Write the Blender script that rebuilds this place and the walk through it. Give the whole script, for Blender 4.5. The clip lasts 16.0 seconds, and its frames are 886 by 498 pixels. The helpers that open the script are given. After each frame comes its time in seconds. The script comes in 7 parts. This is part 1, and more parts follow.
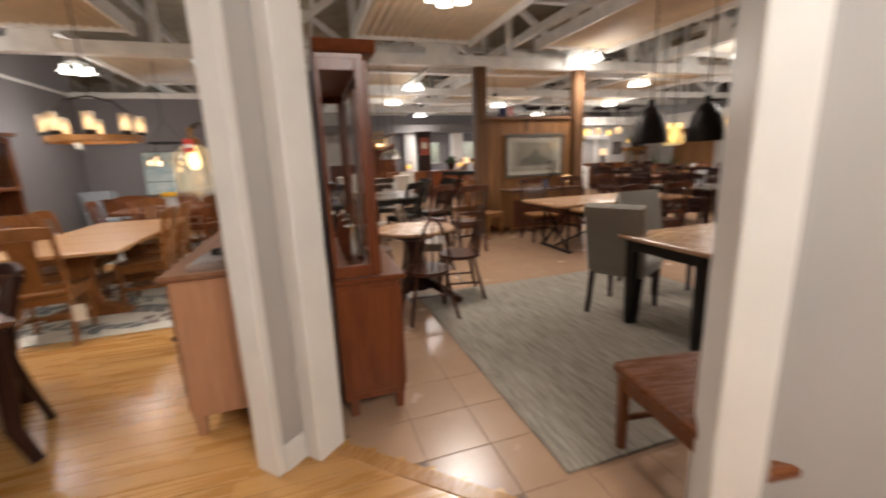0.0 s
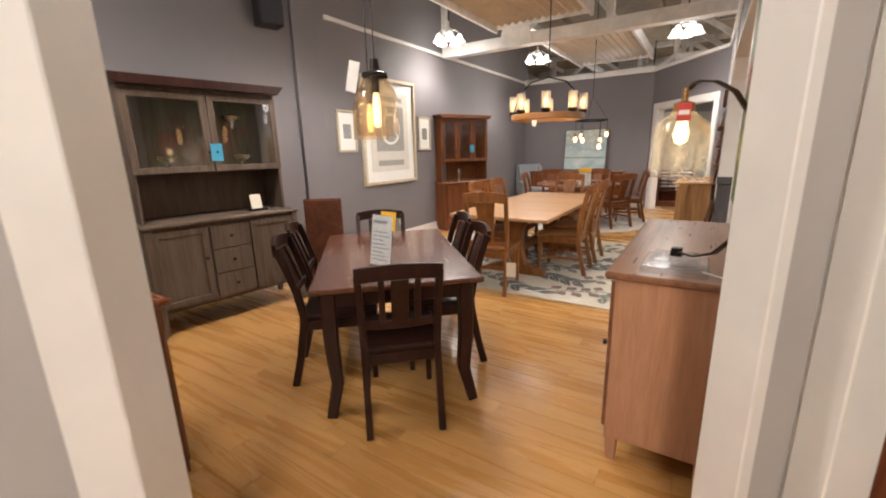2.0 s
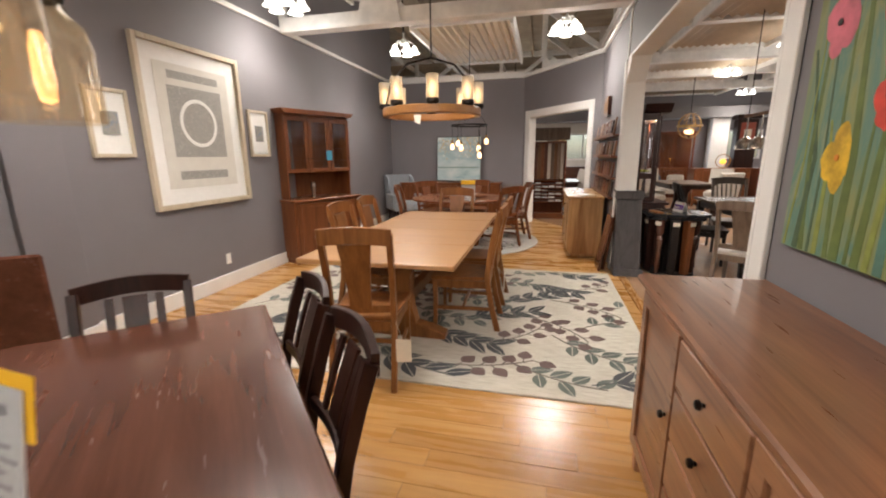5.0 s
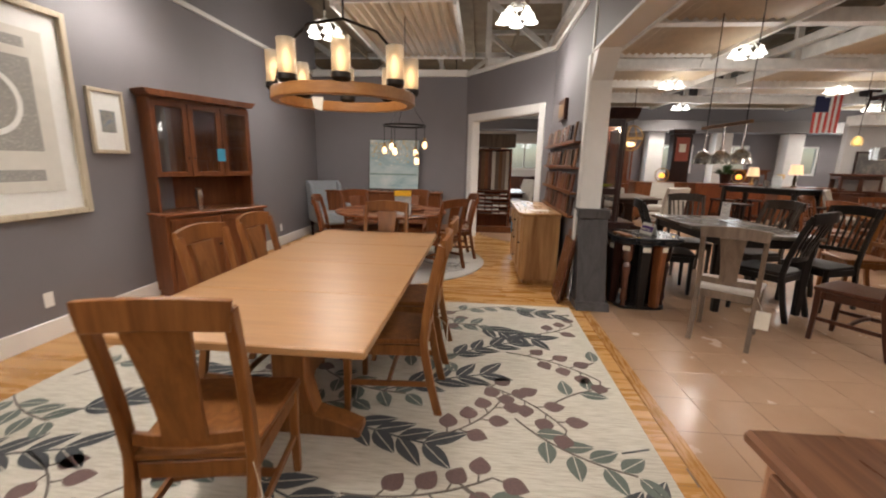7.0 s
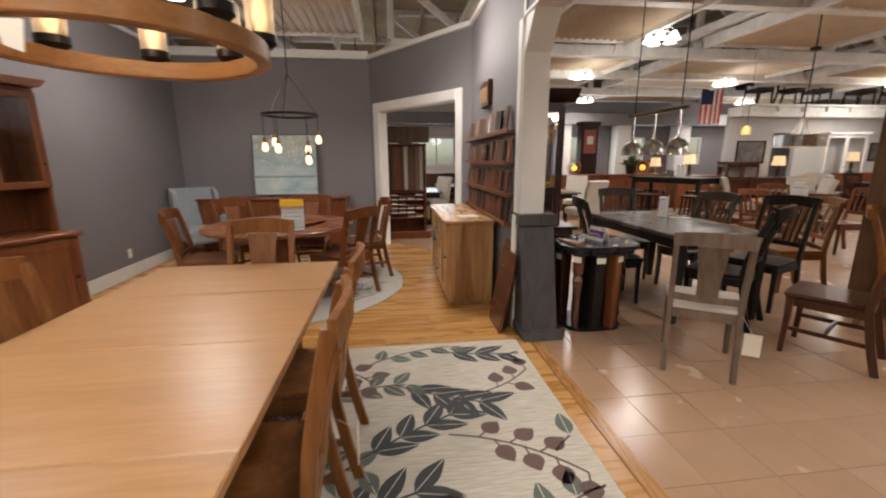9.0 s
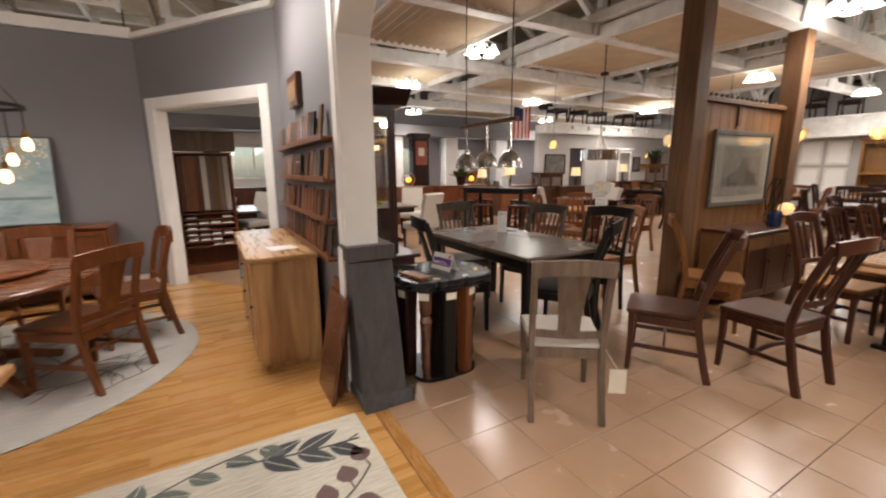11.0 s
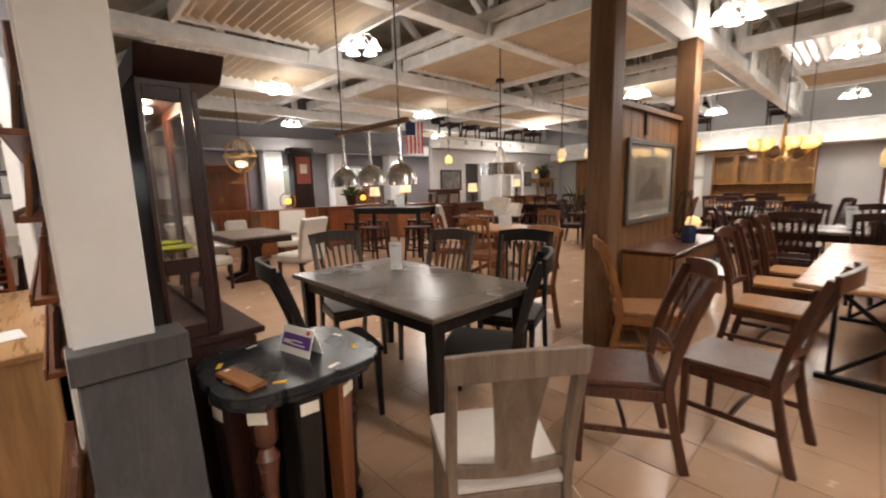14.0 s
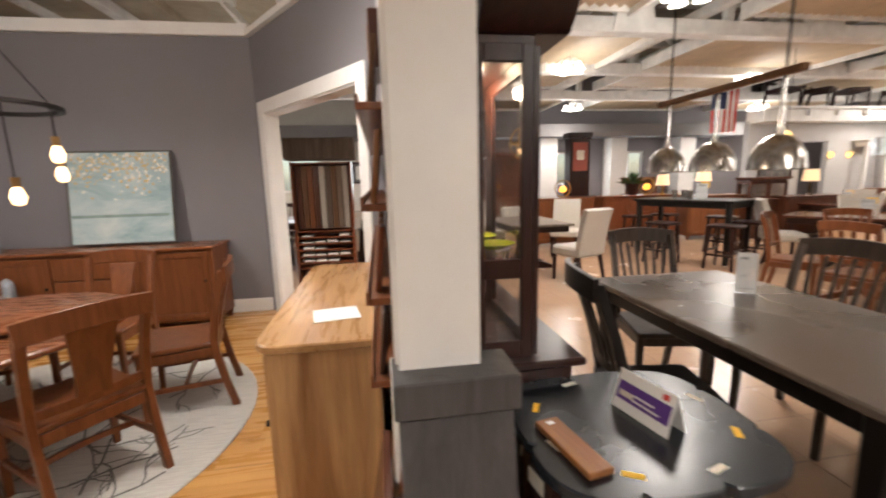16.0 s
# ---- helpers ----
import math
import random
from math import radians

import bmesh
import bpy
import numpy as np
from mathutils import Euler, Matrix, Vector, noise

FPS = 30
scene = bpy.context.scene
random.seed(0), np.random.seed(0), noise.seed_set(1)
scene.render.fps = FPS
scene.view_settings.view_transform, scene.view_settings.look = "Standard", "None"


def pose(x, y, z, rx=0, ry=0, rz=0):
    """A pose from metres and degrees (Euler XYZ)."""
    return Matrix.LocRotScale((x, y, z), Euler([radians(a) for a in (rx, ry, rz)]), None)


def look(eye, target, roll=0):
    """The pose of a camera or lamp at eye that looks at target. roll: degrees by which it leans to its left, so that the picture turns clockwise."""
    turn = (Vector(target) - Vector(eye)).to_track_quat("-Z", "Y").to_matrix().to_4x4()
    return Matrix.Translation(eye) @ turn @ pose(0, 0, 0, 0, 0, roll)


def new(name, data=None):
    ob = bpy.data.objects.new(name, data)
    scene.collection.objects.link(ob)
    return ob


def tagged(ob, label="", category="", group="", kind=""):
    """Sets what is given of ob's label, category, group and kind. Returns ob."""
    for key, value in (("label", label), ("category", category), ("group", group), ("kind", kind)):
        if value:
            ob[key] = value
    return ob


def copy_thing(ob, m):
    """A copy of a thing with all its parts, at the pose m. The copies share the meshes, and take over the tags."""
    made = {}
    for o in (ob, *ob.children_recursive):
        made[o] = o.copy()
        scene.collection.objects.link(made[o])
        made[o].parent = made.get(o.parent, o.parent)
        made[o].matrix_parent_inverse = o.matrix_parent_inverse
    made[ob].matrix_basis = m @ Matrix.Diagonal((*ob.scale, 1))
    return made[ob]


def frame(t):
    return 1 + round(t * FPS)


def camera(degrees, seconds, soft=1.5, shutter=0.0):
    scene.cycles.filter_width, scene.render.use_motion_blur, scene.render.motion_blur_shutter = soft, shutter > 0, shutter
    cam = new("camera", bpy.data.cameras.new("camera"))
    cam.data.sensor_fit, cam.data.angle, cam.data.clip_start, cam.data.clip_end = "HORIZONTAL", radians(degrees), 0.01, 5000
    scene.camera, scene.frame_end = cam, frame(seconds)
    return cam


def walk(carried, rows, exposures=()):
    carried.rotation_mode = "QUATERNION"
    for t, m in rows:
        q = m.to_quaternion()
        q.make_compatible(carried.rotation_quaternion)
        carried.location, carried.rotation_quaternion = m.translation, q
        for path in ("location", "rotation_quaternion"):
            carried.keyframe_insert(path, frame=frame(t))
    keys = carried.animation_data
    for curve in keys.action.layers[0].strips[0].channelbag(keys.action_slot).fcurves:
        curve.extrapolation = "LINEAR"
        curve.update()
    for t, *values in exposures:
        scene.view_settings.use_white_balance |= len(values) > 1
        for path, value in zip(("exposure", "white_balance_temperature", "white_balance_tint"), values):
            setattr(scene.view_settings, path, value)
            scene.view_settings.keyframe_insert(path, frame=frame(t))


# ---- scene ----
cam = camera(94.8, 16.0, soft=2.0, shutter=0.4)
METRES, EYE, TILT, LEAN, TURN = 6.9, 1.41, 0.0, 0.0, -17.9
ROWS = [
    (0.0, 0.0, 0.0, 0.0, -0.49, -12.54, 2.21),
    (0.5, -0.0249, 0.0102, -0.0008, 20.84, -12.37, 2.57),
    (1.0, -0.0367, 0.0245, 0.0001, 39.79, -12.78, 1.09),
    (1.5, -0.0583, 0.0344, -0.0017, 48.68, -13.61, 0.92),
    (2.0, -0.0827, 0.0511, -0.001, 50.17, -13.66, 1.4),
    (2.5, -0.1036, 0.0799, 0.0005, 50.07, -13.59, 0.68),
    (3.0, -0.1336, 0.1035, -0.0017, 47.18, -13.66, 0.87),
    (3.5, -0.1652, 0.1262, -0.0029, 43.59, -14.42, 1.14),
    (4.0, -0.1911, 0.157, -0.0031, 41.15, -14.28, 0.25),
    (4.5, -0.2197, 0.1827, -0.0032, 35.42, -13.53, 0.84),
    (7.0, -0.3052, 0.3497, -0.0034, 23.07, -12.01, -1.15),
    (7.5, -0.3216, 0.3835, -0.0035, 19.2, -12.85, 0.57),
    (8.0, -0.3322, 0.4194, -0.0033, 18.78, -12.52, -0.27),
    (10.5, -0.3544, 0.5792, -0.0018, -7.61, -12.06, 1.64),
    (11.0, -0.3408, 0.604, 0.0011, -11.73, -11.04, 0.43),
    (11.5, -0.3284, 0.6305, 0.0016, -20.38, -10.5, 0.83),
    (12.0, -0.3156, 0.6542, 0.0012, -25.41, -10.47, 1.06),
    (12.5, -0.3025, 0.6738, 0.0032, -27.8, -9.58, 0.53),
    (13.0, -0.2976, 0.6974, 0.0025, -31.49, -9.09, 1.16),
    (13.5, -0.2909, 0.7204, 0.0013, -31.17, -9.23, 1.63),
    (14.0, -0.2813, 0.7444, 0.0018, -25.97, -8.93, 1.6),
    (14.5, -0.2829, 0.769, 0.0014, -21.24, -9.21, 2.16),
    (15.0, -0.2881, 0.7922, 0.0016, -13.44, -8.84, 2.33),
    (15.5, -0.2931, 0.8144, 0.0026, -0.83, -8.67, 1.32),
    (16.0, -0.3148, 0.8338, 0.0017, 9.15, -9.62, 1.46),
]
walk(cam, [(t, pose(0, 0, EYE, TILT, LEAN, TURN) @ pose(METRES * x, METRES * y, METRES * z, 90 + pitch, roll, yaw)) for t, x, y, z, yaw, pitch, roll in ROWS],
     [(0.0, -0.1), (1.5, 0.18), (2.5, 0.12), (3.5, 0.1), (4.5, 0.02), (7.0, -0.28), (8.2, -0.34), (10.5, -0.14), (12.0, -0.08), (14.0, 0.02), (15.0, 0.05), (16.0, 0.25)])

# ---- world and lights ----
world = bpy.data.worlds.new("world")
scene.world = world
world.use_nodes = True
wn = world.node_tree.nodes
sky = wn.new("ShaderNodeTexSky")
sky.sky_type, sky.sun_disc = "NISHITA", False
sky.sun_elevation, sky.sun_rotation = radians(40), radians(120)
world.node_tree.links.new(sky.outputs[0], wn["Background"].inputs[0])
wn["Background"].inputs[1].default_value = 0.15
sun = new("sun", bpy.data.lights.new("sun", "SUN"))
sun.data.energy, sun.data.angle, sun.data.color = 5.0, radians(0.5), (1, 0.95, 0.88)
sun.matrix_world = look((4, -20, 26), (18, 5, 0))


def lamp(place, watts, colour, radius=0.12, cone=0):
    """A lamp in or just below one of the showroom's fittings: bare, or with shades that throw it down."""
    ob = new("lamp", bpy.data.lights.new("lamp", "SPOT" if cone else "POINT"))
    ob.data.energy, ob.data.color, ob.data.shadow_soft_size = watts, colour, radius
    if cone:
        ob.data.spot_size, ob.data.spot_blend = radians(cone), 0.5
    ob.location = place
    return ob


NEUTRAL, WARM, AMBER = (1.0, 0.935, 0.87), (1.0, 0.76, 0.50), (1.0, 0.62, 0.30)
# (-3.2, 0.9) and (0.6, -1.4) are unseen clusters, added to brighten the entry.
CLUSTERS = [(-4.0, 6.4), (-3.4, 8.7), (-0.9, 8.2), (2.6, 9.8), (2.66, 12.4), (5.0, 6.6), (8.2, 8.8), (12.2, 8.4),
            (1.6, 4.4), (5.4, 3.0), (7.77, 5.8), (12.2, 5.9), (6.3, 12.9), (10.5, 12.6), (4.4, 15.8), (9.5, 15.8), (-2.7, 3.7), (-3.2, 0.9), (0.6, -1.4), (-2.0, 14.5)]
for cx, cy in CLUSTERS:
    if cx < -0.5 and 1 < cy < 11 or cy == 0.9:
        lamp((cx, cy, 2.98), 100 if cy == 0.9 else 115 if cx < -3.2 else 165 if cx > -1 else 280, NEUTRAL, 0.3, 174 if cy == 0.9 else 148)
        # Bare lamp added below the cluster to lift the upper walls.
        lamp((cx, cy, 2.72), 44 if cy == 0.9 else 30 if cy > 8 else 16, NEUTRAL, 0.3)
    elif cy < 0:
        lamp((cx, cy, 2.75), 290, NEUTRAL, 0.3)
    else:
        lamp((cx, cy, 2.98), 160 if cy > 15 else 420 if cx < 0 else 220, NEUTRAL, 0.3, 152)
        # Added bare lamp under the shades, stronger eastward where walls stay dark.
        lamp((cx, cy, 2.60), 60 if cx > 9 else 26, NEUTRAL, 0.3)
lamp((-2.1, 5.5, 1.90), 4, WARM, 0.1)
lamp((-0.53, 2.41, 1.355), 0.22, WARM, 0.03)

# ---- materials ----
def mat(name, rough=0.5, metal=0.0):
    m = bpy.data.materials.new(name)
    m.use_nodes = True
    b = m.node_tree.nodes["Principled BSDF"]
    b.inputs["Roughness"].default_value, b.inputs["Metallic"].default_value = rough, metal
    return m, m.node_tree.nodes, m.node_tree.links, b


def ramp(n, l, source, stops):
    r = n.new("ShaderNodeValToRGB")
    while len(r.color_ramp.elements) < len(stops):
        r.color_ramp.elements.new(0.5)
    for e, (p, c) in zip(r.color_ramp.elements, stops):
        e.position, e.color = p, (*c, 1)
    l.new(source, r.inputs[0])
    return r.outputs[0]


def coords(n, l, scale, rot=(0, 0, 0), kind="Object", shift=True):
    """Object coordinates, shifted by the piece's random number so that alike pieces differ."""
    tc, mp = n.new("ShaderNodeTexCoord"), n.new("ShaderNodeMapping")
    mp.inputs["Scale"].default_value, mp.inputs["Rotation"].default_value = scale, rot
    l.new(tc.outputs[kind], mp.inputs[0])
    if shift:
        oi, mu, cx = n.new("ShaderNodeObjectInfo"), n.new("ShaderNodeMath"), n.new("ShaderNodeCombineXYZ")
        mu.operation = "MULTIPLY"
        mu.inputs[1].default_value = 37.0
        l.new(oi.outputs["Random"], mu.inputs[0])
        for k in range(3):
            l.new(mu.outputs[0], cx.inputs[k])
        l.new(cx.outputs[0], mp.inputs["Location"])
    return mp.outputs[0]


def noise_tex(n, l, vec, scale, detail=4, rough=0.55, dist=0.0):
    t = n.new("ShaderNodeTexNoise")
    t.inputs["Scale"].default_value, t.inputs["Detail"].default_value = scale, detail
    t.inputs["Roughness"].default_value, t.inputs["Distortion"].default_value = rough, dist
    l.new(vec, t.inputs["Vector"])
    return t.outputs["Fac"]


def mixed(n, l, fac, a, b, mode="MIX"):
    m = n.new("ShaderNodeMix")
    m.data_type, m.blend_type = "RGBA", mode
    for k, v in ((0, fac), (6, a), (7, b)):
        if hasattr(v, "links"):
            l.new(v, m.inputs[k])
        elif k == 0:
            m.inputs[0].default_value = v
        else:
            m.inputs[k].default_value = (*v, 1)
    return m.outputs[2]


def bump(n, l, b, height, strength=0.1, dist=0.01):
    u = n.new("ShaderNodeBump")
    u.inputs["Strength"].default_value, u.inputs["Distance"].default_value = strength, dist
    l.new(height, u.inputs["Height"])
    l.new(u.outputs[0], b.inputs["Normal"])


def spread(n, l, b, fac, lo, hi):
    """Roughness that varies with a texture."""
    r = n.new("ShaderNodeMapRange")
    r.inputs[3].default_value, r.inputs[4].default_value = lo, hi
    l.new(fac, r.inputs[0])
    l.new(r.outputs[0], b.inputs["Roughness"])


def wood(name, dark, light, axis="x", rough=0.3, grain=1.0, vary=0.25, coat=0.0, gloss=0.32):
    """Timber with long grain along an axis, fine pores, and a tone that differs from piece to piece."""
    m, n, l, b = mat(name, rough)
    k = {"x": (0.9, 11, 11), "y": (11, 0.9, 11), "z": (11, 11, 0.9)}[axis]
    v = coords(n, l, tuple(c * grain for c in k))
    big, fine = noise_tex(n, l, v, 1.4, 5, 0.6, 1.2), noise_tex(n, l, v, 9.0, 3, 0.7)
    c = ramp(n, l, big, [(0.28, dark), (0.5, tuple((p + q) / 2 for p, q in zip(dark, light))), (0.74, light)])
    c = mixed(n, l, 0.35, c, ramp(n, l, fine, [(0.35, (0.55, 0.55, 0.55)), (0.65, (1, 1, 1))]), "MULTIPLY")
    oi = n.new("ShaderNodeObjectInfo")
    c = mixed(n, l, vary, c, ramp(n, l, oi.outputs["Random"], [(0, (0.62, 0.6, 0.58)), (1, (1.0, 1.0, 1.0))]), "MULTIPLY")
    l.new(c, b.inputs["Base Color"])
    spread(n, l, b, fine, rough - 0.07, rough + 0.12)
    bump(n, l, b, fine, 0.06, 0.004)
    b.inputs["Specular IOR Level"].default_value = gloss
    if coat:
        b.inputs["Coat Weight"].default_value, b.inputs["Coat Roughness"].default_value = coat, 0.12
    return m


def paint(name, colour, rough=0.6, scale=3.0, vary=0.12, relief=0.08):
    m, n, l, b = mat(name, rough)
    v = coords(n, l, (1, 1, 1), kind="Object", shift=False)
    a, f = noise_tex(n, l, v, scale, 4), noise_tex(n, l, v, 140, 2)
    c = ramp(n, l, a, [(0.3, tuple(x * (1 - vary) for x in colour)), (0.7, tuple(min(1, x * (1 + vary / 3)) for x in colour))])
    l.new(c, b.inputs["Base Color"])
    spread(n, l, b, a, rough - 0.08, rough + 0.08)
    bump(n, l, b, f, relief, 0.002)
    return m


def metal(name, colour, rough=0.3):
    m, n, l, b = mat(name, rough, 1.0)
    v = coords(n, l, (1, 1, 1))
    f = noise_tex(n, l, v, 20, 3)
    l.new(ramp(n, l, f, [(0.3, tuple(x * 0.8 for x in colour)), (0.7, colour)]), b.inputs["Base Color"])
    spread(n, l, b, f, max(0.05, rough - 0.08), rough + 0.1)
    return m


def glow(name, colour, strength, base=(0.9, 0.88, 0.8)):
    m, n, l, b = mat(name, 0.4)
    b.inputs["Base Color"].default_value = (*base, 1)
    b.inputs["Emission Color"].default_value = (*colour, 1)
    b.inputs["Emission Strength"].default_value = strength
    return m


def clear(name, tint=(1, 1, 1), rough=0.02, milk=0.0, frost=0.0):
    """Thin glass: mostly see-through, with the gloss of a pane."""
    m, n, l, b = mat(name, rough)
    t, g, f, x = n.new("ShaderNodeBsdfTransparent"), n.new("ShaderNodeBsdfGlossy"), n.new("ShaderNodeLayerWeight"), n.new("ShaderNodeMixShader")
    k = n.new("ShaderNodeMath")
    k.operation = "MULTIPLY_ADD"
    k.inputs[1].default_value, k.inputs[2].default_value = 0.4, 0.05
    t.inputs[0].default_value = (*tint, 1)
    g.inputs["Roughness"].default_value = rough
    f.inputs[0].default_value = 0.12
    l.new(f.outputs["Facing"], k.inputs[0])
    l.new(k.outputs[0], x.inputs[0]), l.new(t.outputs[0], x.inputs[1]), l.new(g.outputs[0], x.inputs[2])
    out = x.outputs[0]
    if milk:
        d, y = n.new("ShaderNodeBsdfTranslucent"), n.new("ShaderNodeMixShader")
        d.inputs[0].default_value = (0.9, 0.88, 0.84, 1)
        y.inputs[0].default_value = milk
        l.new(out, y.inputs[1]), l.new(d.outputs[0], y.inputs[2])
        out = y.outputs[0]
    if frost:
        d, y = n.new("ShaderNodeBsdfDiffuse"), n.new("ShaderNodeMixShader")
        d.inputs[0].default_value = (0.85, 0.85, 0.85, 1)
        y.inputs[0].default_value = frost
        l.new(out, y.inputs[1]), l.new(d.outputs[0], y.inputs[2])
        out = y.outputs[0]
    l.new(out, n["Material Output"].inputs[0])
    return m


def fabric(name, colour, scale=260):
    m, n, l, b = mat(name, 0.85)
    v = coords(n, l, (1, 1, 1))
    f, a = noise_tex(n, l, v, scale, 2), noise_tex(n, l, v, 5, 4)
    c = ramp(n, l, f, [(0.3, tuple(x * 0.7 for x in colour)), (0.7, colour)])
    c = mixed(n, l, 0.3, c, ramp(n, l, a, [(0.3, (0.7, 0.7, 0.7)), (0.7, (1, 1, 1))]), "MULTIPLY")
    l.new(c, b.inputs["Base Color"])
    bump(n, l, b, f, 0.25, 0.003)
    b.inputs["Sheen Weight"].default_value = 0.2
    return m


GREY_WALL = paint("grey_wall_paint", (0.19, 0.176, 0.186), 0.62, 1.5, 0.08)
PALE_WALL = paint("pale_wall_paint", (0.43, 0.41, 0.395), 0.65, 1.5, 0.1)
CREAM_WALL = paint("cream_wall_paint", (0.60, 0.57, 0.52), 0.65, 1.5, 0.1)
WHITE = paint("white_paint", (0.78, 0.76, 0.73), 0.42, 4, 0.06)
TRUSS_WHITE = paint("truss_white_paint", (0.82, 0.81, 0.78), 0.5, 6, 0.18)
DECK = paint("roof_deck", (0.40, 0.34, 0.25), 0.8, 2, 0.3)
# Warm lamp light on the whitish sheets is put into this tan.
SHEET = paint("corrugated_sheet", (0.60, 0.49, 0.35), 0.42, 3, 0.15)
PALE_SHEET = paint("pale_corrugated_sheet", (0.74, 0.70, 0.63), 0.25, 3, 0.1)
GROUT = paint("grout", (0.20, 0.13, 0.09), 0.9, 30, 0.2)
SLATE = wood("dark_stained_panel", (0.05, 0.045, 0.045), (0.095, 0.088, 0.088), "z", 0.45)
OAK = wood("honey_oak", (0.29, 0.125, 0.04), (0.44, 0.215, 0.074), "x", 0.30, 0.7)
# Paler than the legs: reflected gloss is put into the top's colour.
OAK_TOP = wood("sheen_honey_oak_top", (0.43, 0.225, 0.095), (0.50, 0.28, 0.125), "x", 0.3, 0.6, 0.1, gloss=0.45)
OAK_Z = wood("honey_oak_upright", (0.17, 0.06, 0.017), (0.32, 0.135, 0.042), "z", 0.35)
CHERRY = wood("cherry", (0.125, 0.036, 0.012), (0.235, 0.084, 0.031), "z", 0.3)
CHERRY_X = wood("cherry_top", (0.17, 0.055, 0.021), (0.245, 0.088, 0.035), "x", 0.25, 0.6)
# Base colour raised to carry part of the table top's bright reflections.
MAHOGANY = wood("dark_brown_table", (0.07, 0.024, 0.014), (0.155, 0.061, 0.037), "y", 0.22, 0.35, coat=0.45)
ESPRESSO = wood("espresso_wood", (0.014, 0.005, 0.004), (0.042, 0.014, 0.009), "z", 0.34, gloss=0.25)
HUTCHWOOD = wood("dark_red_brown_wood", (0.02, 0.0075, 0.006), (0.055, 0.019, 0.014), "z", 0.3, gloss=0.4)
BLACKWOOD = wood("black_wood", (0.007, 0.006, 0.005), (0.020, 0.015, 0.013), "z", 0.36, gloss=0.25)
WALNUT = wood("walnut_top", (0.13, 0.05, 0.026), (0.40, 0.195, 0.108), "x", 0.28, 0.5, coat=0.25)
WALNUT_SIDE = wood("maple_side", (0.42, 0.20, 0.11), (0.52, 0.28, 0.165), "z", 0.4, 0.7, 0.1)
# Light missing on the cabinet's side is put into the pale tone.
RUSTIC = wood("rustic_hickory", (0.25, 0.105, 0.036), (0.72, 0.45, 0.21), "z", 0.4, 0.4, 0.1)
RUSTIC_TOP = wood("rustic_hickory_top", (0.27, 0.125, 0.045), (0.60, 0.36, 0.165), "x", 0.26, 0.4, 0.1)
WEATHERED = wood("weathered_grey_wood", (0.085, 0.058, 0.041), (0.175, 0.13, 0.096), "z", 0.55)
DRIFT = wood("driftwood_grey", (0.13, 0.088, 0.06), (0.23, 0.168, 0.125), "z", 0.45)
DARKBROWN = wood("dark_walnut", (0.042, 0.013, 0.0065), (0.112, 0.037, 0.018), "z", 0.28, 0.7, gloss=0.42)
# Dark top lightened: the sheen it reflects is put into this grey.
GREY_SHEEN_TOP = paint("grey_sheen_top", (0.118, 0.094, 0.077), 0.27, 0.9, 0.12, 0.01)
POST = wood("timber_post", (0.10, 0.045, 0.019), (0.21, 0.105, 0.048), "z", 0.55)
BARN = wood("barn_board", (0.16, 0.070, 0.025), (0.32, 0.155, 0.062), "z", 0.5, 0.6)
PINE_TOP = wood("pale_oak_top", (0.33, 0.17, 0.085), (0.52, 0.31, 0.17), "x", 0.25)
LIGHTOAK = wood("light_oak_cabinet", (0.20, 0.085, 0.022), (0.33, 0.165, 0.055), "z", 0.4)
REDWOOD = wood("red_brown_hutch", (0.12, 0.028, 0.010), (0.22, 0.063, 0.022), "z", 0.3)
IRON = metal("black_iron", (0.035, 0.03, 0.028), 0.45)
BRONZE = metal("dark_bronze", (0.085, 0.062, 0.042), 0.38)
BRASS = metal("aged_brass", (0.45, 0.28, 0.12), 0.3)
STEEL = metal("brushed_steel", (0.62, 0.60, 0.57), 0.22)
GLASS = clear("clear_glass")
JARGLASS = clear("seeded_jar_glass", (0.98, 0.91, 0.80), 0.04, 0.03)
BOTTLE = clear("ribbed_bottle_glass", (0.97, 0.95, 0.90), 0.06, 0.10, 0.03)
CUPGLASS = clear("seeded_cup_glass", (0.97, 0.92, 0.84), 0.10, 0.3)
ACRYLIC = clear("acrylic", (0.95, 0.96, 0.97), 0.05, 0.0, 0.1)
ARCBULB = glow("bright_warm_bulb", (1.0, 0.66, 0.26), 6.0)
BULB = glow("warm_bulb", (1.0, 0.58, 0.27), 3.4)
TUBE = glow("white_globe", (1.0, 0.95, 0.87), 4)
AMBERGLASS = clear("amber_glass", (1.0, 0.88, 0.62), 0.06, 0.32)
SHADE = glow("lit_amber_shade", (1.0, 0.66, 0.34), 0.75, (0.6, 0.48, 0.3))
PAPER = paint("white_card", (0.80, 0.79, 0.76), 0.6, 30, 0.04)
TAG = paint("cream_tag", (0.72, 0.66, 0.55), 0.7, 30, 0.06)
INK = paint("grey_print", (0.25, 0.25, 0.25), 0.7, 30, 0.05)
BLUE = paint("blue_tag", (0.05, 0.32, 0.50), 0.6, 30, 0.05)
YELLOW = paint("yellow_tag", (0.85, 0.48, 0.02), 0.6, 30, 0.05)
RED = paint("red_tag", (0.62, 0.06, 0.05), 0.6, 30, 0.05)
PURPLE = paint("purple_print", (0.10, 0.035, 0.22), 0.6, 30, 0.05)
LINEN = fabric("linen_upholstery", (0.55, 0.50, 0.43))
GREYCLOTH = fabric("grey_upholstery", (0.36, 0.335, 0.29))
BLUECLOTH = fabric("pale_blue_patterned_cloth", (0.30, 0.33, 0.36), 60)

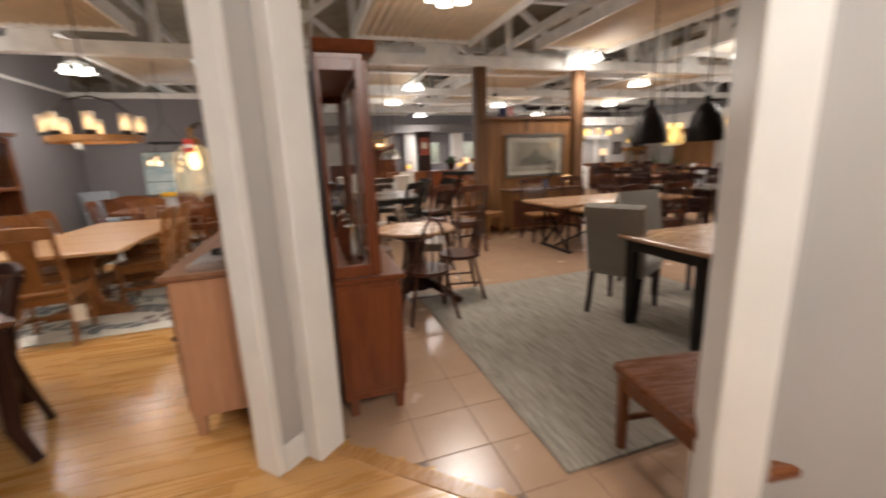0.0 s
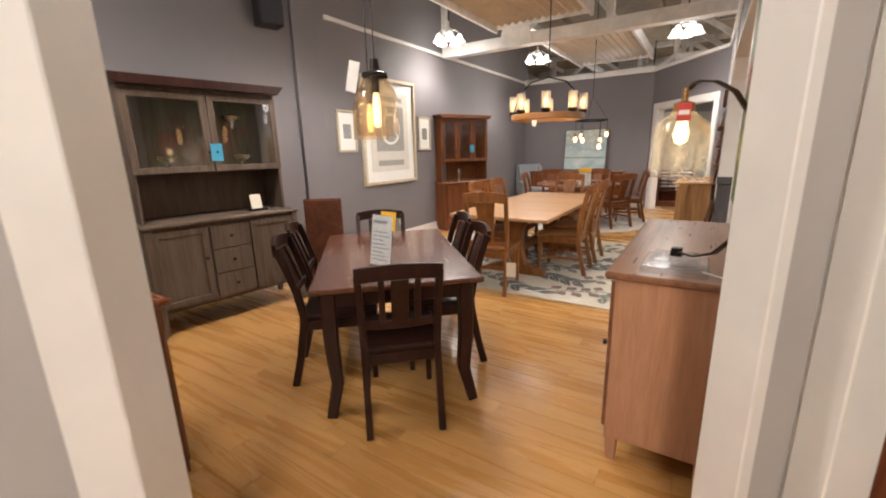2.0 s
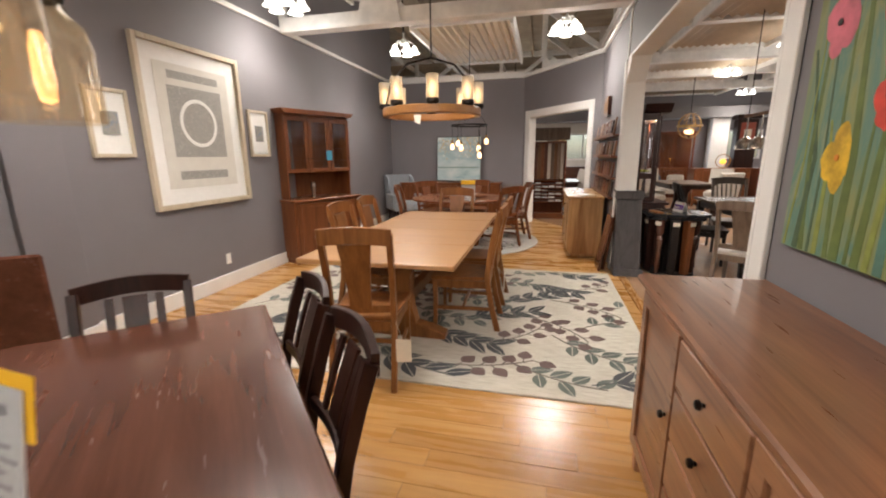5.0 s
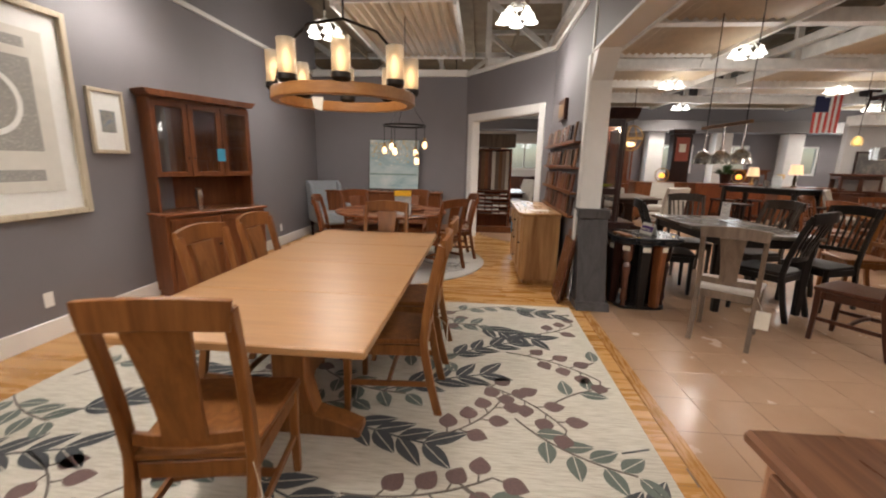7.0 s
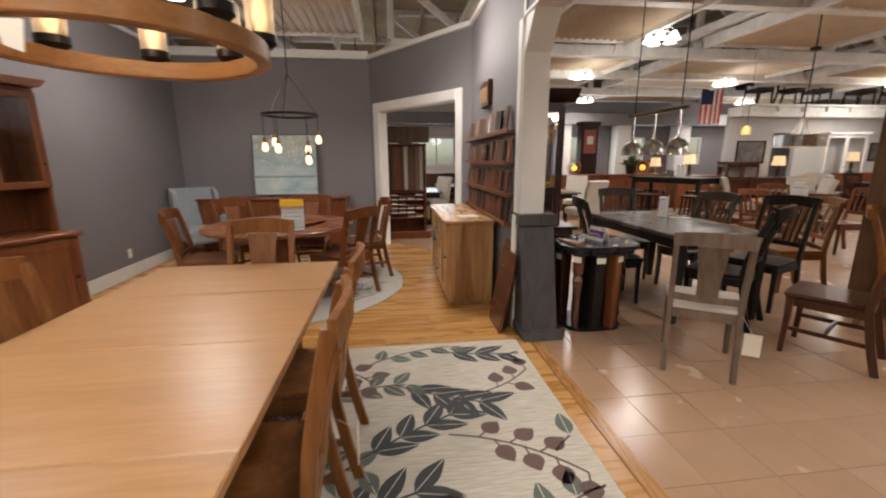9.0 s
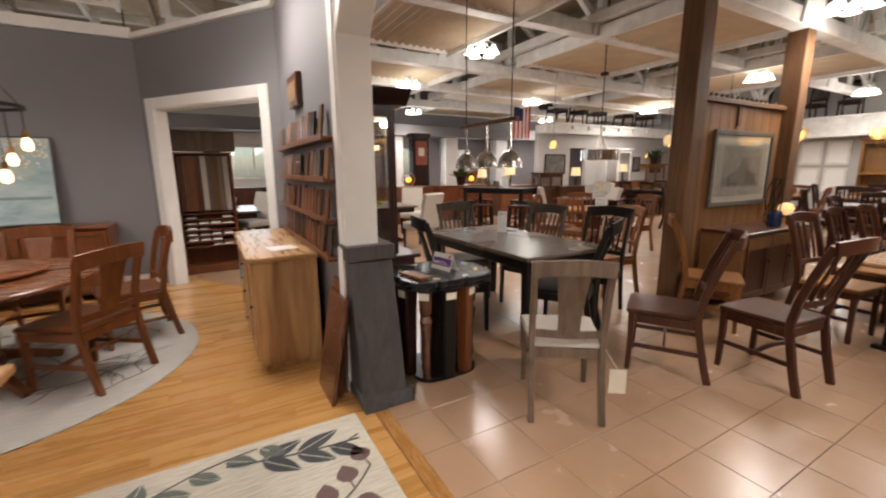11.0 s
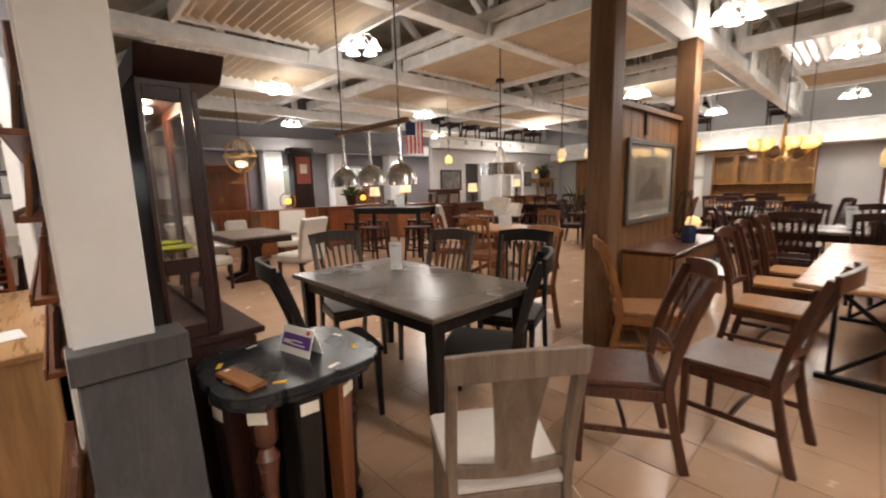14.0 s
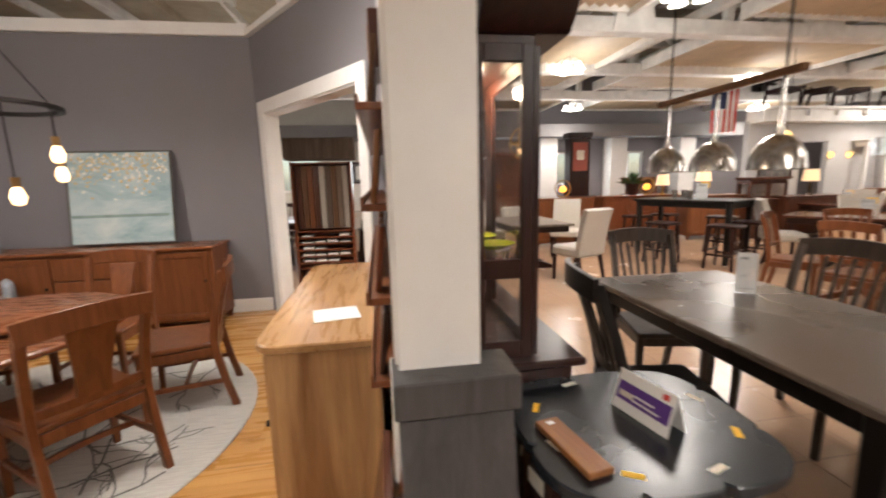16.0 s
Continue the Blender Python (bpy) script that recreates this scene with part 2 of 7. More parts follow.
# ---- shaping helpers ----
def part(name, bm, material, parent=None, label="", m=None, smooth=True):
    """Links a bmesh as one mesh object under a thing or a part."""
    bmesh.ops.recalc_face_normals(bm, faces=bm.faces)
    me = bpy.data.meshes.new(name)
    bm.to_mesh(me)
    bm.free()
    me.materials.append(material)
    if smooth and len(me.polygons):
        me.polygons.foreach_set("use_smooth", [True] * len(me.polygons))
        me.set_sharp_from_angle(angle=radians(34))
    ob = new(name, me)
    if parent is not None:
        ob.parent = parent
    if m is not None:
        ob.matrix_basis = m
    if label:
        ob["label"] = label
    return ob


def thing(name, label, category, m=None, group="", kind=""):
    ob = tagged(new(name), label, category, group, kind)
    ob.empty_display_size = 0.1
    if m is not None:
        ob.matrix_basis = m
    return ob


def box(x0, y0, z0, x1, y1, z1, bevel=0.004, bm=None):
    bm2 = bmesh.new()
    bmesh.ops.create_cube(bm2, size=1, matrix=Matrix.Translation(((x0 + x1) / 2, (y0 + y1) / 2, (z0 + z1) / 2)) @ Matrix.Diagonal((abs(x1 - x0), abs(y1 - y0), abs(z1 - z0), 1)))
    if bevel:
        bmesh.ops.bevel(bm2, geom=bm2.edges[:], offset=min(bevel, 0.45 * min(abs(x1 - x0), abs(y1 - y0), abs(z1 - z0))), segments=1, affect="EDGES", profile=0.5)
    return join(bm, bm2)


def join(bm, bm2, m=None):
    if m is not None:
        bm2.transform(m)
    if bm is None:
        return bm2
    me = bpy.data.meshes.new("tmp")
    bm2.to_mesh(me)
    bm2.free()
    bm.from_mesh(me)
    bpy.data.meshes.remove(me)
    return bm


def prism(pts, a, b, axis="z", bevel=0.0, bm=None):
    """A polygon of 2D points pushed along an axis from a to b."""
    bm2 = bmesh.new()
    def put(p, h):
        return {"z": (p[0], p[1], h), "y": (p[0], h, p[1]), "x": (h, p[0], p[1])}[axis]
    lo, hi = [bm2.verts.new(put(p, a)) for p in pts], [bm2.verts.new(put(p, b)) for p in pts]
    bm2.faces.new(lo), bm2.faces.new(hi)
    for k in range(len(pts)):
        j = (k + 1) % len(pts)
        bm2.faces.new((lo[k], lo[j], hi[j], hi[k]))
    bmesh.ops.recalc_face_normals(bm2, faces=bm2.faces)
    if bevel:
        bmesh.ops.bevel(bm2, geom=[e for e in bm2.edges if e.calc_face_angle(0) > 0.6], offset=bevel, segments=1, affect="EDGES")
    return join(bm, bm2)


def lathe(profile, segs=20, m=None, bm=None):
    """Turns a list of (radius, height) round z."""
    bm2 = bmesh.new()
    rings = []
    for r, h in profile:
        if r < 1e-5:
            rings.append([bm2.verts.new((0, 0, h))])
        else:
            rings.append([bm2.verts.new((r * math.cos(2 * math.pi * k / segs), r * math.sin(2 * math.pi * k / segs), h)) for k in range(segs)])
    for p, q in zip(rings, rings[1:]):
        for k in range(segs):
            j = (k + 1) % segs
            f = [p[k % len(p)], p[j % len(p)], q[j % len(q)], q[k % len(q)]]
            f = list(dict.fromkeys(f))
            if len(f) > 2:
                bm2.faces.new(f)
    return join(bm, bm2, m)


def sweep(path, w, d=None, segs=8, up=(0, 0, 1), taper=1.0, bm=None, side=None):
    """A bar along a path: round of radius w, or a flat bar w wide (across) and d thick. side fixes the direction of the width."""
    bm2 = bmesh.new()
    path = [Vector(p) for p in path]
    rings = []
    for k, p in enumerate(path):
        t = (path[min(k + 1, len(path) - 1)] - path[max(k - 1, 0)]).normalized()
        s = Vector(side) if side else t.cross(Vector(up))
        if s.length < 1e-4:
            s = t.cross(Vector((0, 1, 0)))
        s = (s - t * s.dot(t)).normalized()
        u = s.cross(t).normalized()
        f = 1 + (taper - 1) * k / (len(path) - 1)
        if d is None:
            ring = [p + f * w * (s * math.cos(2 * math.pi * i / segs) + u * math.sin(2 * math.pi * i / segs)) for i in range(segs)]
        else:
            c = min(w, d) * 0.12
            ring = [p + f * (s * a + u * b) for a, b in ((w / 2 - c, d / 2), (w / 2, d / 2 - c), (w / 2, -d / 2 + c), (w / 2 - c, -d / 2), (-w / 2 + c, -d / 2), (-w / 2, -d / 2 + c), (-w / 2, d / 2 - c), (-w / 2 + c, d / 2))]
        rings.append([bm2.verts.new(q) for q in ring])
    m = len(rings[0])
    for p, q in zip(rings, rings[1:]):
        for i in range(m):
            bm2.faces.new((p[i], p[(i + 1) % m], q[(i + 1) % m], q[i]))
    bm2.faces.new(rings[0]), bm2.faces.new(rings[-1])
    return join(bm, bm2)


def arc(a, b, bulge, n=8):
    """Points from a to b that bow out by the vector bulge."""
    a, b, bulge = Vector(a), Vector(b), Vector(bulge)
    return [a.lerp(b, k / n) + bulge * math.sin(math.pi * k / n) for k in range(n + 1)]


def plane_sheet(pts, z, bm=None):
    bm2 = bmesh.new()
    bm2.faces.new([bm2.verts.new((x, y, z)) for x, y in pts])
    return join(bm, bm2)


def structure(name, bm, material, label, category, smooth=True):
    return tagged(part(name, bm, material, None, "", None, smooth), label, category, "", "structure")

# ---- the building ----
def wall_run(name, a, b, thick, z0, z1, material, label, holes=()):
    """A straight wall from a to b in plan, its thickness to the left of the way; holes are (s0, s1, z0, z1) along it."""
    a, b = Vector((*a, 0)), Vector((*b, 0))
    d = (b - a).normalized()
    ang = math.atan2(d.y, d.x)
    length = (b - a).length
    bm, s = None, 0.0
    for h0, h1, g0, g1 in sorted(holes):
        if h0 > s:
            bm = box(s, 0, z0, h0, thick, z1, 0, bm)
        if g0 > z0:
            bm = box(h0, 0, z0, h1, thick, g0, 0, bm)
        if g1 < z1:
            bm = box(h0, 0, g1, h1, thick, z1, 0, bm)
        s = h1
    if s < length:
        bm = box(s, 0, z0, length, thick, z1, 0, bm)
    ob = structure(name, bm, material, label, "wall", False)
    ob.matrix_basis = Matrix.Translation(a) @ Matrix.Rotation(ang, 4, "Z")
    return ob


def trim_run(name, a, b, z0, z1, depth, material, label, side=-1):
    a, b = Vector((*a, 0)), Vector((*b, 0))
    d = (b - a).normalized()
    ob = structure(name, box(0, min(0, side * depth), z0, (b - a).length, max(0, side * depth), z1, 0.004), material, label, "trim")
    ob.matrix_basis = Matrix.Translation(a) @ Matrix.Rotation(math.atan2(d.y, d.x), 4, "Z")
    return ob


TOP = 2.92
NORTH, EAST, SOUTH, WEST = 17.2, 14.5, -5.0, -9.0
# dining bay: outer west wall, back wall, slanted wall with the cased opening, divider with post
wall_run("wall_west", (-4.48, -4.9), (-4.48, 11.03), 0.14, 0, 4.28, GREY_WALL, "dark grey painted wall of the dining bay")
wall_run("wall_back", (-4.48, 10.9), (-1.56, 10.9), 0.12, 0, TOP, GREY_WALL, "dark grey painted back wall of the dining bay")
A0, A1 = Vector((-1.56, 10.9)), Vector((-0.27, 9.1))
wall_run("wall_slanted", A0, A1, 0.12, 0, TOP, GREY_WALL, "dark grey slanted wall with a wide cased opening", [(0.24, 1.96, 0, 2.14)])
wall_run("wall_divider_north", (-0.27, 9.1), (-0.27, 7.11), 0.19, 0, TOP, GREY_WALL, "dark grey divider wall carrying sample shelves")
wall_run("wall_divider_south", (-0.25, 3.84), (-0.25, 1.97), 0.24, 0, TOP, GREY_WALL, "dark grey divider wall with a flower painting")
wall_run("wall_header", (-0.26, 7.1), (-0.26, 3.86), 0.18, 2.42, TOP, GREY_WALL, "dark grey header above the wide opening")
wall_run("wall_entry_left", (-1.50, 0.78), (-4.48, -1.75), 0.09, 0, TOP, PALE_WALL, "grey wall beside the entry opening")
wall_run("wall_entry_right", (1.22, 0.80), (4.6, -2.45), 0.14, 0, TOP, PALE_WALL, "pale grey wall beside the tiled opening")
# outer shell
wall_run("wall_north_west", (WEST, NORTH), (1.9, NORTH), 0.2, 0, 4.28, CREAM_WALL, "cream wall of the back showroom with windows", [(x + 9.0, y + 9.0, 1.2, 2.1) for x, y in ((-5.5, -4.2), (-3.0, -1.8), (-0.4, 0.8))])
wall_run("wall_north", (1.9, NORTH), (EAST, NORTH), 0.2, 0, 4.28, GREY_WALL, "grey showroom wall with windows", [(x - 1.9, y - 1.9, 1.2, 2.1) for x, y in ((2.4, 3.6), (4.6, 5.6), (6.4, 7.3), (8.3, 9.4))])
wall_run("wall_east", (EAST, NORTH), (EAST, SOUTH), 0.2, 0, 4.28, PALE_WALL, "pale grey showroom wall with an open exterior door", [(NORTH - 5.25, NORTH - 4.38, 0, 2.06)])
wall_run("wall_south", (EAST, SOUTH), (WEST, SOUTH), 0.2, 0, 4.28, PALE_WALL, "pale showroom wall behind the entry")
wall_run("wall_far_west", (WEST, SOUTH), (WEST, NORTH), 0.2, 0, 4.28, PALE_WALL, "pale wall of the back showroom")
structure("ceiling", box(WEST - 0.3, SOUTH - 0.3, 4.28, EAST + 0.3, NORTH + 0.3, 4.4, 0), DECK, "brown roof deck above the trusses", "ceiling", False)

# white trim: caps on the wall tops, baseboards, casings
trim_run("trim_cap_back", (-4.48, 10.9), (-1.56, 10.9), TOP, TOP + 0.12, 0.05, WHITE, "white cap board on the wall top")
trim_run("trim_cap_slanted", A0, A1, TOP, TOP + 0.06, 0.05, WHITE, "white cap board on the wall top")
trim_run("trim_cap_divider", (-0.27, 9.1), (-0.27, 1.97), TOP, TOP + 0.05, 0.04, WHITE, "white cap board on the wall top")
trim_run("trim_rail_west", (-4.48, 4.3), (-4.48, 10.9), 2.95, 3.0, 0.035, WHITE, "white picture rail on the grey wall")
trim_run("baseboard_west", (-4.48, -1.7), (-4.48, 10.9), 0, 0.15, 0.018, WHITE, "white painted baseboard")
trim_run("baseboard_back", (-4.46, 10.9), (-1.57, 10.9), 0, 0.15, 0.018, WHITE, "white painted baseboard")
trim_run("baseboard_divider", (-0.25, 3.84), (-0.25, 2.0), 0, 0.15, 0.016, WHITE, "white painted baseboard")


def at_slant(s, n, z=0):
    d = (A1 - A0).normalized()
    p = A0 + d * s
    return Matrix.Translation((p.x, p.y, z)) @ Matrix.Rotation(math.atan2(d.y, d.x), 4, "Z") @ Matrix.Translation((0, n, 0))


casing = thing("door_1", "white painted casing round a wide doorway in the grey wall", "doorway", at_slant(0, 0), kind="structure")
for nm, b in (("jamb", box(0.10, -0.025, 0, 0.245, -0.002, 2.26)), ("jamb", box(1.955, -0.025, 0, 2.07, -0.002, 2.26)), ("head", box(0.245, -0.025, 2.135, 1.955, -0.002, 2.26)),
              ("jamb_lining", box(0.225, -0.01, 0, 0.26, 0.13, 2.15)), ("jamb_lining", box(1.94, -0.01, 0, 1.975, 0.13, 2.15)), ("head_lining", box(0.26, -0.01, 2.12, 1.94, 0.13, 2.155))):
    part(nm, b, WHITE, casing)

# post at the end of the divider: white shaft, bracket, dark tapered base
post = thing("divider_post", "white square post with a dark stained tapered base", "post", kind="structure")
part("shaft", box(-0.275, 7.07, 0.9, -0.072, 7.12, 2.93), WHITE, post)
part("bracket", prism([(7.1, 2.12), (7.1, 2.42), (6.86, 2.42)], -0.27, -0.075, "x", 0.004), WHITE, post)
part("back_casing", box(-0.295, 7.095, 0, -0.268, 7.2, 0.95), WHITE, post)
part("base", prism([(6.83, 0), (7.13, 0), (7.13, 0.9), (7.03, 0.9)], -0.28, -0.002, "x", 0.006), SLATE, post, "dark stained tapered base")
part("plinth", prism([(6.795, 0), (7.13, 0), (7.13, 0.08), (6.825, 0.08)], -0.29, 0.03, "x", 0.006), SLATE, post)
part("base_cap", box(-0.292, 6.995, 0.88, 0.008, 7.15, 0.97), SLATE, post)
header_lining = structure("trim_header", box(-0.28, 3.86, 2.395, -0.068, 7.1, 2.425), WHITE, "white lining under the header", "trim")
end_casing = structure("trim_wall_end", box(-0.275, 3.84, 0, 0.01, 3.87, 2.4), WHITE, "white casing on the wall end", "trim")
structure("trim_wall_end_face", box(-0.275, 3.74, 0, -0.252, 3.84, 2.4), WHITE, "white casing beside the opening", "trim")
part("side_strip", box(-0.283, 7.1, 0.97, -0.268, 7.2, 2.4), WHITE, post)

# column between the two entry openings
rot = Matrix.Rotation(radians(43), 4, "Z")
column = thing("entry_column", "white cased column with a narrow grey recess", "column", Matrix.Translation((-0.26, 1.775, 0)) @ rot, kind="structure")
part("left_casing", box(0, 0, 0, 0.045, 0.15, 2.5), WHITE, column)
part("grey_core", box(0.045, 0.006, 0, 0.165, 0.19, 2.9, 0.002), PALE_WALL, column, "pale grey painted recess")
part("recess_base", box(0.045, -0.008, 0, 0.165, 0.006, 0.14), WHITE, column)
part("right_casing", box(0.162, -0.10, 0, 0.33, 0.0, 2.5), WHITE, column)
part("right_core", box(0.168, 0.0, 0, 0.30, 0.26, 2.9), WHITE, column)
# jamb of the left opening and of the right opening
dl = Matrix.Translation((-1.42, 0.85, 0)) @ Matrix.Rotation(math.atan2(-0.647, -0.763), 4, "Z")
jl = thing("entry_jamb_left", "white painted casing of the entry opening", "casing", dl, kind="structure")
part("lining", box(0.0, -0.03, 0, 0.03, 0.10, 2.5), WHITE, jl)
part("front_casing", box(0.0, 0.09, 0, 0.12, 0.115, 2.5), WHITE, jl)
part("back_casing", box(0.0, -0.05, 0, 0.13, -0.02, 2.5), WHITE, jl)
dr = Matrix.Translation((1.16, 0.87, 0)) @ Matrix.Rotation(math.atan2(-0.69, 0.72), 4, "Z")
jr = thing("entry_jamb_right", "white painted casing of the tiled opening", "casing", dr, kind="structure")
part("lining", box(0.0, -0.19, 0, 0.03, 0.17, 2.5), WHITE, jr)
part("front_casing", box(0.0, -0.20, 0, 0.12, -0.17, 2.5), WHITE, jr)
part("inner_core", box(0.03, -0.17, 0, 0.14, 0.14, 2.9, 0.002), PALE_WALL, jr)
part("back_casing", box(0.0, 0.15, 0, 0.13, 0.18, 2.5), WHITE, jr)
for nm, a, b in (("trim_head_left", (-0.3, 1.83), (-1.42, 0.85)), ("trim_head_right", (0.08, 1.9), (1.16, 0.87))):
    trim_run(nm, a, b, 2.45, 2.95, 0.16, WHITE, "white boxed head above the entry opening", -1 if "right" in nm else 1)

# trusses of white timber across the hall
def truss(y, x0, x1, z, first):
    """One flat truss: doubled lower chord, upper chord, uprights, braces and gusset plates."""
    t = thing("roof_truss", "white painted timber roof truss with braces", "truss", Matrix.Translation((0, y, 0)), "roof trusses", "structure")
    part("lower_chord", box(x0, -0.09, z, x1, 0.09, z + 0.17, 0.006), TRUSS_WHITE, t)
    part("upper_chord", box(x0, -0.07, z + 1.1, x1, 0.07, z + 1.26, 0.006), TRUSS_WHITE, t)
    n = max(2, round((x1 - x0) / 1.3))
    for k in range(n + 1):
        x = x0 + (x1 - x0) * k / n
        part("upright", box(x - 0.05, -0.045, z + 0.17, x + 0.05, 0.045, z + 1.1, 0.003), TRUSS_WHITE, t)
        if k < n:
            xe = x0 + (x1 - x0) * (k + 1) / n
            a, b = ((x + 0.06, z + 0.2), (xe - 0.06, z + 1.08)) if k % 2 else ((x + 0.06, z + 1.08), (xe - 0.06, z + 0.2))
            part("brace", sweep([(a[0], 0, a[1]), (b[0], 0, b[1])], 0.09, 0.1, side=(0, 1, 0)), TRUSS_WHITE, t)
            if k % 2 == 0:
                part("gusset", prism([(xe - 0.28, z + 0.0), (xe + 0.28, z + 0.0), (xe + 0.2, z + 0.36), (xe - 0.2, z + 0.36)], -0.115, -0.095, "y"), TRUSS_WHITE, t)
    return t


truss(7.0, -4.45, 14.4, 2.93, True)
truss(10.9, -1.2, 14.4, 3.05, False)
for ty in (3.1, -0.8):
    truss(ty, -4.45, 14.4, 2.98, False)
truss(14.8, -8.9, 14.4, 3.05, False)
truss(12.9, -1.2, 14.4, 3.1, False)
truss(9.0, 0.2, 14.4, 3.2, False)
# crossing truss that meets the one above the timber posts
crossing = truss(0.0, -6.9, 4.9, 3.12, False)
crossing.matrix_basis = Matrix.Translation((6.9, 0, 0)) @ Matrix.Rotation(radians(-90), 4, "Z")
for dx in (-0.42, -0.14, 0.14, 0.42):
    structure("truss_fan_board", sweep([(6.9 + 0.3 * dx, 7.13, 3.0), (6.9 + 1.6 * dx, 7.13, 4.15)], 0.13, 0.03, side=(1, 0, 0)), TRUSS_WHITE, "white fanned brace board on the truss", "brace")
# long white struts that run across the trusses
for sx in (-3.2, -0.1, 3.87, 7.8, 11.4):
    structure("roof_strut", box(sx - 0.06, SOUTH, 3.36, sx + 0.06, NORTH, 3.48, 0.004), TRUSS_WHITE, "white timber strut across the trusses", "strut")
for k in range(24):
    x = -8.4 + k * 0.98
    structure("roof_joist", box(x - 0.03, SOUTH, 4.14, x + 0.03, NORTH, 4.28, 0), TRUSS_WHITE if k % 3 == 0 else DECK, "timber joist under the roof deck", "joist", False)


def corrugated(x0, y0, x1, y1, z, sheet=None, turned=False):
    """A hung sheet with ridges along y and a white edge board round it."""
    t = thing("ceiling_panel", "hung corrugated metal ceiling panel with white edges", "ceiling panel", Matrix.Translation((x0, y0, z)), "corrugated ceiling panels", "structure")
    if turned:
        t.matrix_basis = Matrix.Translation((x0, y1, z)) @ Matrix.Rotation(radians(-90), 4, "Z")
        x0, y0, x1, y1 = y0, x0, y1, x1
    n = int((x1 - x0) / 0.029)
    bm = bmesh.new()
    rows = []
    for k in range(n + 1):
        h = 0.02 * math.sin(k * math.pi / 2)
        x = (x1 - x0) * k / n
        rows.append((bm.verts.new((x, 0, h)), bm.verts.new((x, y1 - y0, h))))
    for p, q in zip(rows, rows[1:]):
        bm.faces.new((p[0], q[0], q[1], p[1]))
    part("sheet", bm, sheet or SHEET, t)
    w, d = x1 - x0, y1 - y0
    for b in (box(-0.045, -0.04, -0.09, 0, d + 0.04, 0.09), box(w, -0.04, -0.09, w + 0.045, d + 0.04, 0.09), box(0, -0.04, -0.05, w, 0, 0.09), box(0, d, -0.05, w, d + 0.04, 0.09)):
        part("edge_board", b, TRUSS_WHITE, t)
    return t


for p in ((-3.4, 4.3, -2.0, 6.85), (-3.05, 8.1, -1.65, 10.7), (0.9, 7.5, 2.5, 10.6), (3.95, 7.5, 6.0, 10.6), (7.9, 7.5, 10.0, 10.6), (0.9, 3.4, 2.7, 6.6), (4.0, 3.4, 5.4, 6.6), (9.6, 3.4, 11.4, 6.6),
          (0.9, 11.3, 3.3, 14.4), (4.2, 11.3, 7.2, 14.4), (8.3, 11.3, 11.0, 14.4), (1.0, 15.2, 4.0, 17.0), (5.0, 15.2, 8.0, 17.0), (9.0, 15.2, 12.0, 17.0), (1.0, -0.4, 3.2, 2.7), (4.2, -0.4, 6.6, 2.7), (-3.4, 0.2, -1.6, 2.7)):
    corrugated(*p, 3.24)
corrugated(6.98, 5.15, 9.3, 6.5, 3.24, PALE_SHEET, True)

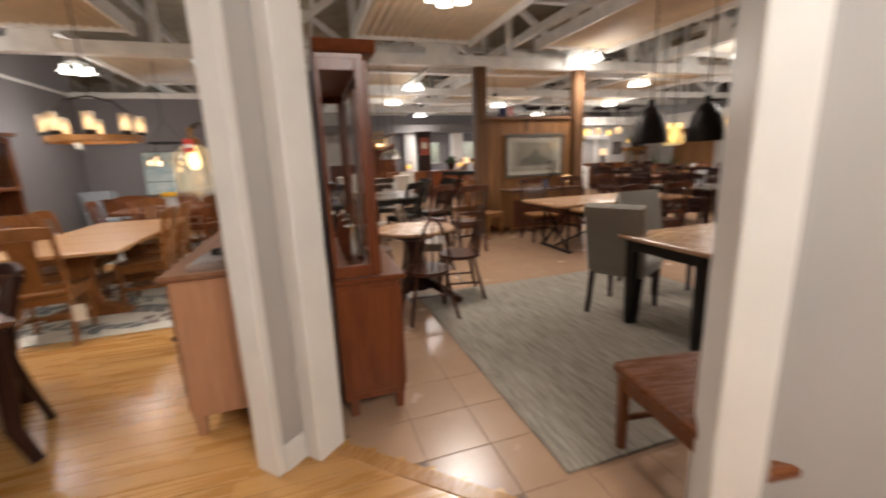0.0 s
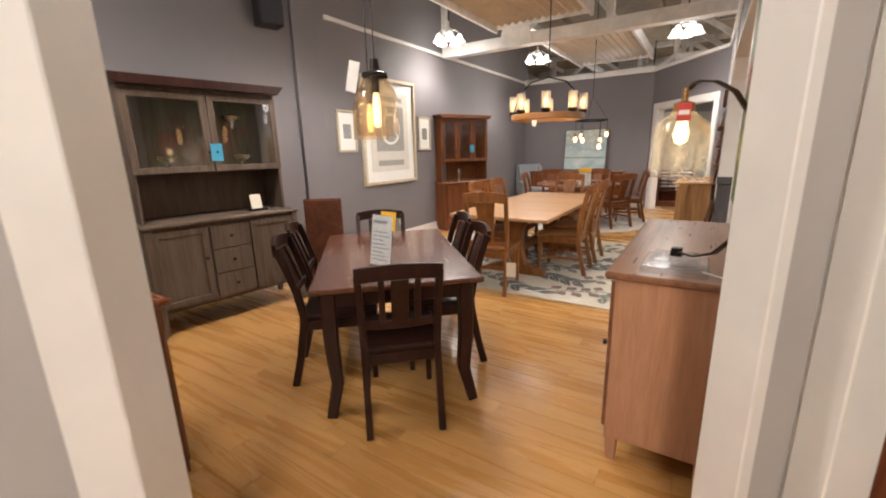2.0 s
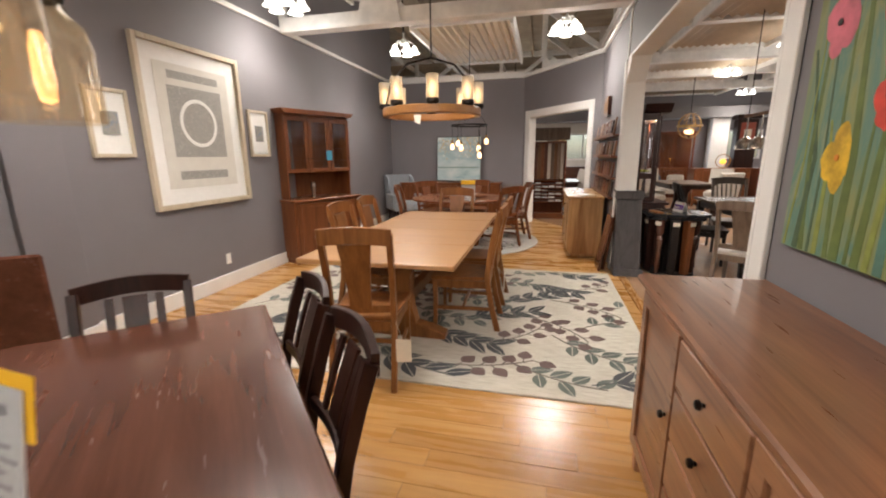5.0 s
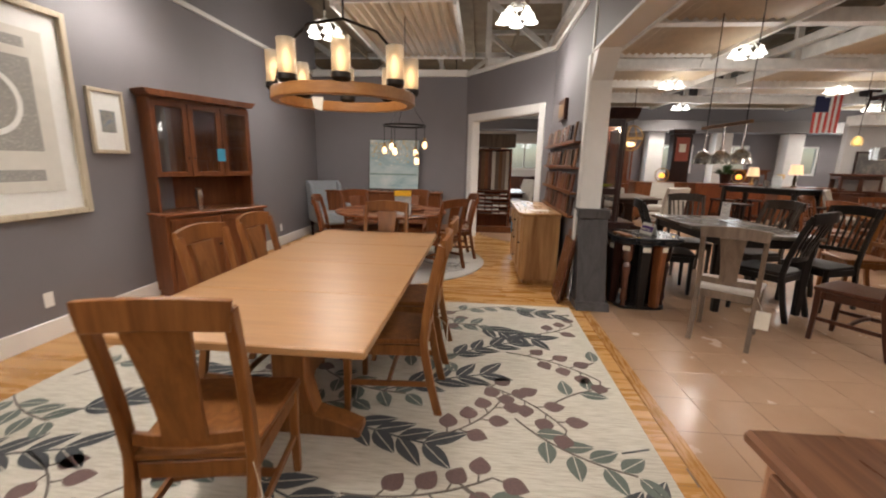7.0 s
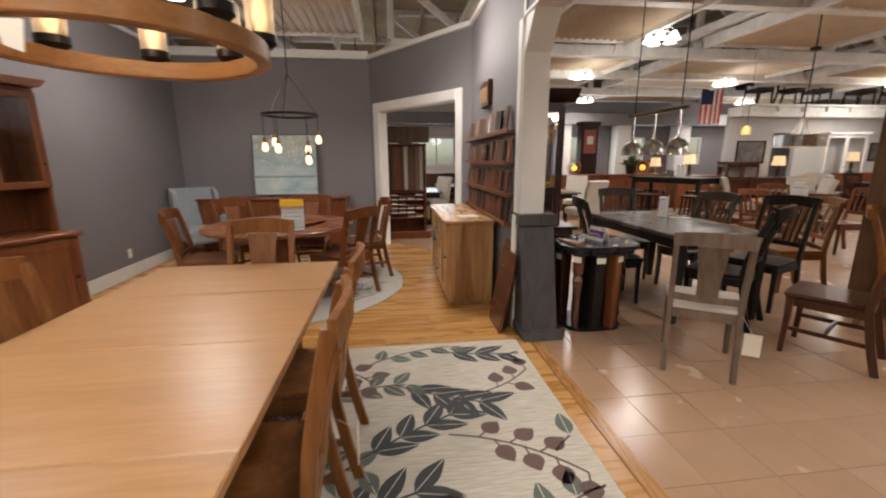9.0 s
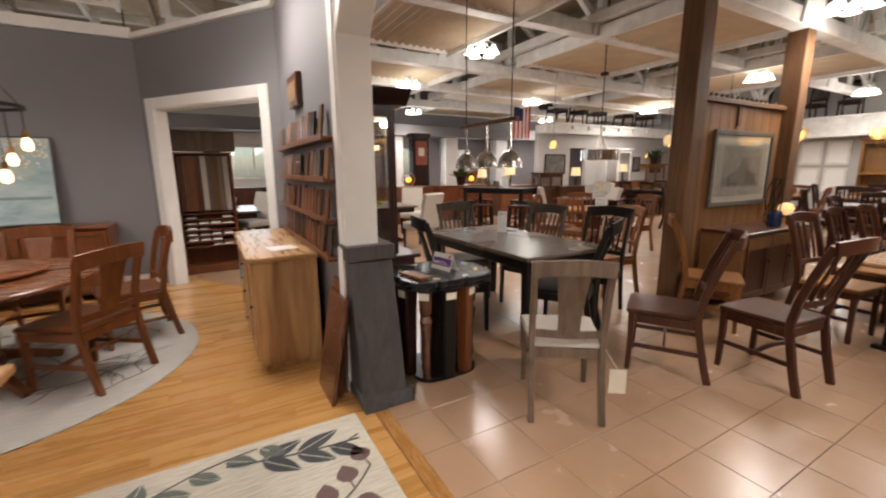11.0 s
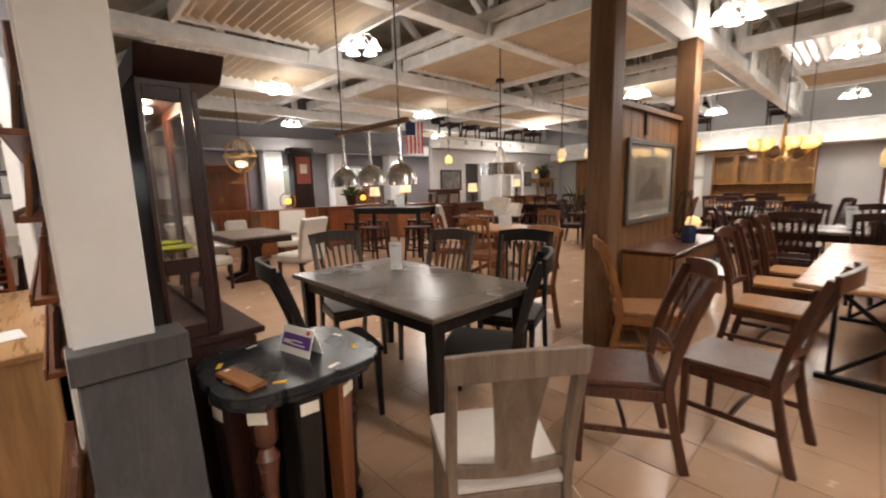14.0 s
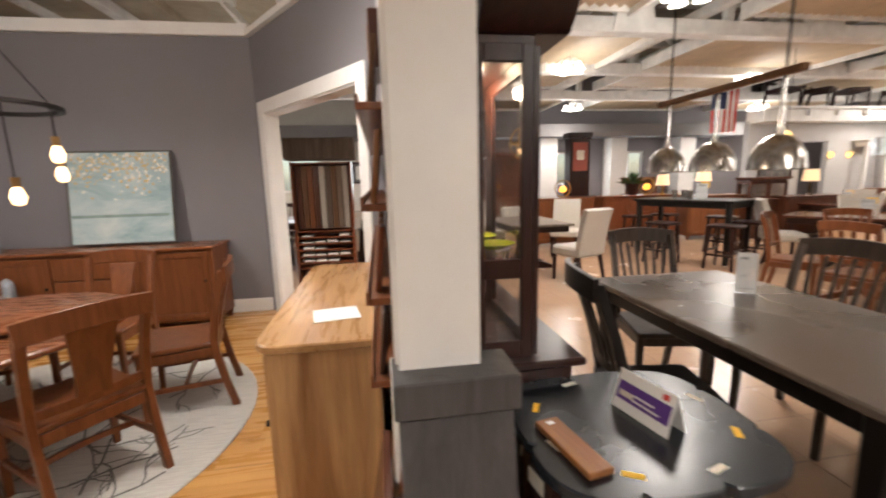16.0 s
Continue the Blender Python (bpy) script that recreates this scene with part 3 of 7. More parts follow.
# ---- furniture builders ----
def chair(name, label, m, wood_mat, seat_mat=None, back="slats", n=3, h=1.0, w=0.46, d=0.43, group="", seat_h=0.455, crest_h=0.085, splat_w=0.15, tag=False, stretch=True, bow=0.03, lean=0.10, inset=0.03, reach=0.026):
    """A dining chair that faces +y: legs, seat, back posts, crest, and slats or one broad splat."""
    t = thing(name, label, "chair", m, group)
    seat_mat = seat_mat or wood_mat
    hw, hd = w / 2, d / 2
    bw = hw - inset
    def back_y(z):
        return -hd + 0.015 - lean * ((max(z, seat_h) - seat_h) / (h - seat_h)) ** 1.4
    # seat: a shaped board, narrower behind
    bm = prism([(-hw, hd), (-hw + 0.02, hd + 0.018), (0, hd + 0.026), (hw - 0.02, hd + 0.018), (hw, hd), (bw, -hd), (-bw, -hd)], seat_h - 0.032, seat_h, "z", 0.008)
    part("seat", bm, seat_mat, t, "" if seat_mat is wood_mat else "padded seat")
    # front legs, tapered with a slight curve
    for s in (-1, 1):
        part("front_leg", sweep([(s * (hw - 0.03), hd - 0.02, seat_h - 0.03), (s * (hw - 0.032), hd - 0.022, 0.25), (s * (hw - 0.03), hd - 0.015, 0.0)], 0.042, 0.042, taper=0.75, side=(1, 0, 0)), wood_mat, t)
        pts = [(s * bw, -hd - 0.075, 0.0), (s * bw, -hd - 0.03, 0.18), (s * bw, -hd + 0.01, seat_h - 0.06)]
        pts += [(s * (bw + 0.012 * (z - seat_h)), back_y(z), z) for z in (seat_h, seat_h + 0.15, seat_h + 0.3, seat_h + 0.42, h - 0.03)]
        part("back_leg", sweep(pts, 0.034, 0.044, side=(1, 0, 0)), wood_mat, t)
    # aprons
    zt, zb = seat_h - 0.034, seat_h - 0.095
    part("front_apron", box(-hw + 0.045, hd - 0.032, zb, hw - 0.045, hd - 0.012, zt), wood_mat, t)
    part("back_apron", box(-bw + 0.02, -hd + 0.0, zb, bw - 0.02, -hd + 0.02, zt), wood_mat, t)
    for s in (-1, 1):
        part("side_apron", sweep([(s * (bw), -hd + 0.02, (zt + zb) / 2), (s * (hw - 0.03), hd - 0.03, (zt + zb) / 2)], 0.02, zt - zb, side=(1, 0, 0)), wood_mat, t)
        if stretch:
            part("side_stretcher", sweep([(s * (bw), -hd - 0.03, 0.19), (s * (hw - 0.032), hd - 0.02, 0.19)], 0.018, 0.03, side=(1, 0, 0)), wood_mat, t)
    if stretch:
        part("cross_stretcher", sweep(arc((-hw + 0.04, -0.02, 0.19), (hw - 0.04, -0.02, 0.19), (0, 0, 0.015), 6), 0.02, 0.03, side=(0, 1, 0)), wood_mat, t)
    # crest rail, bowed backward
    zc = h - crest_h / 2
    part("crest_rail", sweep(arc((-bw - reach, back_y(h), zc), (bw + reach, back_y(h), zc), (0, -bow, 0.018), 8), 0.024, crest_h, side=(0, 1, 0)), wood_mat, t)
    lower = seat_h + (0.13 if back != "splat" else 0.05)
    ly = back_y(lower)
    part("lower_rail", sweep(arc((-bw + 0.012, ly, lower), (bw - 0.012, ly, lower), (0, -bow * 0.7, 0), 6), 0.02, 0.045, side=(0, 1, 0)), wood_mat, t)
    def upright(x0, x1, sw, th):
        pts = []
        for k in range(6):
            f = k / 5
            z = lower + (h - crest_h - lower + 0.01) * f
            x = x0 + (x1 - x0) * f
            pts.append((x, back_y(z) - bow * math.cos(0.5 * math.pi * x / bw) * (0.7 + 0.3 * f), z))
        return sweep(pts, sw, th, side=(1, 0, 0))
    if back == "splat":
        bm = bmesh.new()
        rows = []
        for k in range(7):
            f = k / 6
            z = lower + (h - crest_h - lower + 0.01) * f
            ww = splat_w * (0.62 + 0.38 * f ** 1.3 + 0.10 * (1 - f) ** 6)
            y = back_y(z) - bow * (0.7 + 0.3 * f)
            rows.append([bm.verts.new(p) for p in ((-ww / 2, y - 0.008, z), (ww / 2, y - 0.008, z), (ww / 2, y + 0.008, z), (-ww / 2, y + 0.008, z))])
        for p, q in zip(rows, rows[1:]):
            for k in range(4):
                bm.faces.new((p[k], p[(k + 1) % 4], q[(k + 1) % 4], q[k]))
        bm.faces.new(rows[0]), bm.faces.new(rows[-1])
        part("splat", bm, wood_mat, t)
    elif back == "wide":
        for x, sw in ((-0.085, 0.03), (0, 0.085), (0.085, 0.03)):
            part("slat", upright(x, x, sw, 0.014), wood_mat, t)
    elif back == "panel":
        part("slat", upright(0, 0, 2 * bw - 0.05, 0.014), wood_mat, t)
    else:
        for k in range(n):
            f = (k + 0.5) / n * 2 - 1
            part("slat", upright(f * bw * 0.74, f * bw * 0.92, 0.03 if n < 6 else 0.02, 0.012), wood_mat, t)
    if tag:
        part("price_tag", box(hw - 0.02, -hd - 0.10, seat_h - 0.24, hw + 0.07, -hd - 0.096, seat_h - 0.10, 0.001), TAG, t, "cream paper price tag")
        part("tag_string", sweep([(hw - 0.03, -hd - 0.03, seat_h - 0.02), (hw + 0.02, -hd - 0.098, seat_h - 0.10)], 0.0015, segs=5), TAG, t)
    return t


def padded_chair(name, label, m, cloth, legs, h=1.05, w=0.5, d=0.5, group=""):
    t = thing(name, label, "chair", m, group)
    part("seat", box(-w / 2, -d / 2, 0.36, w / 2, d / 2, 0.49, 0.03), cloth, t)
    bm = sweep([(0, -d / 2 + 0.03, 0.40), (0, -d / 2, 0.6), (0, -d / 2 - 0.05, 0.85), (0, -d / 2 - 0.10, h)], w, 0.08, side=(1, 0, 0))
    part("backrest", bm, cloth, t)
    for sx in (-1, 1):
        part("front_leg", sweep([(sx * (w / 2 - 0.035), d / 2 - 0.035, 0.37), (sx * (w / 2 - 0.035), d / 2 - 0.035, 0)], 0.045, 0.045, taper=0.7, side=(1, 0, 0)), legs, t)
        part("back_leg", sweep([(sx * (w / 2 - 0.035), -d / 2 + 0.035, 0.37), (sx * (w / 2 - 0.035), -d / 2 - 0.05, 0)], 0.045, 0.045, taper=0.7, side=(1, 0, 0)), legs, t)
    return t


def stool(name, label, m, wood_mat, h=0.62, group="", w=0.4):
    t = thing(name, label, "stool", m, group)
    part("seat", prism([(-w / 2, -w / 2 + .02), (-w / 2 + .02, -w / 2), (w / 2 - .02, -w / 2), (w / 2, -w / 2 + .02), (w / 2, w / 2 - .02), (w / 2 - .02, w / 2), (-w / 2 + .02, w / 2), (-w / 2, w / 2 - .02)], h - 0.04, h, "z", 0.008), wood_mat, t)
    for sx in (-1, 1):
        for sy in (-1, 1):
            part("leg", sweep([(sx * (w / 2 - 0.05), sy * (w / 2 - 0.05), h - 0.04), (sx * (w / 2 - 0.01), sy * (w / 2 - 0.01), 0)], 0.038, 0.038, taper=0.8, side=(1, 0, 0)), wood_mat, t)
        part("stretcher", box(sx * (w / 2 - 0.035) - 0.01, -w / 2 + 0.03, 0.2, sx * (w / 2 - 0.035) + 0.01, w / 2 - 0.03, 0.23), wood_mat, t)
        part("stretcher", box(-w / 2 + 0.03, sx * (w / 2 - 0.035) - 0.01, 0.27, w / 2 - 0.03, sx * (w / 2 - 0.035) + 0.01, 0.30), wood_mat, t)
    return t


def table(name, label, m, w, l, h, top_mat, leg_mat, legs="taper", apron=True, group="", thick=0.035, over=0.06, seams=0):
    """A table with its length along y."""
    t = thing(name, label, "table", m, group)
    hw, hl = w / 2, l / 2
    if legs == "round":
        prof = [(0, h - thick), (hw - 0.02, h - thick), (hw, h - thick + 0.012), (hw, h - 0.008), (hw - 0.008, h), (0, h)]
        part("tabletop", lathe(prof, 48), top_mat, t)
        part("pedestal", lathe([(0.16, 0.12), (0.16, 0.2), (0.09, 0.26), (0.075, 0.45), (0.11, 0.62), (0.2, h - thick - 0.06), (0.26, h - thick)], 20), leg_mat, t)
        for k in range(4):
            a = math.pi / 4 + k * math.pi / 2
            c, s = math.cos(a), math.sin(a)
            part("foot", sweep([(0.1 * c, 0.1 * s, 0.2), (0.3 * c, 0.3 * s, 0.12), (0.5 * c, 0.5 * s, 0.03)], 0.07, 0.08, taper=0.7), leg_mat, t)
        return t
    if seams:
        for k in range(seams + 1):
            y0, y1 = -hl + l * k / (seams + 1), -hl + l * (k + 1) / (seams + 1)
            part("tabletop", box(-hw, y0, h - thick, hw, y1 - 0.0015, h, 0.003 if 0 < k < seams else 0.005), top_mat, t)
    else:
        part("tabletop", box(-hw, -hl, h - thick, hw, hl, h, 0.007), top_mat, t)
    if apron:
        ax, ay = hw - over, hl - over
        for b in (box(-ax, -ay, h - thick - 0.09, ax, -ay + 0.02, h - thick), box(-ax, ay - 0.02, h - thick - 0.09, ax, ay, h - thick),
                  box(-ax, -ay + 0.02, h - thick - 0.09, -ax + 0.02, ay - 0.02, h - thick), box(ax - 0.02, -ay + 0.02, h - thick - 0.09, ax, ay - 0.02, h - thick)):
            part("apron", b, leg_mat, t)
    if legs in ("taper", "curved"):
        for sx in (-1, 1):
            for sy in (-1, 1):
                x, y = sx * (hw - over - 0.025), sy * (hl - over - 0.025)
                k = 0.03 if legs == "curved" else 0.0
                part("leg", sweep([(x, y, h - thick), (x, y, h * 0.55), (x - sx * k * 0.4, y - sy * k * 0.4, h * 0.25), (x + sx * k, y + sy * k, 0)], 0.085, 0.085, taper=0.66, side=(1, 0, 0)), leg_mat, t)
    elif legs == "trestle":
        for sy in (-1, 1):
            y = sy * (hl - 0.55)
            part("foot", prism([(-0.36, 0), (-0.36, 0.05), (-0.26, 0.09), (-0.1, 0.13), (0.1, 0.13), (0.26, 0.09), (0.36, 0.05), (0.36, 0)], y - 0.06, y + 0.06, "y", 0.006), leg_mat, t)
            part("column", prism([(-0.13, 0.12), (-0.085, 0.3), (-0.085, 0.5), (-0.16, h - thick - 0.06), (0.16, h - thick - 0.06), (0.085, 0.5), (0.085, 0.3), (0.13, 0.12)], y - 0.055, y + 0.055, "y", 0.006), leg_mat, t)
            part("bearer", box(-hw + 0.12, y - 0.05, h - thick - 0.065, hw - 0.12, y + 0.05, h - thick - 0.001), leg_mat, t)
        part("stretcher", box(-0.035, -hl + 0.5, 0.22, 0.035, hl - 0.5, 0.32), leg_mat, t)
    elif legs == "cross":
        for sy in (-1, 1):
            y = sy * (hl - 0.35)
            for s in (-1, 1):
                part("leg", sweep([(s * (hw - 0.2), y, 0), (-s * (hw - 0.2), y, h - thick)], 0.09, 0.06, side=(0, 1, 0)), leg_mat, t)
            part("foot", box(-hw + 0.14, y - 0.04, 0, hw - 0.14, y + 0.04, 0.05), leg_mat, t)
    return t


def cabinet(name, label, m, w, d, h, body, front, top, cols, foot=0.1, over=0.02, knob=IRON, category="sideboard", top_t=0.03, toe=False, rim=None):
    """A low cabinet that faces -y: width along x, back at y = d. cols: a list of (share, rows) where rows are 'door' or a count of drawers."""
    t = thing(name, label, category, m)
    part("body", box(-w / 2, 0.02, foot, w / 2, d, h - top_t, 0.004), body, t)
    part("top", prism(rim, h - top_t, h, "z", 0.006) if rim else box(-w / 2 - over, -over, h - top_t, w / 2 + over, d + 0.005, h, 0.008), top, t)
    if foot and not toe:
        for sx in (-1, 1):
            for y in (0.05, d - 0.05):
                part("foot", sweep([(sx * (w / 2 - 0.035), y, foot), (sx * (w / 2 - 0.035), y, 0)], 0.055, 0.055, taper=0.8, side=(1, 0, 0)), body, t)
    elif foot:
        part("base", box(-w / 2 + 0.02, 0.05, 0, w / 2 - 0.02, d - 0.01, foot, 0.004), body, t)
    total = sum(c[0] for c in cols)
    x = -w / 2 + 0.03
    for share, rows in cols:
        cw = (w - 0.06) * share / total
        z0, z1 = foot + 0.03, h - top_t - 0.025
        if rows == "door":
            dr_ = part("door", framed(x + 0.006, x + cw - 0.006, z0, z1, 0.0, 0.022), front, t)
            part("handle", lathe([(0, 0), (0.012, 0.004), (0.014, 0.014), (0.006, 0.02), (0.006, 0.028)], 10, Matrix.Translation((x + cw - 0.045, -0.026, (z0 + z1) / 2 + 0.05)) @ Matrix.Rotation(radians(-90), 4, "X")), knob, dr_, "small dark knob")
        else:
            for k in range(rows):
                a, b = z0 + (z1 - z0) * k / rows, z0 + (z1 - z0) * (k + 1) / rows
                dr_ = part("drawer", box(x + 0.006, 0.0, a + 0.005, x + cw - 0.006, 0.022, b - 0.005, 0.004), front, t)
                part("handle", lathe([(0, 0), (0.012, 0.004), (0.014, 0.014), (0.006, 0.02), (0.006, 0.028)], 10, Matrix.Translation((x + cw / 2, -0.026, (a + b) / 2)) @ Matrix.Rotation(radians(-90), 4, "X")), knob, dr_, "small dark knob")
        x += cw
    return t


def framed(x0, x1, z0, z1, y, t, rail=0.055, panel=True):
    """A frame-and-panel leaf in the xz plane."""
    bm = bmesh.new()
    def loop(e, yy):
        return [bm.verts.new(p) for p in ((x0 + e, yy, z0 + e), (x1 - e, yy, z0 + e), (x1 - e, yy, z1 - e), (x0 + e, yy, z1 - e))]
    back = loop(0, y + t)
    rings = [back, loop(0, y + 0.003), loop(0.003, y), loop(rail - 0.004, y), loop(rail, y + 0.004)]
    rings.append(loop(rail, y + t * 0.5 if panel else y + t))
    for p, q in zip(rings, rings[1:]):
        for k in range(4):
            bm.faces.new((p[k], p[(k + 1) % 4], q[(k + 1) % 4], q[k]))
    if panel:
        bm.faces.new(rings[-1]), bm.faces.new(back)
    else:
        for k in range(4):
            bm.faces.new((rings[-1][k], rings[-1][(k + 1) % 4], back[(k + 1) % 4], back[k]))
    return bm


def upper_case(t, w, d, y_back, z0, z1, body, doors, shelves=2, crown=0.06, open_h=0.0, glass_sides=True, crown_mat=None):
    """The glazed upper part of a hutch: back, sides, shelves, crown, glazed doors."""
    y0 = y_back - d
    part("back_panel", box(-w / 2 + 0.02, y_back - 0.015, z0, w / 2 - 0.02, y_back, z1), body, t)
    for sx in (-1, 1):
        x = sx * (w / 2 - 0.012)
        if glass_sides and open_h == 0:
            part("side_panel", join(framed_side(x, y0, y_back, z0, z1), bmesh.new()), body, t)
        else:
            part("side_panel", box(x - 0.012, y0 + 0.022, z0, x + 0.012, y_back, z1), body, t)
    zd = z0 + open_h
    part("roof_board", box(-w / 2, y0 + 0.02, z1 - 0.03, w / 2, y_back, z1), body, t)
    part("floor_board", box(-w / 2 + 0.02, y0 + 0.02, zd, w / 2 - 0.02, y_back - 0.015, zd + 0.025), body, t)
    for k in range(shelves):
        z = zd + (z1 - zd) * (k + 1) / (shelves + 1)
        part("shelf", box(-w / 2 + 0.03, y0 + 0.04, z, w / 2 - 0.03, y_back - 0.016, z + 0.012, 0.002), GLASS, t, "glass shelf")
    part("crown", prism([(-w / 2 - 0.005, z1), (-w / 2 - crown * 0.5, z1 + crown * 0.4), (-w / 2 - crown, z1 + crown), (w / 2 + crown, z1 + crown), (w / 2 + crown * 0.5, z1 + crown * 0.4), (w / 2 + 0.005, z1)], y0 - crown * 0.9, y_back, "y", 0.005), crown_mat or body, t)
    dw = w / doors
    for k in range(doors):
        a = -w / 2 + k * dw
        leaf = part("door", framed(a + 0.004, a + dw - 0.004, zd + 0.005, z1 - 0.032, y0, 0.02, 0.05, False), body, t)
        g = part("pane", box(a + 0.05, y0 + 0.008, zd + 0.05, a + dw - 0.05, y0 + 0.012, z1 - 0.078, 0), GLASS, leaf, "clear glass pane")
        g.visible_shadow = False
        part("handle", lathe([(0, 0), (0.009, 0.004), (0.01, 0.012), (0.005, 0.018)], 10, Matrix.Translation((a + (dw - 0.03 if k % 2 == 0 else 0.03), y0 - 0.018, zd + 0.25 * (z1 - zd))) @ Matrix.Rotation(radians(-90), 4, "X")), IRON, leaf, "small dark knob")


def framed_side(x, y0, y1, z0, z1):
    bm = box(x - 0.011, y0 + 0.022, z0, x + 0.011, y0 + 0.062, z1, 0.003)
    box(x - 0.011, y1 - 0.02, z0, x + 0.011, y1, z1, 0.003, bm)
    box(x - 0.011, y0 + 0.062, z1 - 0.08, x + 0.011, y1 - 0.02, z1, 0.003, bm)
    box(x - 0.011, y0 + 0.062, z0, x + 0.011, y1 - 0.02, z0 + 0.06, 0.003, bm)
    return bm


def at(x, y, deg=0.0, z=0.0):
    return Matrix.Translation((x, y, z)) @ Matrix.Rotation(radians(deg), 4, "Z")

# ---- dining bay: dark table with slat chairs ----
m1 = at(-2.18, 2.575, 43)
table("dining_table", "dark reddish-brown wooden dining table with tapered legs", m1, 0.90, 1.44, 0.745, MAHOGANY, ESPRESSO, "curved", thick=0.028)
lab = "espresso-stained wooden dining chair with a slatted back"
for lx, ly, deg in ((-0.01, -0.60, 0), (-0.03, 0.51, 180), (-0.35, -0.11, -90), (-0.35, 0.36, -90), (0.29, -0.08, 90), (0.29, 0.42, 90)):
    chair("dining_chair", lab, m1 @ at(lx, ly, deg), ESPRESSO, back="wide", h=0.90, w=0.44, lean=0.12, crest_h=0.072, inset=0.035, reach=0.012, group="chairs round the dark table", tag=(lx > 0.2 and ly < 0), stretch=False)
leaf = thing("table_leaf", "reddish-brown table leaf board standing upright", "table leaf", at(-3.35, 3.05, 35))
part("board", box(-0.17, -0.012, 0.0, 0.17, 0.012, 1.0, 0.01), MAHOGANY, leaf)
part("foot", box(-0.16, -0.12, 0.0, 0.16, 0.12, 0.03, 0.006), ESPRESSO, leaf)

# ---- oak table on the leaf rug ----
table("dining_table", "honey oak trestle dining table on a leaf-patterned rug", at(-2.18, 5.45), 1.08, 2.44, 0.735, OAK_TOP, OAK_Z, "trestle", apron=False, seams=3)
lab = "honey oak dining chair with a broad splat back"
for x, y, deg, tg in ((-2.20, 4.24, 10, True), (-1.75, 5.15, 92, True), (-1.75, 5.75, 90, False), (-2.52, 5.1, -90, False), (-2.52, 5.66, -88, False), (-2.14, 6.47, 180, False)):
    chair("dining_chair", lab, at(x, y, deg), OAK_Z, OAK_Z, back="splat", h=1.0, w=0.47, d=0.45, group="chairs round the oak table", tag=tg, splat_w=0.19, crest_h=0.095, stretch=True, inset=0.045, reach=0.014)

# ---- round cherry table ----
table("round_table", "round cherry pedestal dining table on a pale round rug", at(-2.45, 8.42), 1.5, 1.5, 0.735, CHERRY_X, CHERRY, "round")
lab = "cherry dining chair with a broad splat back"
for x, y, deg in ((-1.80, 8.2, 55), (-1.63, 8.93, 105), (-2.35, 9.35, 178), (-3.1, 8.2, -80), (-3.0, 9.05, -130)):
    chair("dining_chair", lab, at(x, y, deg), CHERRY, back="splat", h=0.93, w=0.5, group="chairs round the cherry table", splat_w=0.19, crest_h=0.1)
susan = thing("lazy_susan", "round cherry lazy susan tray on the table", "turntable", at(-2.42, 8.5, 0, 0.735))
part("disc", lathe([(0, 0.015), (0.40, 0.015), (0.42, 0.022), (0.42, 0.032), (0.41, 0.038), (0, 0.038)], 40), CHERRY_X, susan)
part("bearing", lathe([(0.12, 0.0), (0.12, 0.015)], 24), IRON, susan)


def card_stand(name, label, m, w, h, tab=None, bars=6, foot=0.09):
    """A leaning printed sheet in a clear holder."""
    t = thing(name, label, "sign", m)
    lean = Matrix.Rotation(radians(-9), 4, "X")
    part("sheet", join(None, box(-w / 2, -0.001, 0.006, w / 2, 0.001, h, 0), lean), PAPER, t, "white printed sheet")
    part("holder", join(None, box(-w / 2 - 0.003, -0.004, 0.002, w / 2 + 0.003, -0.0025, h + 0.004, 0), lean), ACRYLIC, t, "clear acrylic front")
    part("foot", box(-w / 2, -0.012, 0, w / 2, foot, 0.003, 0), ACRYLIC, t, "clear acrylic foot")
    part("header_bar", join(None, box(-w / 2 + 0.015, -0.002, h * 0.84, w / 2 - 0.04, -0.0015, h * 0.90, 0), lean), INK, t)
    for k in range(bars):
        z = h * (0.12 + 0.62 * k / bars)
        part("print_line", join(None, box(-w / 2 + 0.015, -0.002, z, w / 2 - 0.015 - 0.02 * (k % 3), -0.0015, z + h * 0.018, 0), lean), INK, t)
    if tab is not None:
        part("tab", join(None, box(-w * 0.1, 0.003, h * 0.72, w / 2 + 0.02, 0.005, h * 1.08, 0), lean), tab, t, "yellow paper tab")
    return t


card_stand("price_card", "white price list in a clear stand on the table", at(-2.0, 2.26, -6, 0.745), 0.165, 0.30, YELLOW, 8)
card_stand("price_card", "white sale card with a yellow band on the round table", at(-2.2, 7.92, 8, 0.735), 0.2, 0.28, None, 5)
yb = thing("sale_band", "yellow band across the top of the sale card", "sign", at(-2.2, 7.90, 8, 0.735))
part("band", box(-0.103, 0.02, 0.235, 0.103, 0.062, 0.30, 0.002), YELLOW, yb)

# ---- cabinets of the bay ----
cabinet("sideboard", "walnut-topped sideboard with maple sides against the divider", at(-0.72, 2.955, -90), 1.43, 0.45, 0.9, WALNUT_SIDE, WALNUT, WALNUT, [(1, "door"), (1, 4), (1, "door")], 0.12)
rim = [(0.76, 0.445), (-0.76, 0.445)] + [(-0.66 - 0.10 * math.cos(a), 0.07 - 0.10 * math.sin(a)) for a in (0, 0.5, 1.05, 1.57)] + [(0.66 + 0.10 * math.cos(a), 0.07 - 0.10 * math.sin(a)) for a in (1.57, 1.05, 0.5, 0)]
rc = cabinet("rustic_cabinet", "rustic hickory cabinet with streaky grain", at(-0.77, 8.38, -90), 1.46, 0.44, 0.84, RUSTIC, RUSTIC, RUSTIC_TOP, [(1, "door"), (1, 3), (1, "door")], 0.05, 0.03, top_t=0.035, toe=True, rim=rim)
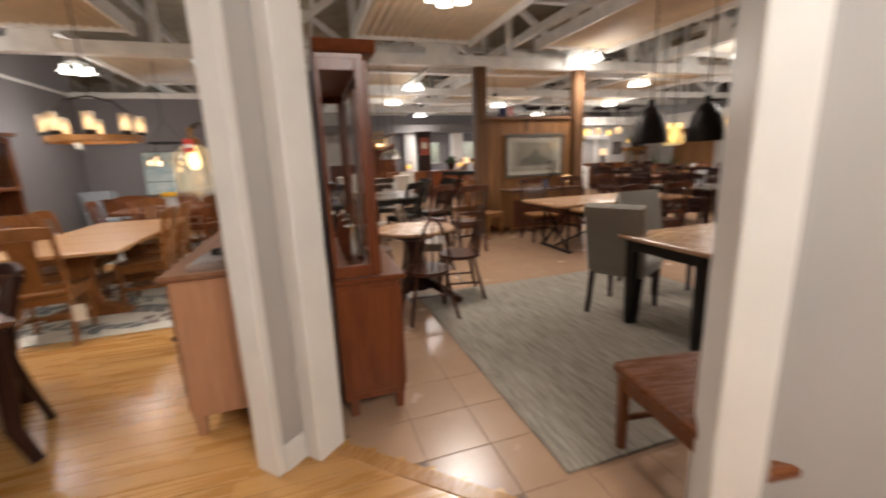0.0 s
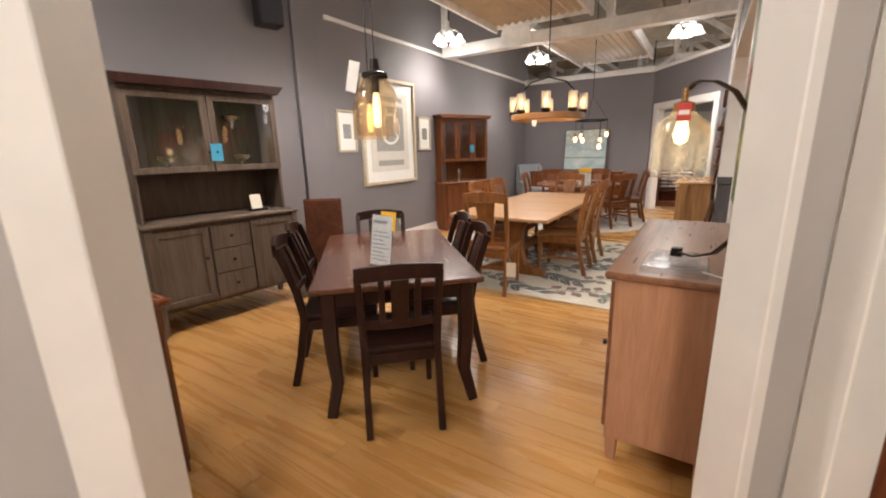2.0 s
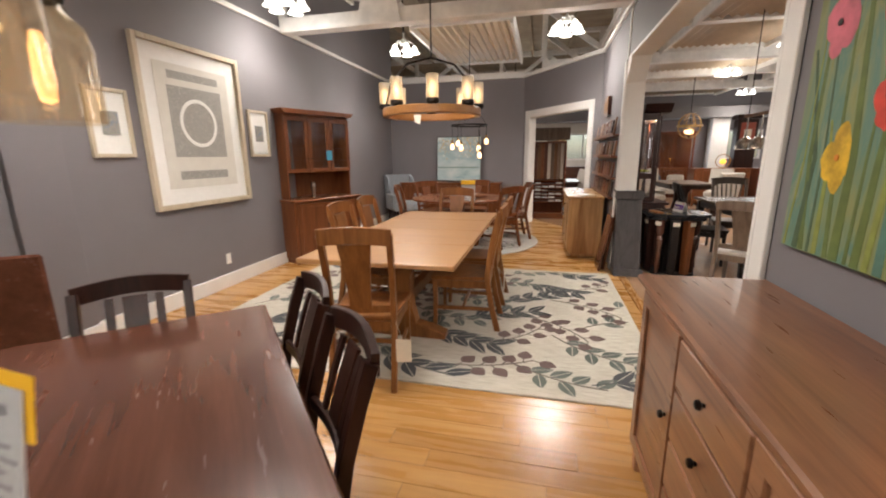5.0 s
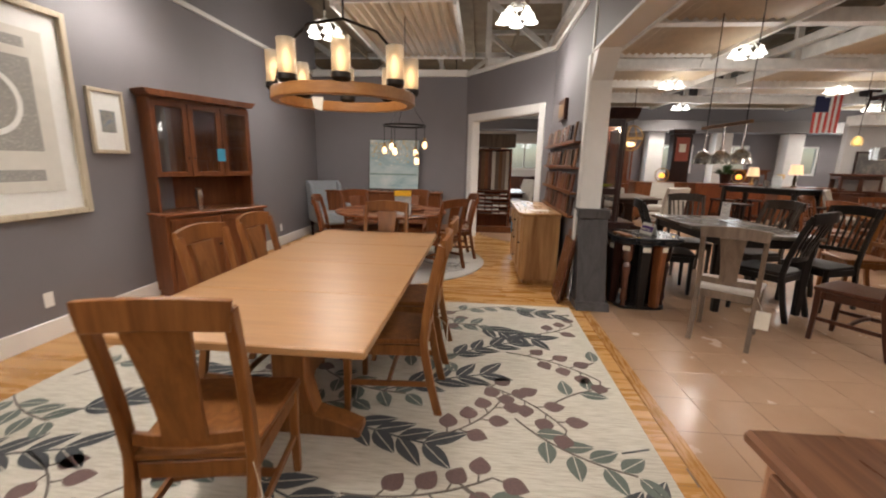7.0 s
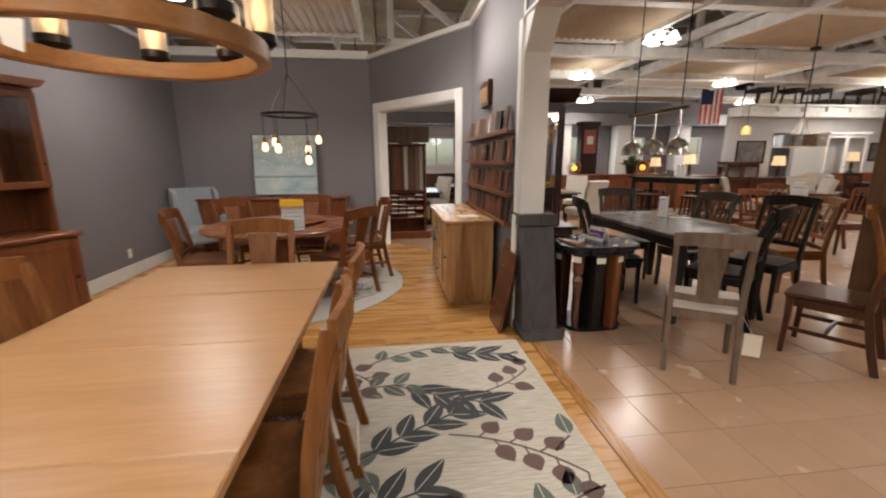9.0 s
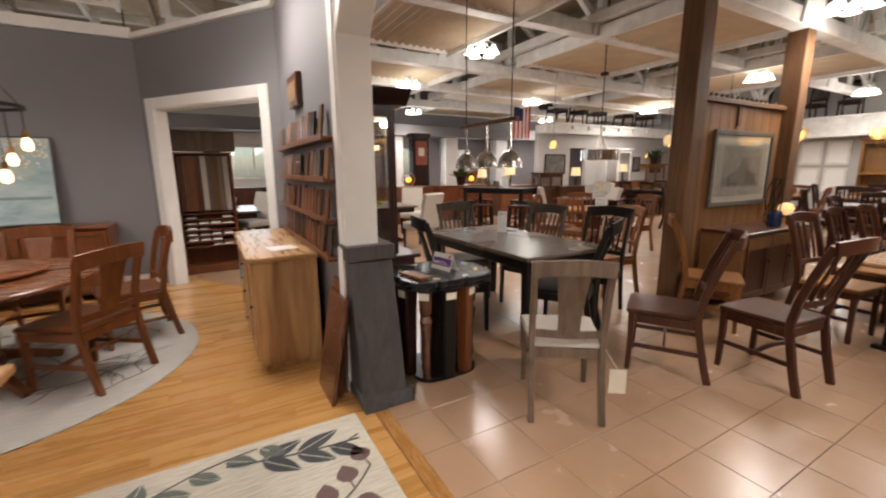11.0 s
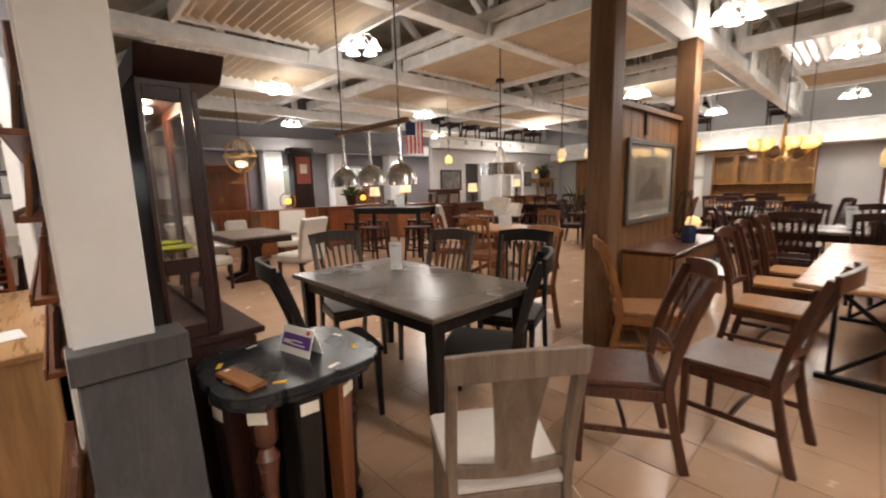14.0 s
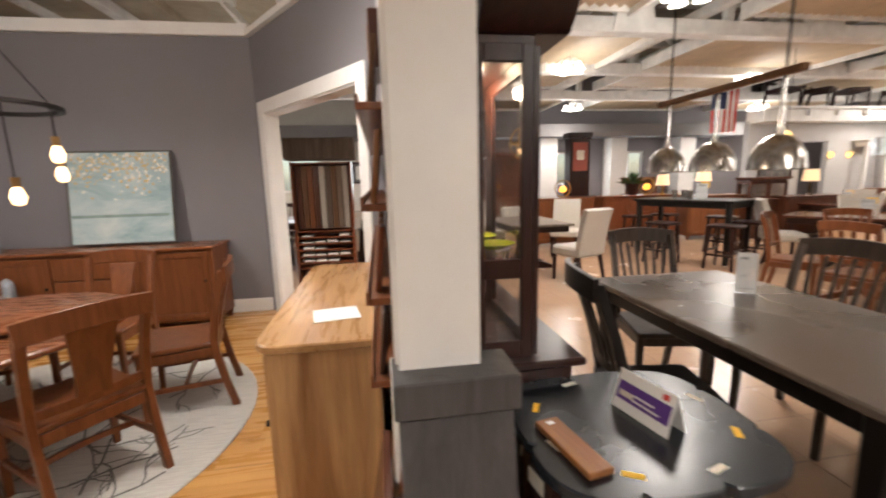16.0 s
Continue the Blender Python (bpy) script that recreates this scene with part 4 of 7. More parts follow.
part("blue_tag", box(-0.55, -0.012, 0.42, -0.45, -0.004, 0.56, 0), BLUE, rc, "blue paper tag")
pp = thing("paper_sheet", "white paper sheet lying on the hickory cabinet", "paper", at(-0.52, 7.95, 10, 0.841))
part("sheet", box(-0.10, -0.09, 0, 0.10, 0.09, 0.002, 0), PAPER, pp)
gh = cabinet("grey_hutch", "weathered grey wooden hutch with glazed upper doors", at(-3.80, 2.42, 80), 1.22, 0.5, 0.9, WEATHERED, WEATHERED, WEATHERED, [(1, "door"), (0.8, 3), (1, "door")], 0.19, category="hutch")
upper_case(gh, 1.16, 0.36, 0.48, 0.9, 1.92, WEATHERED, 2, 1, 0.07, 0.37, True, HUTCHWOOD)
for sx in (-1, 1):
    part("corner_post", sweep([(sx * 0.585, 0.02, 0.868), (sx * 0.585, 0.02, 0.3), (sx * 0.59, 0.012, 0.12), (sx * 0.605, 0.0, 0.0)], 0.06, 0.06, taper=0.72, side=(1, 0, 0)), WEATHERED, gh)
part("blue_tag", box(-0.02, 0.108, 1.36, 0.07, 0.112, 1.5, 0), BLUE, gh, "blue paper tag")
for x, z in ((-0.3, 1.30), (0.25, 1.63), (0.3, 1.30)):
    bw = thing("silver_dish", "dark silver dish inside the hutch", "dish", at(-3.80, 2.42, 80) @ at(x, 0.3, 0, z))
    part("bowl", lathe([(0.03, 0), (0.05, 0.006), (0.015, 0.025), (0.015, 0.05), (0.07, 0.08), (0.085, 0.11), (0.078, 0.11), (0.06, 0.085), (0, 0.065)], 18), STEEL, bw)
bk = thing("plate_card", "cream card on a small stand on the hutch counter", "card", at(-3.80, 2.42, 80) @ at(0.33, 0.18, 0, 0.9))
part("card", join(None, box(-0.05, -0.002, 0.02, 0.05, 0.002, 0.15, 0), Matrix.Rotation(radians(-14), 4, "X")), TAG, bk)
part("stand", box(-0.07, -0.03, 0, 0.09, 0.05, 0.02, 0.004), IRON, bk)
ch = cabinet("cherry_hutch", "cherry hutch with glazed doors beside the grey wall", at(-3.98, 7.02, 67), 1.1, 0.48, 0.85, CHERRY, CHERRY, CHERRY_X, [(1, "door"), (1, "door")], 0.06, category="hutch", toe=True)
upper_case(ch, 1.04, 0.34, 0.47, 0.85, 1.93, CHERRY, 3, 1, 0.06, 0.34)
part("blue_tag", box(0.1, 0.122, 1.35, 0.19, 0.126, 1.48, 0), BLUE, ch, "blue paper tag")
vs = thing("glass_vase", "small faceted glass vase on the hutch counter", "vase", at(-3.98, 7.02, 67) @ at(-0.05, 0.28, 0, 0.85))
part("vase_body", lathe([(0, 0), (0.035, 0.0), (0.03, 0.06), (0.045, 0.14), (0.03, 0.2), (0.04, 0.22), (0.034, 0.22), (0.025, 0.2)], 8), STEEL, vs)
cabinet("buffet", "dark cherry buffet against the back wall", at(-3.05, 10.40, 0), 2.15, 0.46, 0.84, CHERRY, CHERRY, CHERRY_X, [(1, "door"), (1, 3), (1, "door")], 0.08)
cabinet("brown_sideboard", "reddish-brown wooden sideboard beside the entry", at(-2.9, 1.20, 180), 1.4, 0.46, 0.86, CHERRY, CHERRY, CHERRY_X, [(1, "door"), (1, "door")], 0.06, toe=True)

wing = thing("wingback_chair", "pale blue patterned wingback armchair in the corner", "armchair", at(-3.98, 10.2, -140))
part("seat", box(-0.30, -0.28, 0.26, 0.30, 0.32, 0.46, 0.04), BLUECLOTH, wing)
part("backrest", sweep([(0, -0.28, 0.3), (0, -0.31, 0.6), (0, -0.38, 1.0)], 0.6, 0.12, side=(1, 0, 0)), BLUECLOTH, wing)
for s in (-1, 1):
    part("arm", box(s * 0.29 - 0.04, -0.25, 0.3, s * 0.29 + 0.04, 0.25, 0.62, 0.03), BLUECLOTH, wing)
    part("wing", prism([(-0.32, 0.6), (-0.10, 0.66), (-0.18, 0.95), (-0.36, 1.02)], s * 0.27 - 0.03, s * 0.27 + 0.03, "x", 0.015), BLUECLOTH, wing)
    for y in (-0.26, 0.27):
        part("leg", sweep([(s * 0.26, y, 0.27), (s * 0.26, y, 0)], 0.045, 0.045, taper=0.6, side=(1, 0, 0)), ESPRESSO, wing)

# ---- rugs ----
def rug_material(name, base, stripe):
    m, n, l, b = mat(name, 0.9)
    v = coords(n, l, (4, 60, 1), shift=False)
    s = noise_tex(n, l, v, 2.0, 3)
    a = noise_tex(n, l, coords(n, l, (1, 1, 1), shift=False), 2.5, 4)
    c = ramp(n, l, s, [(0.35, stripe), (0.6, base)])
    l.new(mixed(n, l, 0.25, c, ramp(n, l, a, [(0.3, (0.75, 0.72, 0.7)), (0.7, (1, 1, 1))]), "MULTIPLY"), b.inputs["Base Color"])
    bump(n, l, b, s, 0.35, 0.004)
    return m


def leaf_shape(bm, p, ang, length, width, z, split=True):
    """One oval leaf, flat on the rug, in two halves either side of a bare midrib."""
    n, half = 7, []
    for k in range(n + 1):
        f = k / n
        half.append((f * length, 0.003 + width * math.sin(math.pi * f ** 0.8) * 0.5))
    c, s = math.cos(ang), math.sin(ang)
    for sd in ((1, -1) if split else (0,)):
        if sd:
            pts = [(x, sd * y) for x, y in half] + [(length, sd * 0.0028), (0, sd * 0.0028)]
        else:
            pts = half + [(x, -y) for x, y in half[-2:0:-1]]
        bm.faces.new([bm.verts.new((p[0] + x * c - y * s, p[1] + x * s + y * c, z)) for x, y in (pts if sd >= 0 else pts[::-1])])


RX0, RX1, RY0, RY1 = -3.92, -0.34, 4.1, 6.85
rug = thing("leaf_rug", "cream rug with grey-green and plum leaf sprigs under the oak table", "rug")
part("rug_body", box(RX0, RY0, -0.002, RX1, RY1, 0.011, 0.004), rug_material("cream_rug", (0.62, 0.58, 0.50), (0.46, 0.42, 0.34)), rug)
sprigs = {"dark": bmesh.new(), "sage": bmesh.new(), "plum": bmesh.new(), "stem": bmesh.new()}
rr = random.Random(11)
STEP_X, STEP_Y = 0.50, 0.46
for i in range(8):
    for j in range(6):
        sx, sy = RX0 + 0.12 + STEP_X * i - (0.22 if j % 2 else 0), RY0 + 0.26 + STEP_Y * j
        kind = ("dark", "plum", "sage")[(i + 2 * j + (j // 2)) % 3]
        a0 = {"dark": 0.45, "plum": 0.15, "sage": 0.75}[kind] + rr.uniform(-0.25, 0.25)
        bend = {"dark": -0.25, "plum": 0.9, "sage": -0.9}[kind] * rr.uniform(0.7, 1.2)
        if (i + j) % 2:
            a0, bend = -a0, -bend
        L, parts_ = rr.uniform(0.62, 0.72), 9
        path = [Vector((sx, sy - 0.5 * L * math.sin(a0) * 0.6, 0.0115))]
        for k in range(parts_):
            a = a0 + bend * k / parts_
            nxt = path[-1] + Vector((math.cos(a), math.sin(a), 0)) * L / parts_
            if not (RX0 + 0.04 < nxt.x < RX1 - 0.03 and RY0 + 0.04 < nxt.y < RY1 - 0.03):
                if len(path) > 1:
                    break
                path = [nxt]
                continue
            path.append(nxt)
            if k < 1:
                continue
            for sd in ((1, -1) if kind == "dark" and k % 2 else ((1 if k % 2 else -1),) if kind != "dark" else ()):
                if kind == "dark":
                    la, ln, wd, off = a + sd * rr.uniform(0.5, 0.7), rr.uniform(0.20, 0.25), 0.09, 0.004
                elif kind == "sage":
                    la, ln, wd, off = a + sd * rr.uniform(0.75, 1.0), rr.uniform(0.15, 0.18), 0.085, 0.012
                else:
                    la, ln, wd, off = a + sd * rr.uniform(0.8, 1.1), rr.uniform(0.115, 0.135), 0.098, 0.045
                q = (nxt.x + off * math.cos(la), nxt.y + off * math.sin(la))
                if RX0 + 0.03 < q[0] + ln * math.cos(la) < RX1 - 0.02 and RY0 + 0.03 < q[1] + ln * math.sin(la) < RY1 - 0.02:
                    leaf_shape(sprigs[kind], q, la, ln, wd, 0.0128 + 0.0001 * (k % 3), kind != "plum")
                    if kind == "plum":
                        sweep([nxt, Vector((*q, 0.0115))], 0.009, 0.003, bm=sprigs["stem"])
        if len(path) > 2:
            sweep(path, 0.011, 0.003, bm=sprigs["stem" if kind != "dark" else "dark"])
for kind, col in (("dark", (0.05, 0.056, 0.062)), ("sage", (0.135, 0.16, 0.135)), ("plum", (0.165, 0.095, 0.085)), ("stem", (0.15, 0.12, 0.10))):
    o = part(kind + "_leaves" if kind != "stem" else "stems", sprigs[kind], fabric(kind + "_rug_yarn", col, 120), rug, "", None, False)
    o["kind"] = "stuff"

rr = random.Random(3)
rug2 = thing("round_rug", "pale round rug with thin dark branches under the cherry table", "rug", at(-2.45, 8.62))
part("rug_body", lathe([(0, -0.002), (1.28, -0.002), (1.285, 0.006), (1.28, 0.011), (0, 0.011)], 64), rug_material("pale_rug", (0.52, 0.50, 0.46), (0.42, 0.40, 0.37)), rug2)
bm = bmesh.new()
def twig(p, a, length, w, depth):
    pts = [Vector((p[0], p[1], 0.0118))]
    for k in range(4):
        a += rr.uniform(-0.4, 0.4)
        pts.append(pts[-1] + Vector((math.cos(a), math.sin(a), 0)) * length / 4)
        if pts[-1].xy.length > 1.22:
            break
        if depth and k in (1, 2):
            twig(pts[-1], a + rr.choice((-0.8, 0.8)), length * 0.6, w * 0.7, depth - 1)
    if len(pts) > 2:
        sweep(pts, w, 0.002, bm=bm)
for k in range(26):
    a = k * 0.7
    twig((rr.uniform(-0.9, 0.9), rr.uniform(-0.9, 0.9)), a, rr.uniform(0.4, 0.7), 0.011, 2)
o = part("branch_pattern", bm, fabric("branch_yarn", (0.10, 0.09, 0.08), 120), rug2, "", None, False)
o["kind"] = "stuff"

m, n, l, b = mat("streaky_grey_rug", 0.92)
v = coords(n, l, (18, 1.6, 1), shift=False)
s1, s2 = noise_tex(n, l, v, 2.2, 5, 0.7), noise_tex(n, l, coords(n, l, (3, 3, 3), shift=False), 60, 2)
l.new(mixed(n, l, 0.3, ramp(n, l, s1, [(0.3, (0.15, 0.125, 0.10)), (0.55, (0.30, 0.26, 0.21)), (0.75, (0.40, 0.36, 0.30))]), ramp(n, l, s2, [(0.3, (0.7, 0.7, 0.7)), (0.7, (1, 1, 1))]), "MULTIPLY"), b.inputs["Base Color"])
bump(n, l, b, s2, 0.3, 0.004)
rug3 = thing("streaked_rug", "grey-beige streaked area rug on the tiles", "rug")
part("rug_body", box(0.98, 1.33, -0.002, 3.7, 4.0, 0.012, 0.004), m, rug3)

# ---- pictures ----
def picture(name, label, m, w, h, frame_mat, rail, inside, mat_board=None, mat_w=0.0, depth=0.03):
    """A picture that hangs in the xz plane and faces -y, its centre at the origin."""
    t = thing(name, label, "picture", m)
    hw, hh = w / 2, h / 2
    for b_ in (box(-hw, -depth, -hh, -hw + rail, 0, hh), box(hw - rail, -depth, -hh, hw, 0, hh), box(-hw + rail, -depth, hh - rail, hw - rail, 0, hh), box(-hw + rail, -depth, -hh, hw - rail, 0, -hh + rail)):
        part("frame_rail", b_, frame_mat, t)
    iw, ih = hw - rail, hh - rail
    if mat_board:
        part("mat_board", box(-iw, -0.012, -ih, iw, -0.004, ih, 0), mat_board, t)
        iw, ih = iw - mat_w, ih - mat_w
    part("image", box(-iw, -0.016, -ih, iw, -0.0125, ih, 0), inside, t)
    return t


def print_material(name, cols, scale, detail=6, stretch=(1, 1, 1), dist=0.0):
    m, n, l, b = mat(name, 0.55)
    v = coords(n, l, stretch, shift=False)
    f = noise_tex(n, l, v, scale, detail, 0.65, dist)
    k = len(cols)
    l.new(ramp(n, l, f, [(0.3 + 0.4 * i / (k - 1), c) for i, c in enumerate(cols)]), b.inputs["Base Color"])
    return m


FRAME_PALE = wood("pale_frame", (0.50, 0.42, 0.30), (0.66, 0.57, 0.44), "z", 0.45)
FRAME_DARK = wood("grey_frame", (0.08, 0.07, 0.06), (0.15, 0.13, 0.11), "x", 0.45)
west = Matrix.Rotation(radians(90), 4, "Z")
ETCH = print_material("etching_print", [(0.42, 0.40, 0.36), (0.28, 0.27, 0.25), (0.5, 0.47, 0.42)], 60, 5)
big = picture("framed_print", "large framed pale print with a ring motif", Matrix.Translation((-4.478, 5.425, 1.675)) @ west, 1.22, 1.49, FRAME_PALE, 0.045, PAPER, PAPER, 0.02, 0.05)
part("raised_sheet", box(-0.43, -0.022, -0.56, 0.43, -0.0165, 0.56, 0), paint("cream_sheet", (0.66, 0.63, 0.57), 0.7, 8, 0.06), big)
part("etched_field", box(-0.32, -0.0235, -0.27, 0.32, -0.0225, 0.37, 0), ETCH, big, "grey etched field")
part("etched_band", box(-0.30, -0.0235, -0.48, 0.30, -0.0225, -0.40, 0), ETCH, big)
part("etched_band", box(-0.30, -0.0235, 0.43, 0.30, -0.0225, 0.50, 0), ETCH, big)
part("ring_motif", lathe([(0.19, 0.0), (0.19, 0.003), (0.225, 0.003), (0.225, 0.0)], 36, Matrix.Translation((0, -0.0236, 0.05)) @ Matrix.Rotation(radians(90), 4, "X")), PAPER, big, "pale ring")
for y in (4.545, 6.32):
    sp = picture("small_framed_print", "small pale-framed print on the grey wall", Matrix.Translation((-4.478, y, 1.67)) @ west, 0.345, 0.53, FRAME_PALE, 0.03, PAPER, PAPER, 0.01, 0.03)
    part("motif", box(-0.07, -0.0185, -0.09, 0.07, -0.0165, 0.09, 0), print_material("blue_motif", [(0.10, 0.12, 0.16), (0.30, 0.28, 0.24), (0.08, 0.16, 0.28)], 14), sp)
LAKE = print_material("lake_painting", [(0.20, 0.30, 0.33), (0.36, 0.45, 0.46), (0.52, 0.56, 0.54)], 2.2, 5, (0.6, 1, 1.4), 0.6)
lake = picture("lake_painting", "pale blue lake painting with golden blossoms leaning on the buffet", Matrix.Translation((-2.91, 10.80, 1.325)) @ Matrix.Rotation(radians(-7), 4, "X"), 0.98, 0.95, FRAME_DARK, 0.014, LAKE)
rr = random.Random(21)
for nm, col, cnt in (("gold_blossoms", (0.55, 0.40, 0.18), 170), ("pale_blossoms", (0.75, 0.70, 0.6), 120)):
    bm = bmesh.new()
    for k in range(cnt):
        x = rr.uniform(-0.44, 0.44)
        z = 0.45 - abs(rr.gauss(0, 0.17)) * (0.6 + 0.7 * abs(math.sin(5 * x + 1)))
        r = rr.uniform(0.006, 0.017)
        bm.faces.new([bm.verts.new((x + r * math.cos(a) * rr.uniform(0.7, 1.2), -0.0175, max(-0.4, z) + r * math.sin(a))) for a in (0, 1.05, 2.1, 3.15, 4.2, 5.25)])
    part(nm, bm, paint(nm, col, 0.6, 20), lake, "", None, False)["kind"] = "stuff"
part("far_shore", box(-0.47, -0.0172, -0.20, 0.44, -0.0165, -0.17, 0), paint("shore_paint", (0.22, 0.30, 0.27), 0.6, 8, 0.3), lake)

# flower painting on the divider: petals and stems as flat strokes on canvas
flower = thing("flower_painting", "tall poppy and tulip painting on green canvas", "painting", Matrix.Translation((-0.252, 2.9, 1.62)) @ Matrix.Rotation(radians(-90), 4, "Z"))
part("canvas", box(-0.72, -0.03, -0.56, 0.72, 0, 0.72, 0.003), print_material("green_canvas", [(0.12, 0.13, 0.04), (0.22, 0.24, 0.10), (0.10, 0.20, 0.16), (0.34, 0.30, 0.14)], 3.0, 5, (2.2, 1, 0.5), 1.0), flower)
rr = random.Random(8)
def petals(cx, cz, r, col, k, nm, centre):
    bm = bmesh.new()
    for q in range(k):
        a = 2 * math.pi * q / k + rr.uniform(-0.2, 0.2)
        px, pz, pr = cx + 0.42 * r * math.cos(a), cz + 0.62 * r * math.sin(a), r * rr.uniform(0.42, 0.6)
        bm.faces.new([bm.verts.new((px + pr * math.cos(b_) * rr.uniform(0.85, 1.1), -0.031 - 0.0003 * q, pz + pr * 1.5 * math.sin(b_) * rr.uniform(0.85, 1.1))) for b_ in [2 * math.pi * i / 14 for i in range(14)]])
    f = part(nm, bm, print_material(nm + "_paint", [tuple(c * 0.55 for c in col), col, tuple(min(0.85, c * 1.3) for c in col)], 9, 4), flower, "", None, False)
    part("flower_centre", lathe([(0.0, 0.0), (r * 0.13, 0.0), (r * 0.12, 0.002), (0, 0.002)], 12, Matrix.Translation((cx, -0.0345, cz)) @ Matrix.Rotation(radians(90), 4, "X")), paint("centre_paint", centre, 0.6, 20), f)
RED_P, WHITE_P, PINK_P, ORANGE_P, YELLOW_P = (0.55, 0.05, 0.03), (0.72, 0.68, 0.60), (0.50, 0.12, 0.16), (0.65, 0.22, 0.03), (0.66, 0.40, 0.03)
DARK_C, GOLD_C = (0.03, 0.02, 0.02), (0.6, 0.42, 0.03)
for py, pz, r, col, k, nm, centre in ((2.95, 1.46, 0.13, RED_P, 5, "red_poppy", DARK_C), (2.71, 1.47, 0.13, WHITE_P, 5, "white_poppy", GOLD_C), (2.90, 1.62, 0.08, WHITE_P, 5, "white_poppy", GOLD_C),
                                      (3.22, 1.63, 0.08, PINK_P, 4, "pink_tulip", DARK_C), (3.25, 1.53, 0.06, RED_P, 4, "red_tulip", DARK_C), (3.26, 1.76, 0.07, RED_P, 4, "red_tulip", DARK_C),
                                      (2.98, 1.20, 0.11, ORANGE_P, 5, "orange_poppy", DARK_C), (3.40, 1.37, 0.08, YELLOW_P, 4, "yellow_tulip", ORANGE_P), (3.50, 1.77, 0.08, PINK_P, 4, "pink_tulip", DARK_C),
                                      (2.42, 1.62, 0.14, RED_P, 5, "red_poppy", DARK_C), (2.73, 1.21, 0.06, YELLOW_P, 4, "yellow_tulip", ORANGE_P), (2.62, 1.86, 0.12, ORANGE_P, 5, "orange_poppy", DARK_C)):
    cx, cz = 2.9 - py, pz - 1.62
    petals(cx, cz, r, col, k, nm, centre)
for k in range(34):
    x = -0.68 + 0.041 * k + rr.uniform(-0.02, 0.02)
    col = rr.choice(((0.12, 0.16, 0.04), (0.25, 0.28, 0.06), (0.06, 0.10, 0.05), (0.45, 0.36, 0.05), (0.09, 0.20, 0.16)))
    part("stem_stroke", sweep([(x, -0.0305, -0.555), (x + rr.uniform(-0.04, 0.04), -0.0305, -0.25), (x + rr.uniform(-0.06, 0.06), -0.0305, rr.uniform(-0.15, 0.5))], rr.uniform(0.012, 0.045), 0.0015, taper=0.4, side=(1, 0, 0)), paint("stem_paint", col, 0.6, 20, 0.3), flower)

# ---- wall fittings ----
structure("wall_pilaster", box(-4.48, 3.80, 0.15, -4.43, 4.15, 4.1, 0.003), GREY_WALL, "dark grey boxed pilaster on the bay wall", "wall")
structure("baseboard_pilaster", box(-4.462, 3.785, 0, -4.415, 4.165, 0.15, 0.003), WHITE, "white painted baseboard", "baseboard")
for y, z in ((5.6, 0.31), (9.28, 0.29), (1.62, 0.31)):
    o_ = thing("wall_outlet", "white electrical outlet on the grey wall", "outlet", Matrix.Translation((-4.478, y, z)) @ west)
    part("plate", box(-0.036, -0.006, -0.057, 0.036, 0, 0.057, 0.003), WHITE, o_)
    for dz in (-0.022, 0.022):
        part("socket", box(-0.016, -0.009, dz - 0.014, 0.016, -0.006, dz + 0.014, 0.002), PAPER, o_)
spk = thing("wall_speaker", "black loudspeaker high on the grey wall", "speaker", Matrix.Translation((-4.36, 3.46, 2.84)) @ Matrix.Rotation(radians(75), 4, "Z"))
part("cabinet", box(-0.12, -0.1, -0.17, 0.12, 0.09, 0.17, 0.012), paint("black_plastic", (0.02, 0.018, 0.022), 0.5, 10), spk)
part("grille", box(-0.105, -0.106, -0.155, 0.105, -0.1, 0.155, 0.004), paint("black_grille", (0.03, 0.03, 0.035), 0.8, 80, 0.4), spk)
part("wall_bracket", box(-0.03, 0.09, -0.03, 0.03, 0.13, 0.03), IRON, spk)

clk = thing("wall_clock", "large round dark wall clock with grey hour marks", "clock", Matrix.Translation((-4.478, 1.36, 1.66)) @ west)
part("face", lathe([(0, 0), (0.27, 0), (0.27, 0.02), (0, 0.02)], 48, Matrix.Rotation(radians(90), 4, "X")), paint("dark_clock_face", (0.035, 0.032, 0.034), 0.45, 6, 0.3), clk)
part("rim", lathe([(0.265, 0), (0.29, 0), (0.29, 0.035), (0.265, 0.035), (0.265, 0)], 48, Matrix.Rotation(radians(90), 4, "X")), IRON, clk)
for k in range(12):
    part("hour_mark", join(None, box(-0.01, -0.023, 0.19, 0.01, -0.0205, 0.245, 0), Matrix.Rotation(radians(30 * k), 4, "Y")), INK, clk)
for length, ang in ((0.13, 50), (0.19, 200)):
    part("clock_hand", join(None, box(-0.006, -0.026, -0.02, 0.006, -0.0235, length, 0), Matrix.Rotation(radians(ang), 4, "Y")), INK, clk)

# sample shelves on the divider
SAMPLES = [CHERRY, ESPRESSO, OAK_Z, MAHOGANY, WEATHERED, DARKBROWN, POST, REDWOOD, CHERRY, DARKBROWN, CHERRY]
ss = thing("sample_shelf", "wooden wall shelves holding stained wood samples", "shelf", Matrix.Translation((-0.272, 8.15, 0)) @ Matrix.Rotation(radians(-90), 4, "Z"))
sr = random.Random(4)
for z in (1.62, 1.365, 1.11, 0.87):
    part("ledge", box(-0.93, -0.07, z - 0.02, 0.93, 0, z, 0.003), CHERRY, ss)
    part("lip", box(-0.93, -0.078, z - 0.02, 0.93, -0.07, z + 0.018, 0.002), CHERRY, ss)
